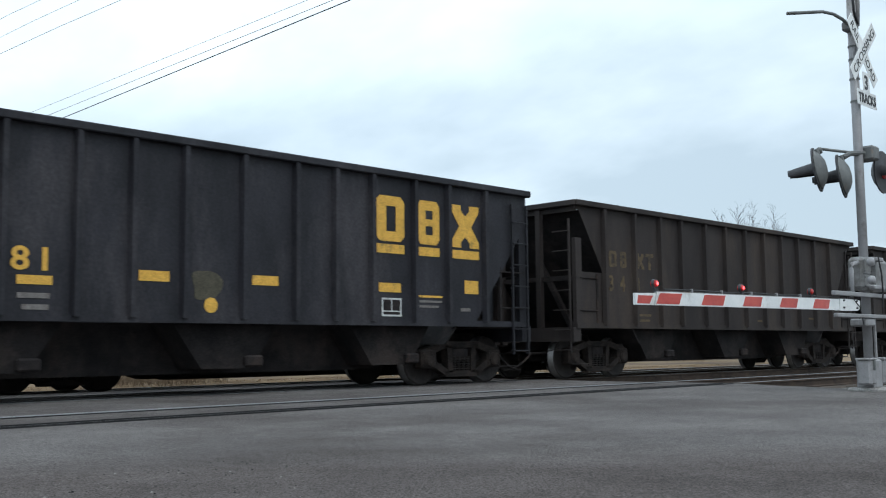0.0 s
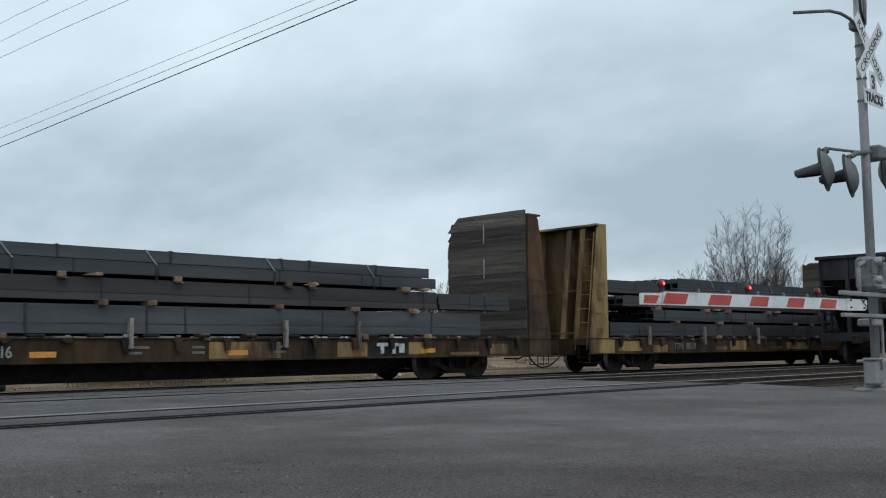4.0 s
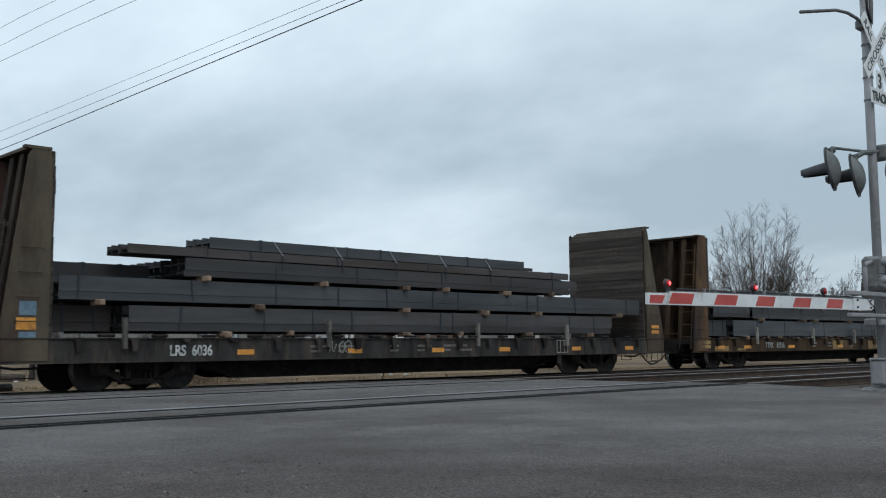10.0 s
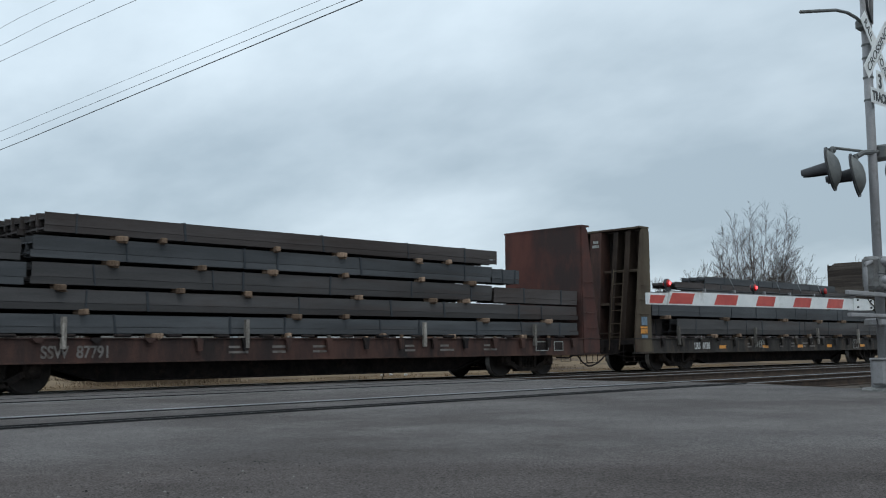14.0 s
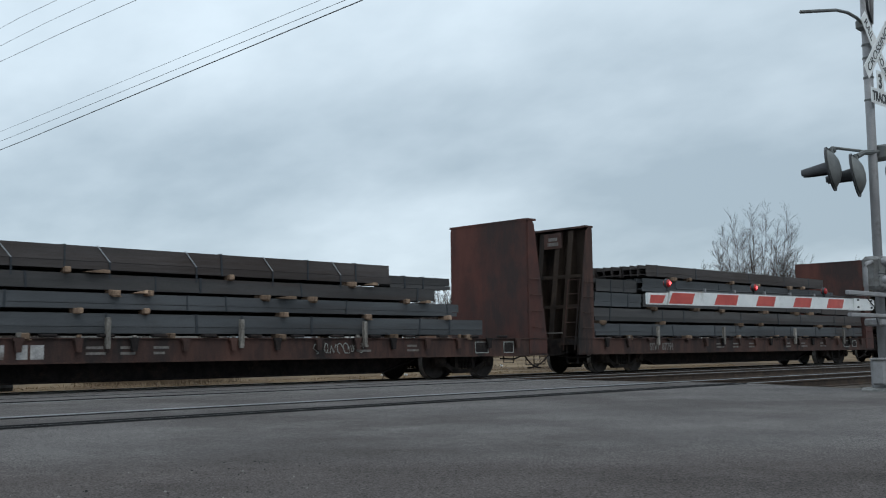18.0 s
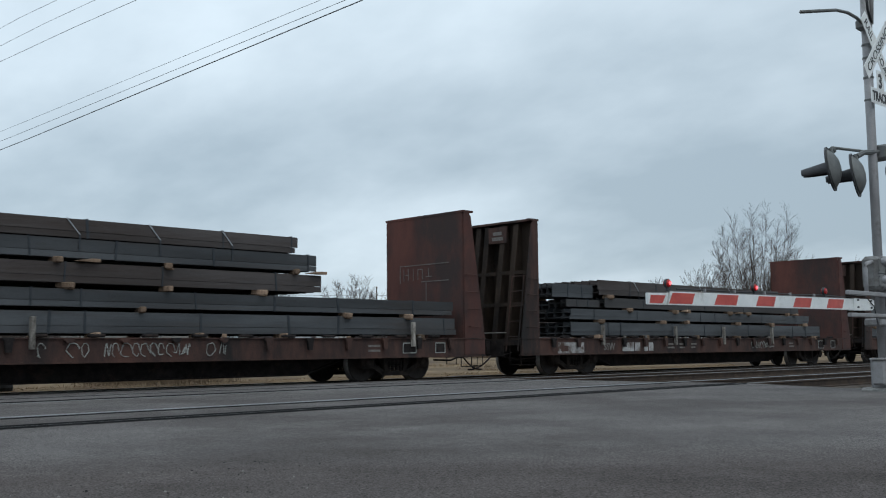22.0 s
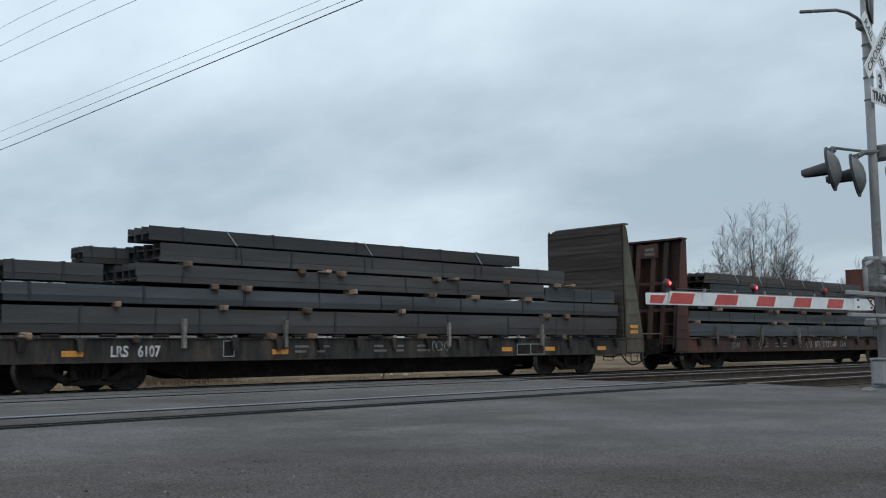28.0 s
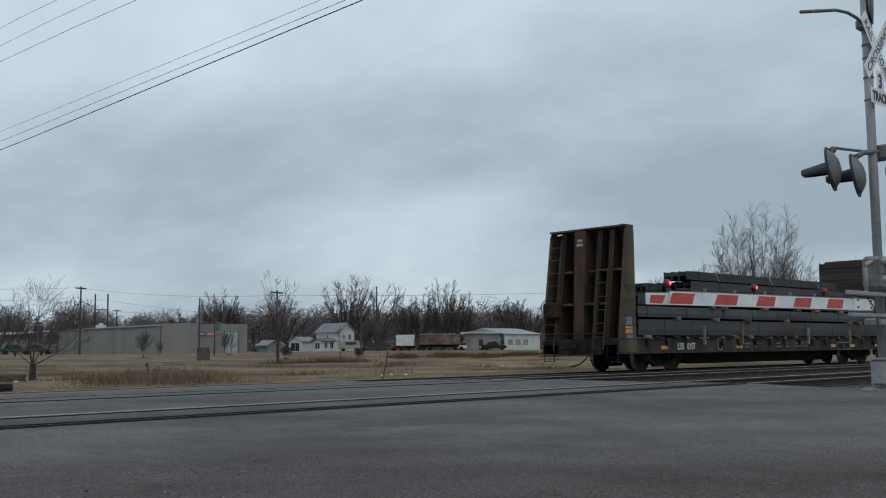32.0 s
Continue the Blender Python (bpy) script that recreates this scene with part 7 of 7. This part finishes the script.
def field_things():
    d = thing("scrap_pile", "dark weathered timbers lying in the grass", "timber", at=(11.2, 29.6, -.12))
    for i, (x, y, z, L, r, t) in enumerate(((0, 0, 0, 1.9, .09, -8), (.3, .3, 0, 1.6, .10, 12), (-.5, .1, .18, 1.0, .10, 0), (-.6, .2, .34, .8, .09, 20))):
        o = part("timber", Shape().cbox(-L / 2, L / 2, -r, r, 0, 2 * r, .015), TIE, d)
        o.matrix_basis = pose(x, y, z, 0, 0, t)
    solid("fence_post", Shape().tube([(0, 0, -.05), (.01, 0, .40), (-.01, 0, .44)], .026, 8).cbox(-.06, .03, -.03, .03, .38, .45, .012), POLEWOOD, "short dark broken post in dry weeds", "post", at=(14.9, 27.5, -.1))
    solid("fence_post", Shape().tube([(0, 0, -.05), (-.02, 0, .30)], .016, 6), POLEWOOD, "thin short stake in dry weeds", "post", at=(14.45, 27.7, -.1))
    solid("leaning_rod", Shape().tube([(0, 0, -.05), (.12, 0, .35), (.28, .05, .85)], .018, 6), RAILSIDE, "thin rusty rod leaning in the grass", "rod", at=(19.8, 22.7, -.22))
    for x, y, s_, t in ((21.3, 24.0, .06, 10), (21.75, 23.8, .07, 60), (21.0, 24.1, .04, 30), (9.3, 25.5, .07, 0), (11.1, 27.5, .06, 0), (33, 30, .08, 0)):
        solid("litter", Shape().cbox(-s_, s_, -s_ * .6, s_ * .6, 0, s_ * .9, s_ * .25), TRIM, "white scrap of litter in the grass", "litter", "litter", at=(x, y, ground_z(x, y), 8, 4, t))
    solid("old_tyre", Shape().lathe([(.22, -.09), (.33, -.09), (.36, 0), (.33, .09), (.22, .09)], 2, (0, 0, .09), 18), TYRE, "old dark tyre lying at the grass edge", "tyre", at=(9.2, 23.9, -.2))
    solid("rubble_heap", Shape().cbox(-.5, .5, -.4, .4, -.1, .18, .12).cbox(-.2, .6, -.5, .1, -.05, .26, .1), OLDWALL, "low heap of grey rubble", "rubble", at=(47.0, 66.0, .05))
    w = thing("stump", "dark weathered stump standing in the field", "stump", at=(37.4, 61.4, .08))
    part("ring", Shape().lathe([(.30, 0), (.43, 0), (.40, .5), (.42, .86), (.30, .9)], 2, (0, 0, 0), 18), STUMP, w)
    part("leaning_plank", Shape().tube([(.5, 0, 0), (.42, 0, .95)], .06, 6), POLEWOOD, w)


field_things()


WEED = surface("dead_weeds", (.095, .068, .047), (.165, .122, .085), .5, 1, 0, 0, 6)


def blades(name, label, n, seed, area, h0, h1, mat, width=.012, clumps=0):
    rnd = random.Random(seed)
    s = Shape()
    cs = [area(rnd) for _ in range(clumps)] if clumps else None
    for i in range(n):
        if cs:
            cx, cy = rnd.choice(cs)
            x, y = cx + rnd.gauss(0, .55), cy + rnd.gauss(0, .4)
        else:
            x, y = area(rnd)
        if y < 21.4:
            continue
        z = ground_z(x, y) - .03
        h = h0 + (h1 - h0) * rnd.random() ** 2
        lx, ly = rnd.gauss(0, .45) * h, rnd.gauss(0, .45) * h
        w = width * (1 + y / 60)
        k = len(s.v)
        s.v += [(x - w, y + w * .5, z), (x + w, y - w * .5, z), (x + lx, y + ly, z + h)]
        s.f.append((k, k + 1, k + 2))
    me = bpy.data.meshes.new(name)
    me.from_pydata(s.v, [], s.f)
    me.materials.append(mat)
    tagged(new(name, me), label, "grass", kind="stuff")


def wedge(y0, y1, pw=1.6):
    def at(rnd):
        y = y0 + (y1 - y0) * rnd.random() ** pw
        return rnd.uniform(.32 * y, 1.5 * y + 6), y
    return at


blades("dry_grass", "short dry tan grass blades", 70000, 3, wedge(22.3, 60, 1.8), .008, .05, BLADE, .009)
blades("tall_weeds", "tall dry brown weeds in clumps", 5000, 4, wedge(25.0, 50, 1.3), .06, .36, WEED, .004, 26)
blades("brush", "low brown brush beyond the line", 7000, 6, lambda r: (r.uniform(50, 72), r.uniform(46, 60)), .15, .5, SHRUB, .012, 22)
blades("weed_bank", "bank of tall withered weeds along the cinder edge", 3400, 16, lambda r: (r.uniform(12.2, 16.2), r.uniform(23.6, 26.6)), .05, .55, WEED, .003, 14)
blades("weed_thicket", "thicket of brown weeds round the slender tree", 1900, 17, lambda r: (r.uniform(31.0, 36.5), r.uniform(42.3, 45.8)), .12, .6, SHRUB, .005, 8)
blades("edge_weeds", "withered weeds along the track edge", 1300, 8, lambda r: (r.uniform(6, 40), 21.6 + 1.6 * r.random()), .010, .05, WEED, .006, 40)


def pebbles():
    rnd = random.Random(31)
    for mat, n, label in ((OLDWALL, 90, "scattered pale pebbles on the asphalt"), (TYRE, 210, "scattered black crumbs on the asphalt"), (GRAVEL, 900, "scattered grit on the asphalt")):
        s = Shape()
        for i in range(n):
            y = 3.2 + (2.2 if mat is not GRAVEL else 5.6) * rnd.random()
            x = rnd.uniform(.28 * y, .8 * y) if mat is not GRAVEL else rnd.uniform(.28 * y, 2.0 * y)
            r = (.003 + .008 * rnd.random() ** 2) if mat is not GRAVEL else rnd.uniform(.003, .006)
            q = [(x + r * dx * rnd.uniform(.7, 1.3), y + r * dy * rnd.uniform(.7, 1.3), -.006 + r * dz) for dx, dy, dz in ((-1, -.8, 0), (1, -.9, 0), (.2, 1, 0), (-.4, -.3, .9), (.5, .2, .8))]
            s.poly(q, [(0, 1, 4, 3), (1, 2, 4), (2, 0, 3), (3, 4, 2)])
        solid("pebbles", s, mat, label, "pebbles", kind="stuff")


pebbles()

motions()
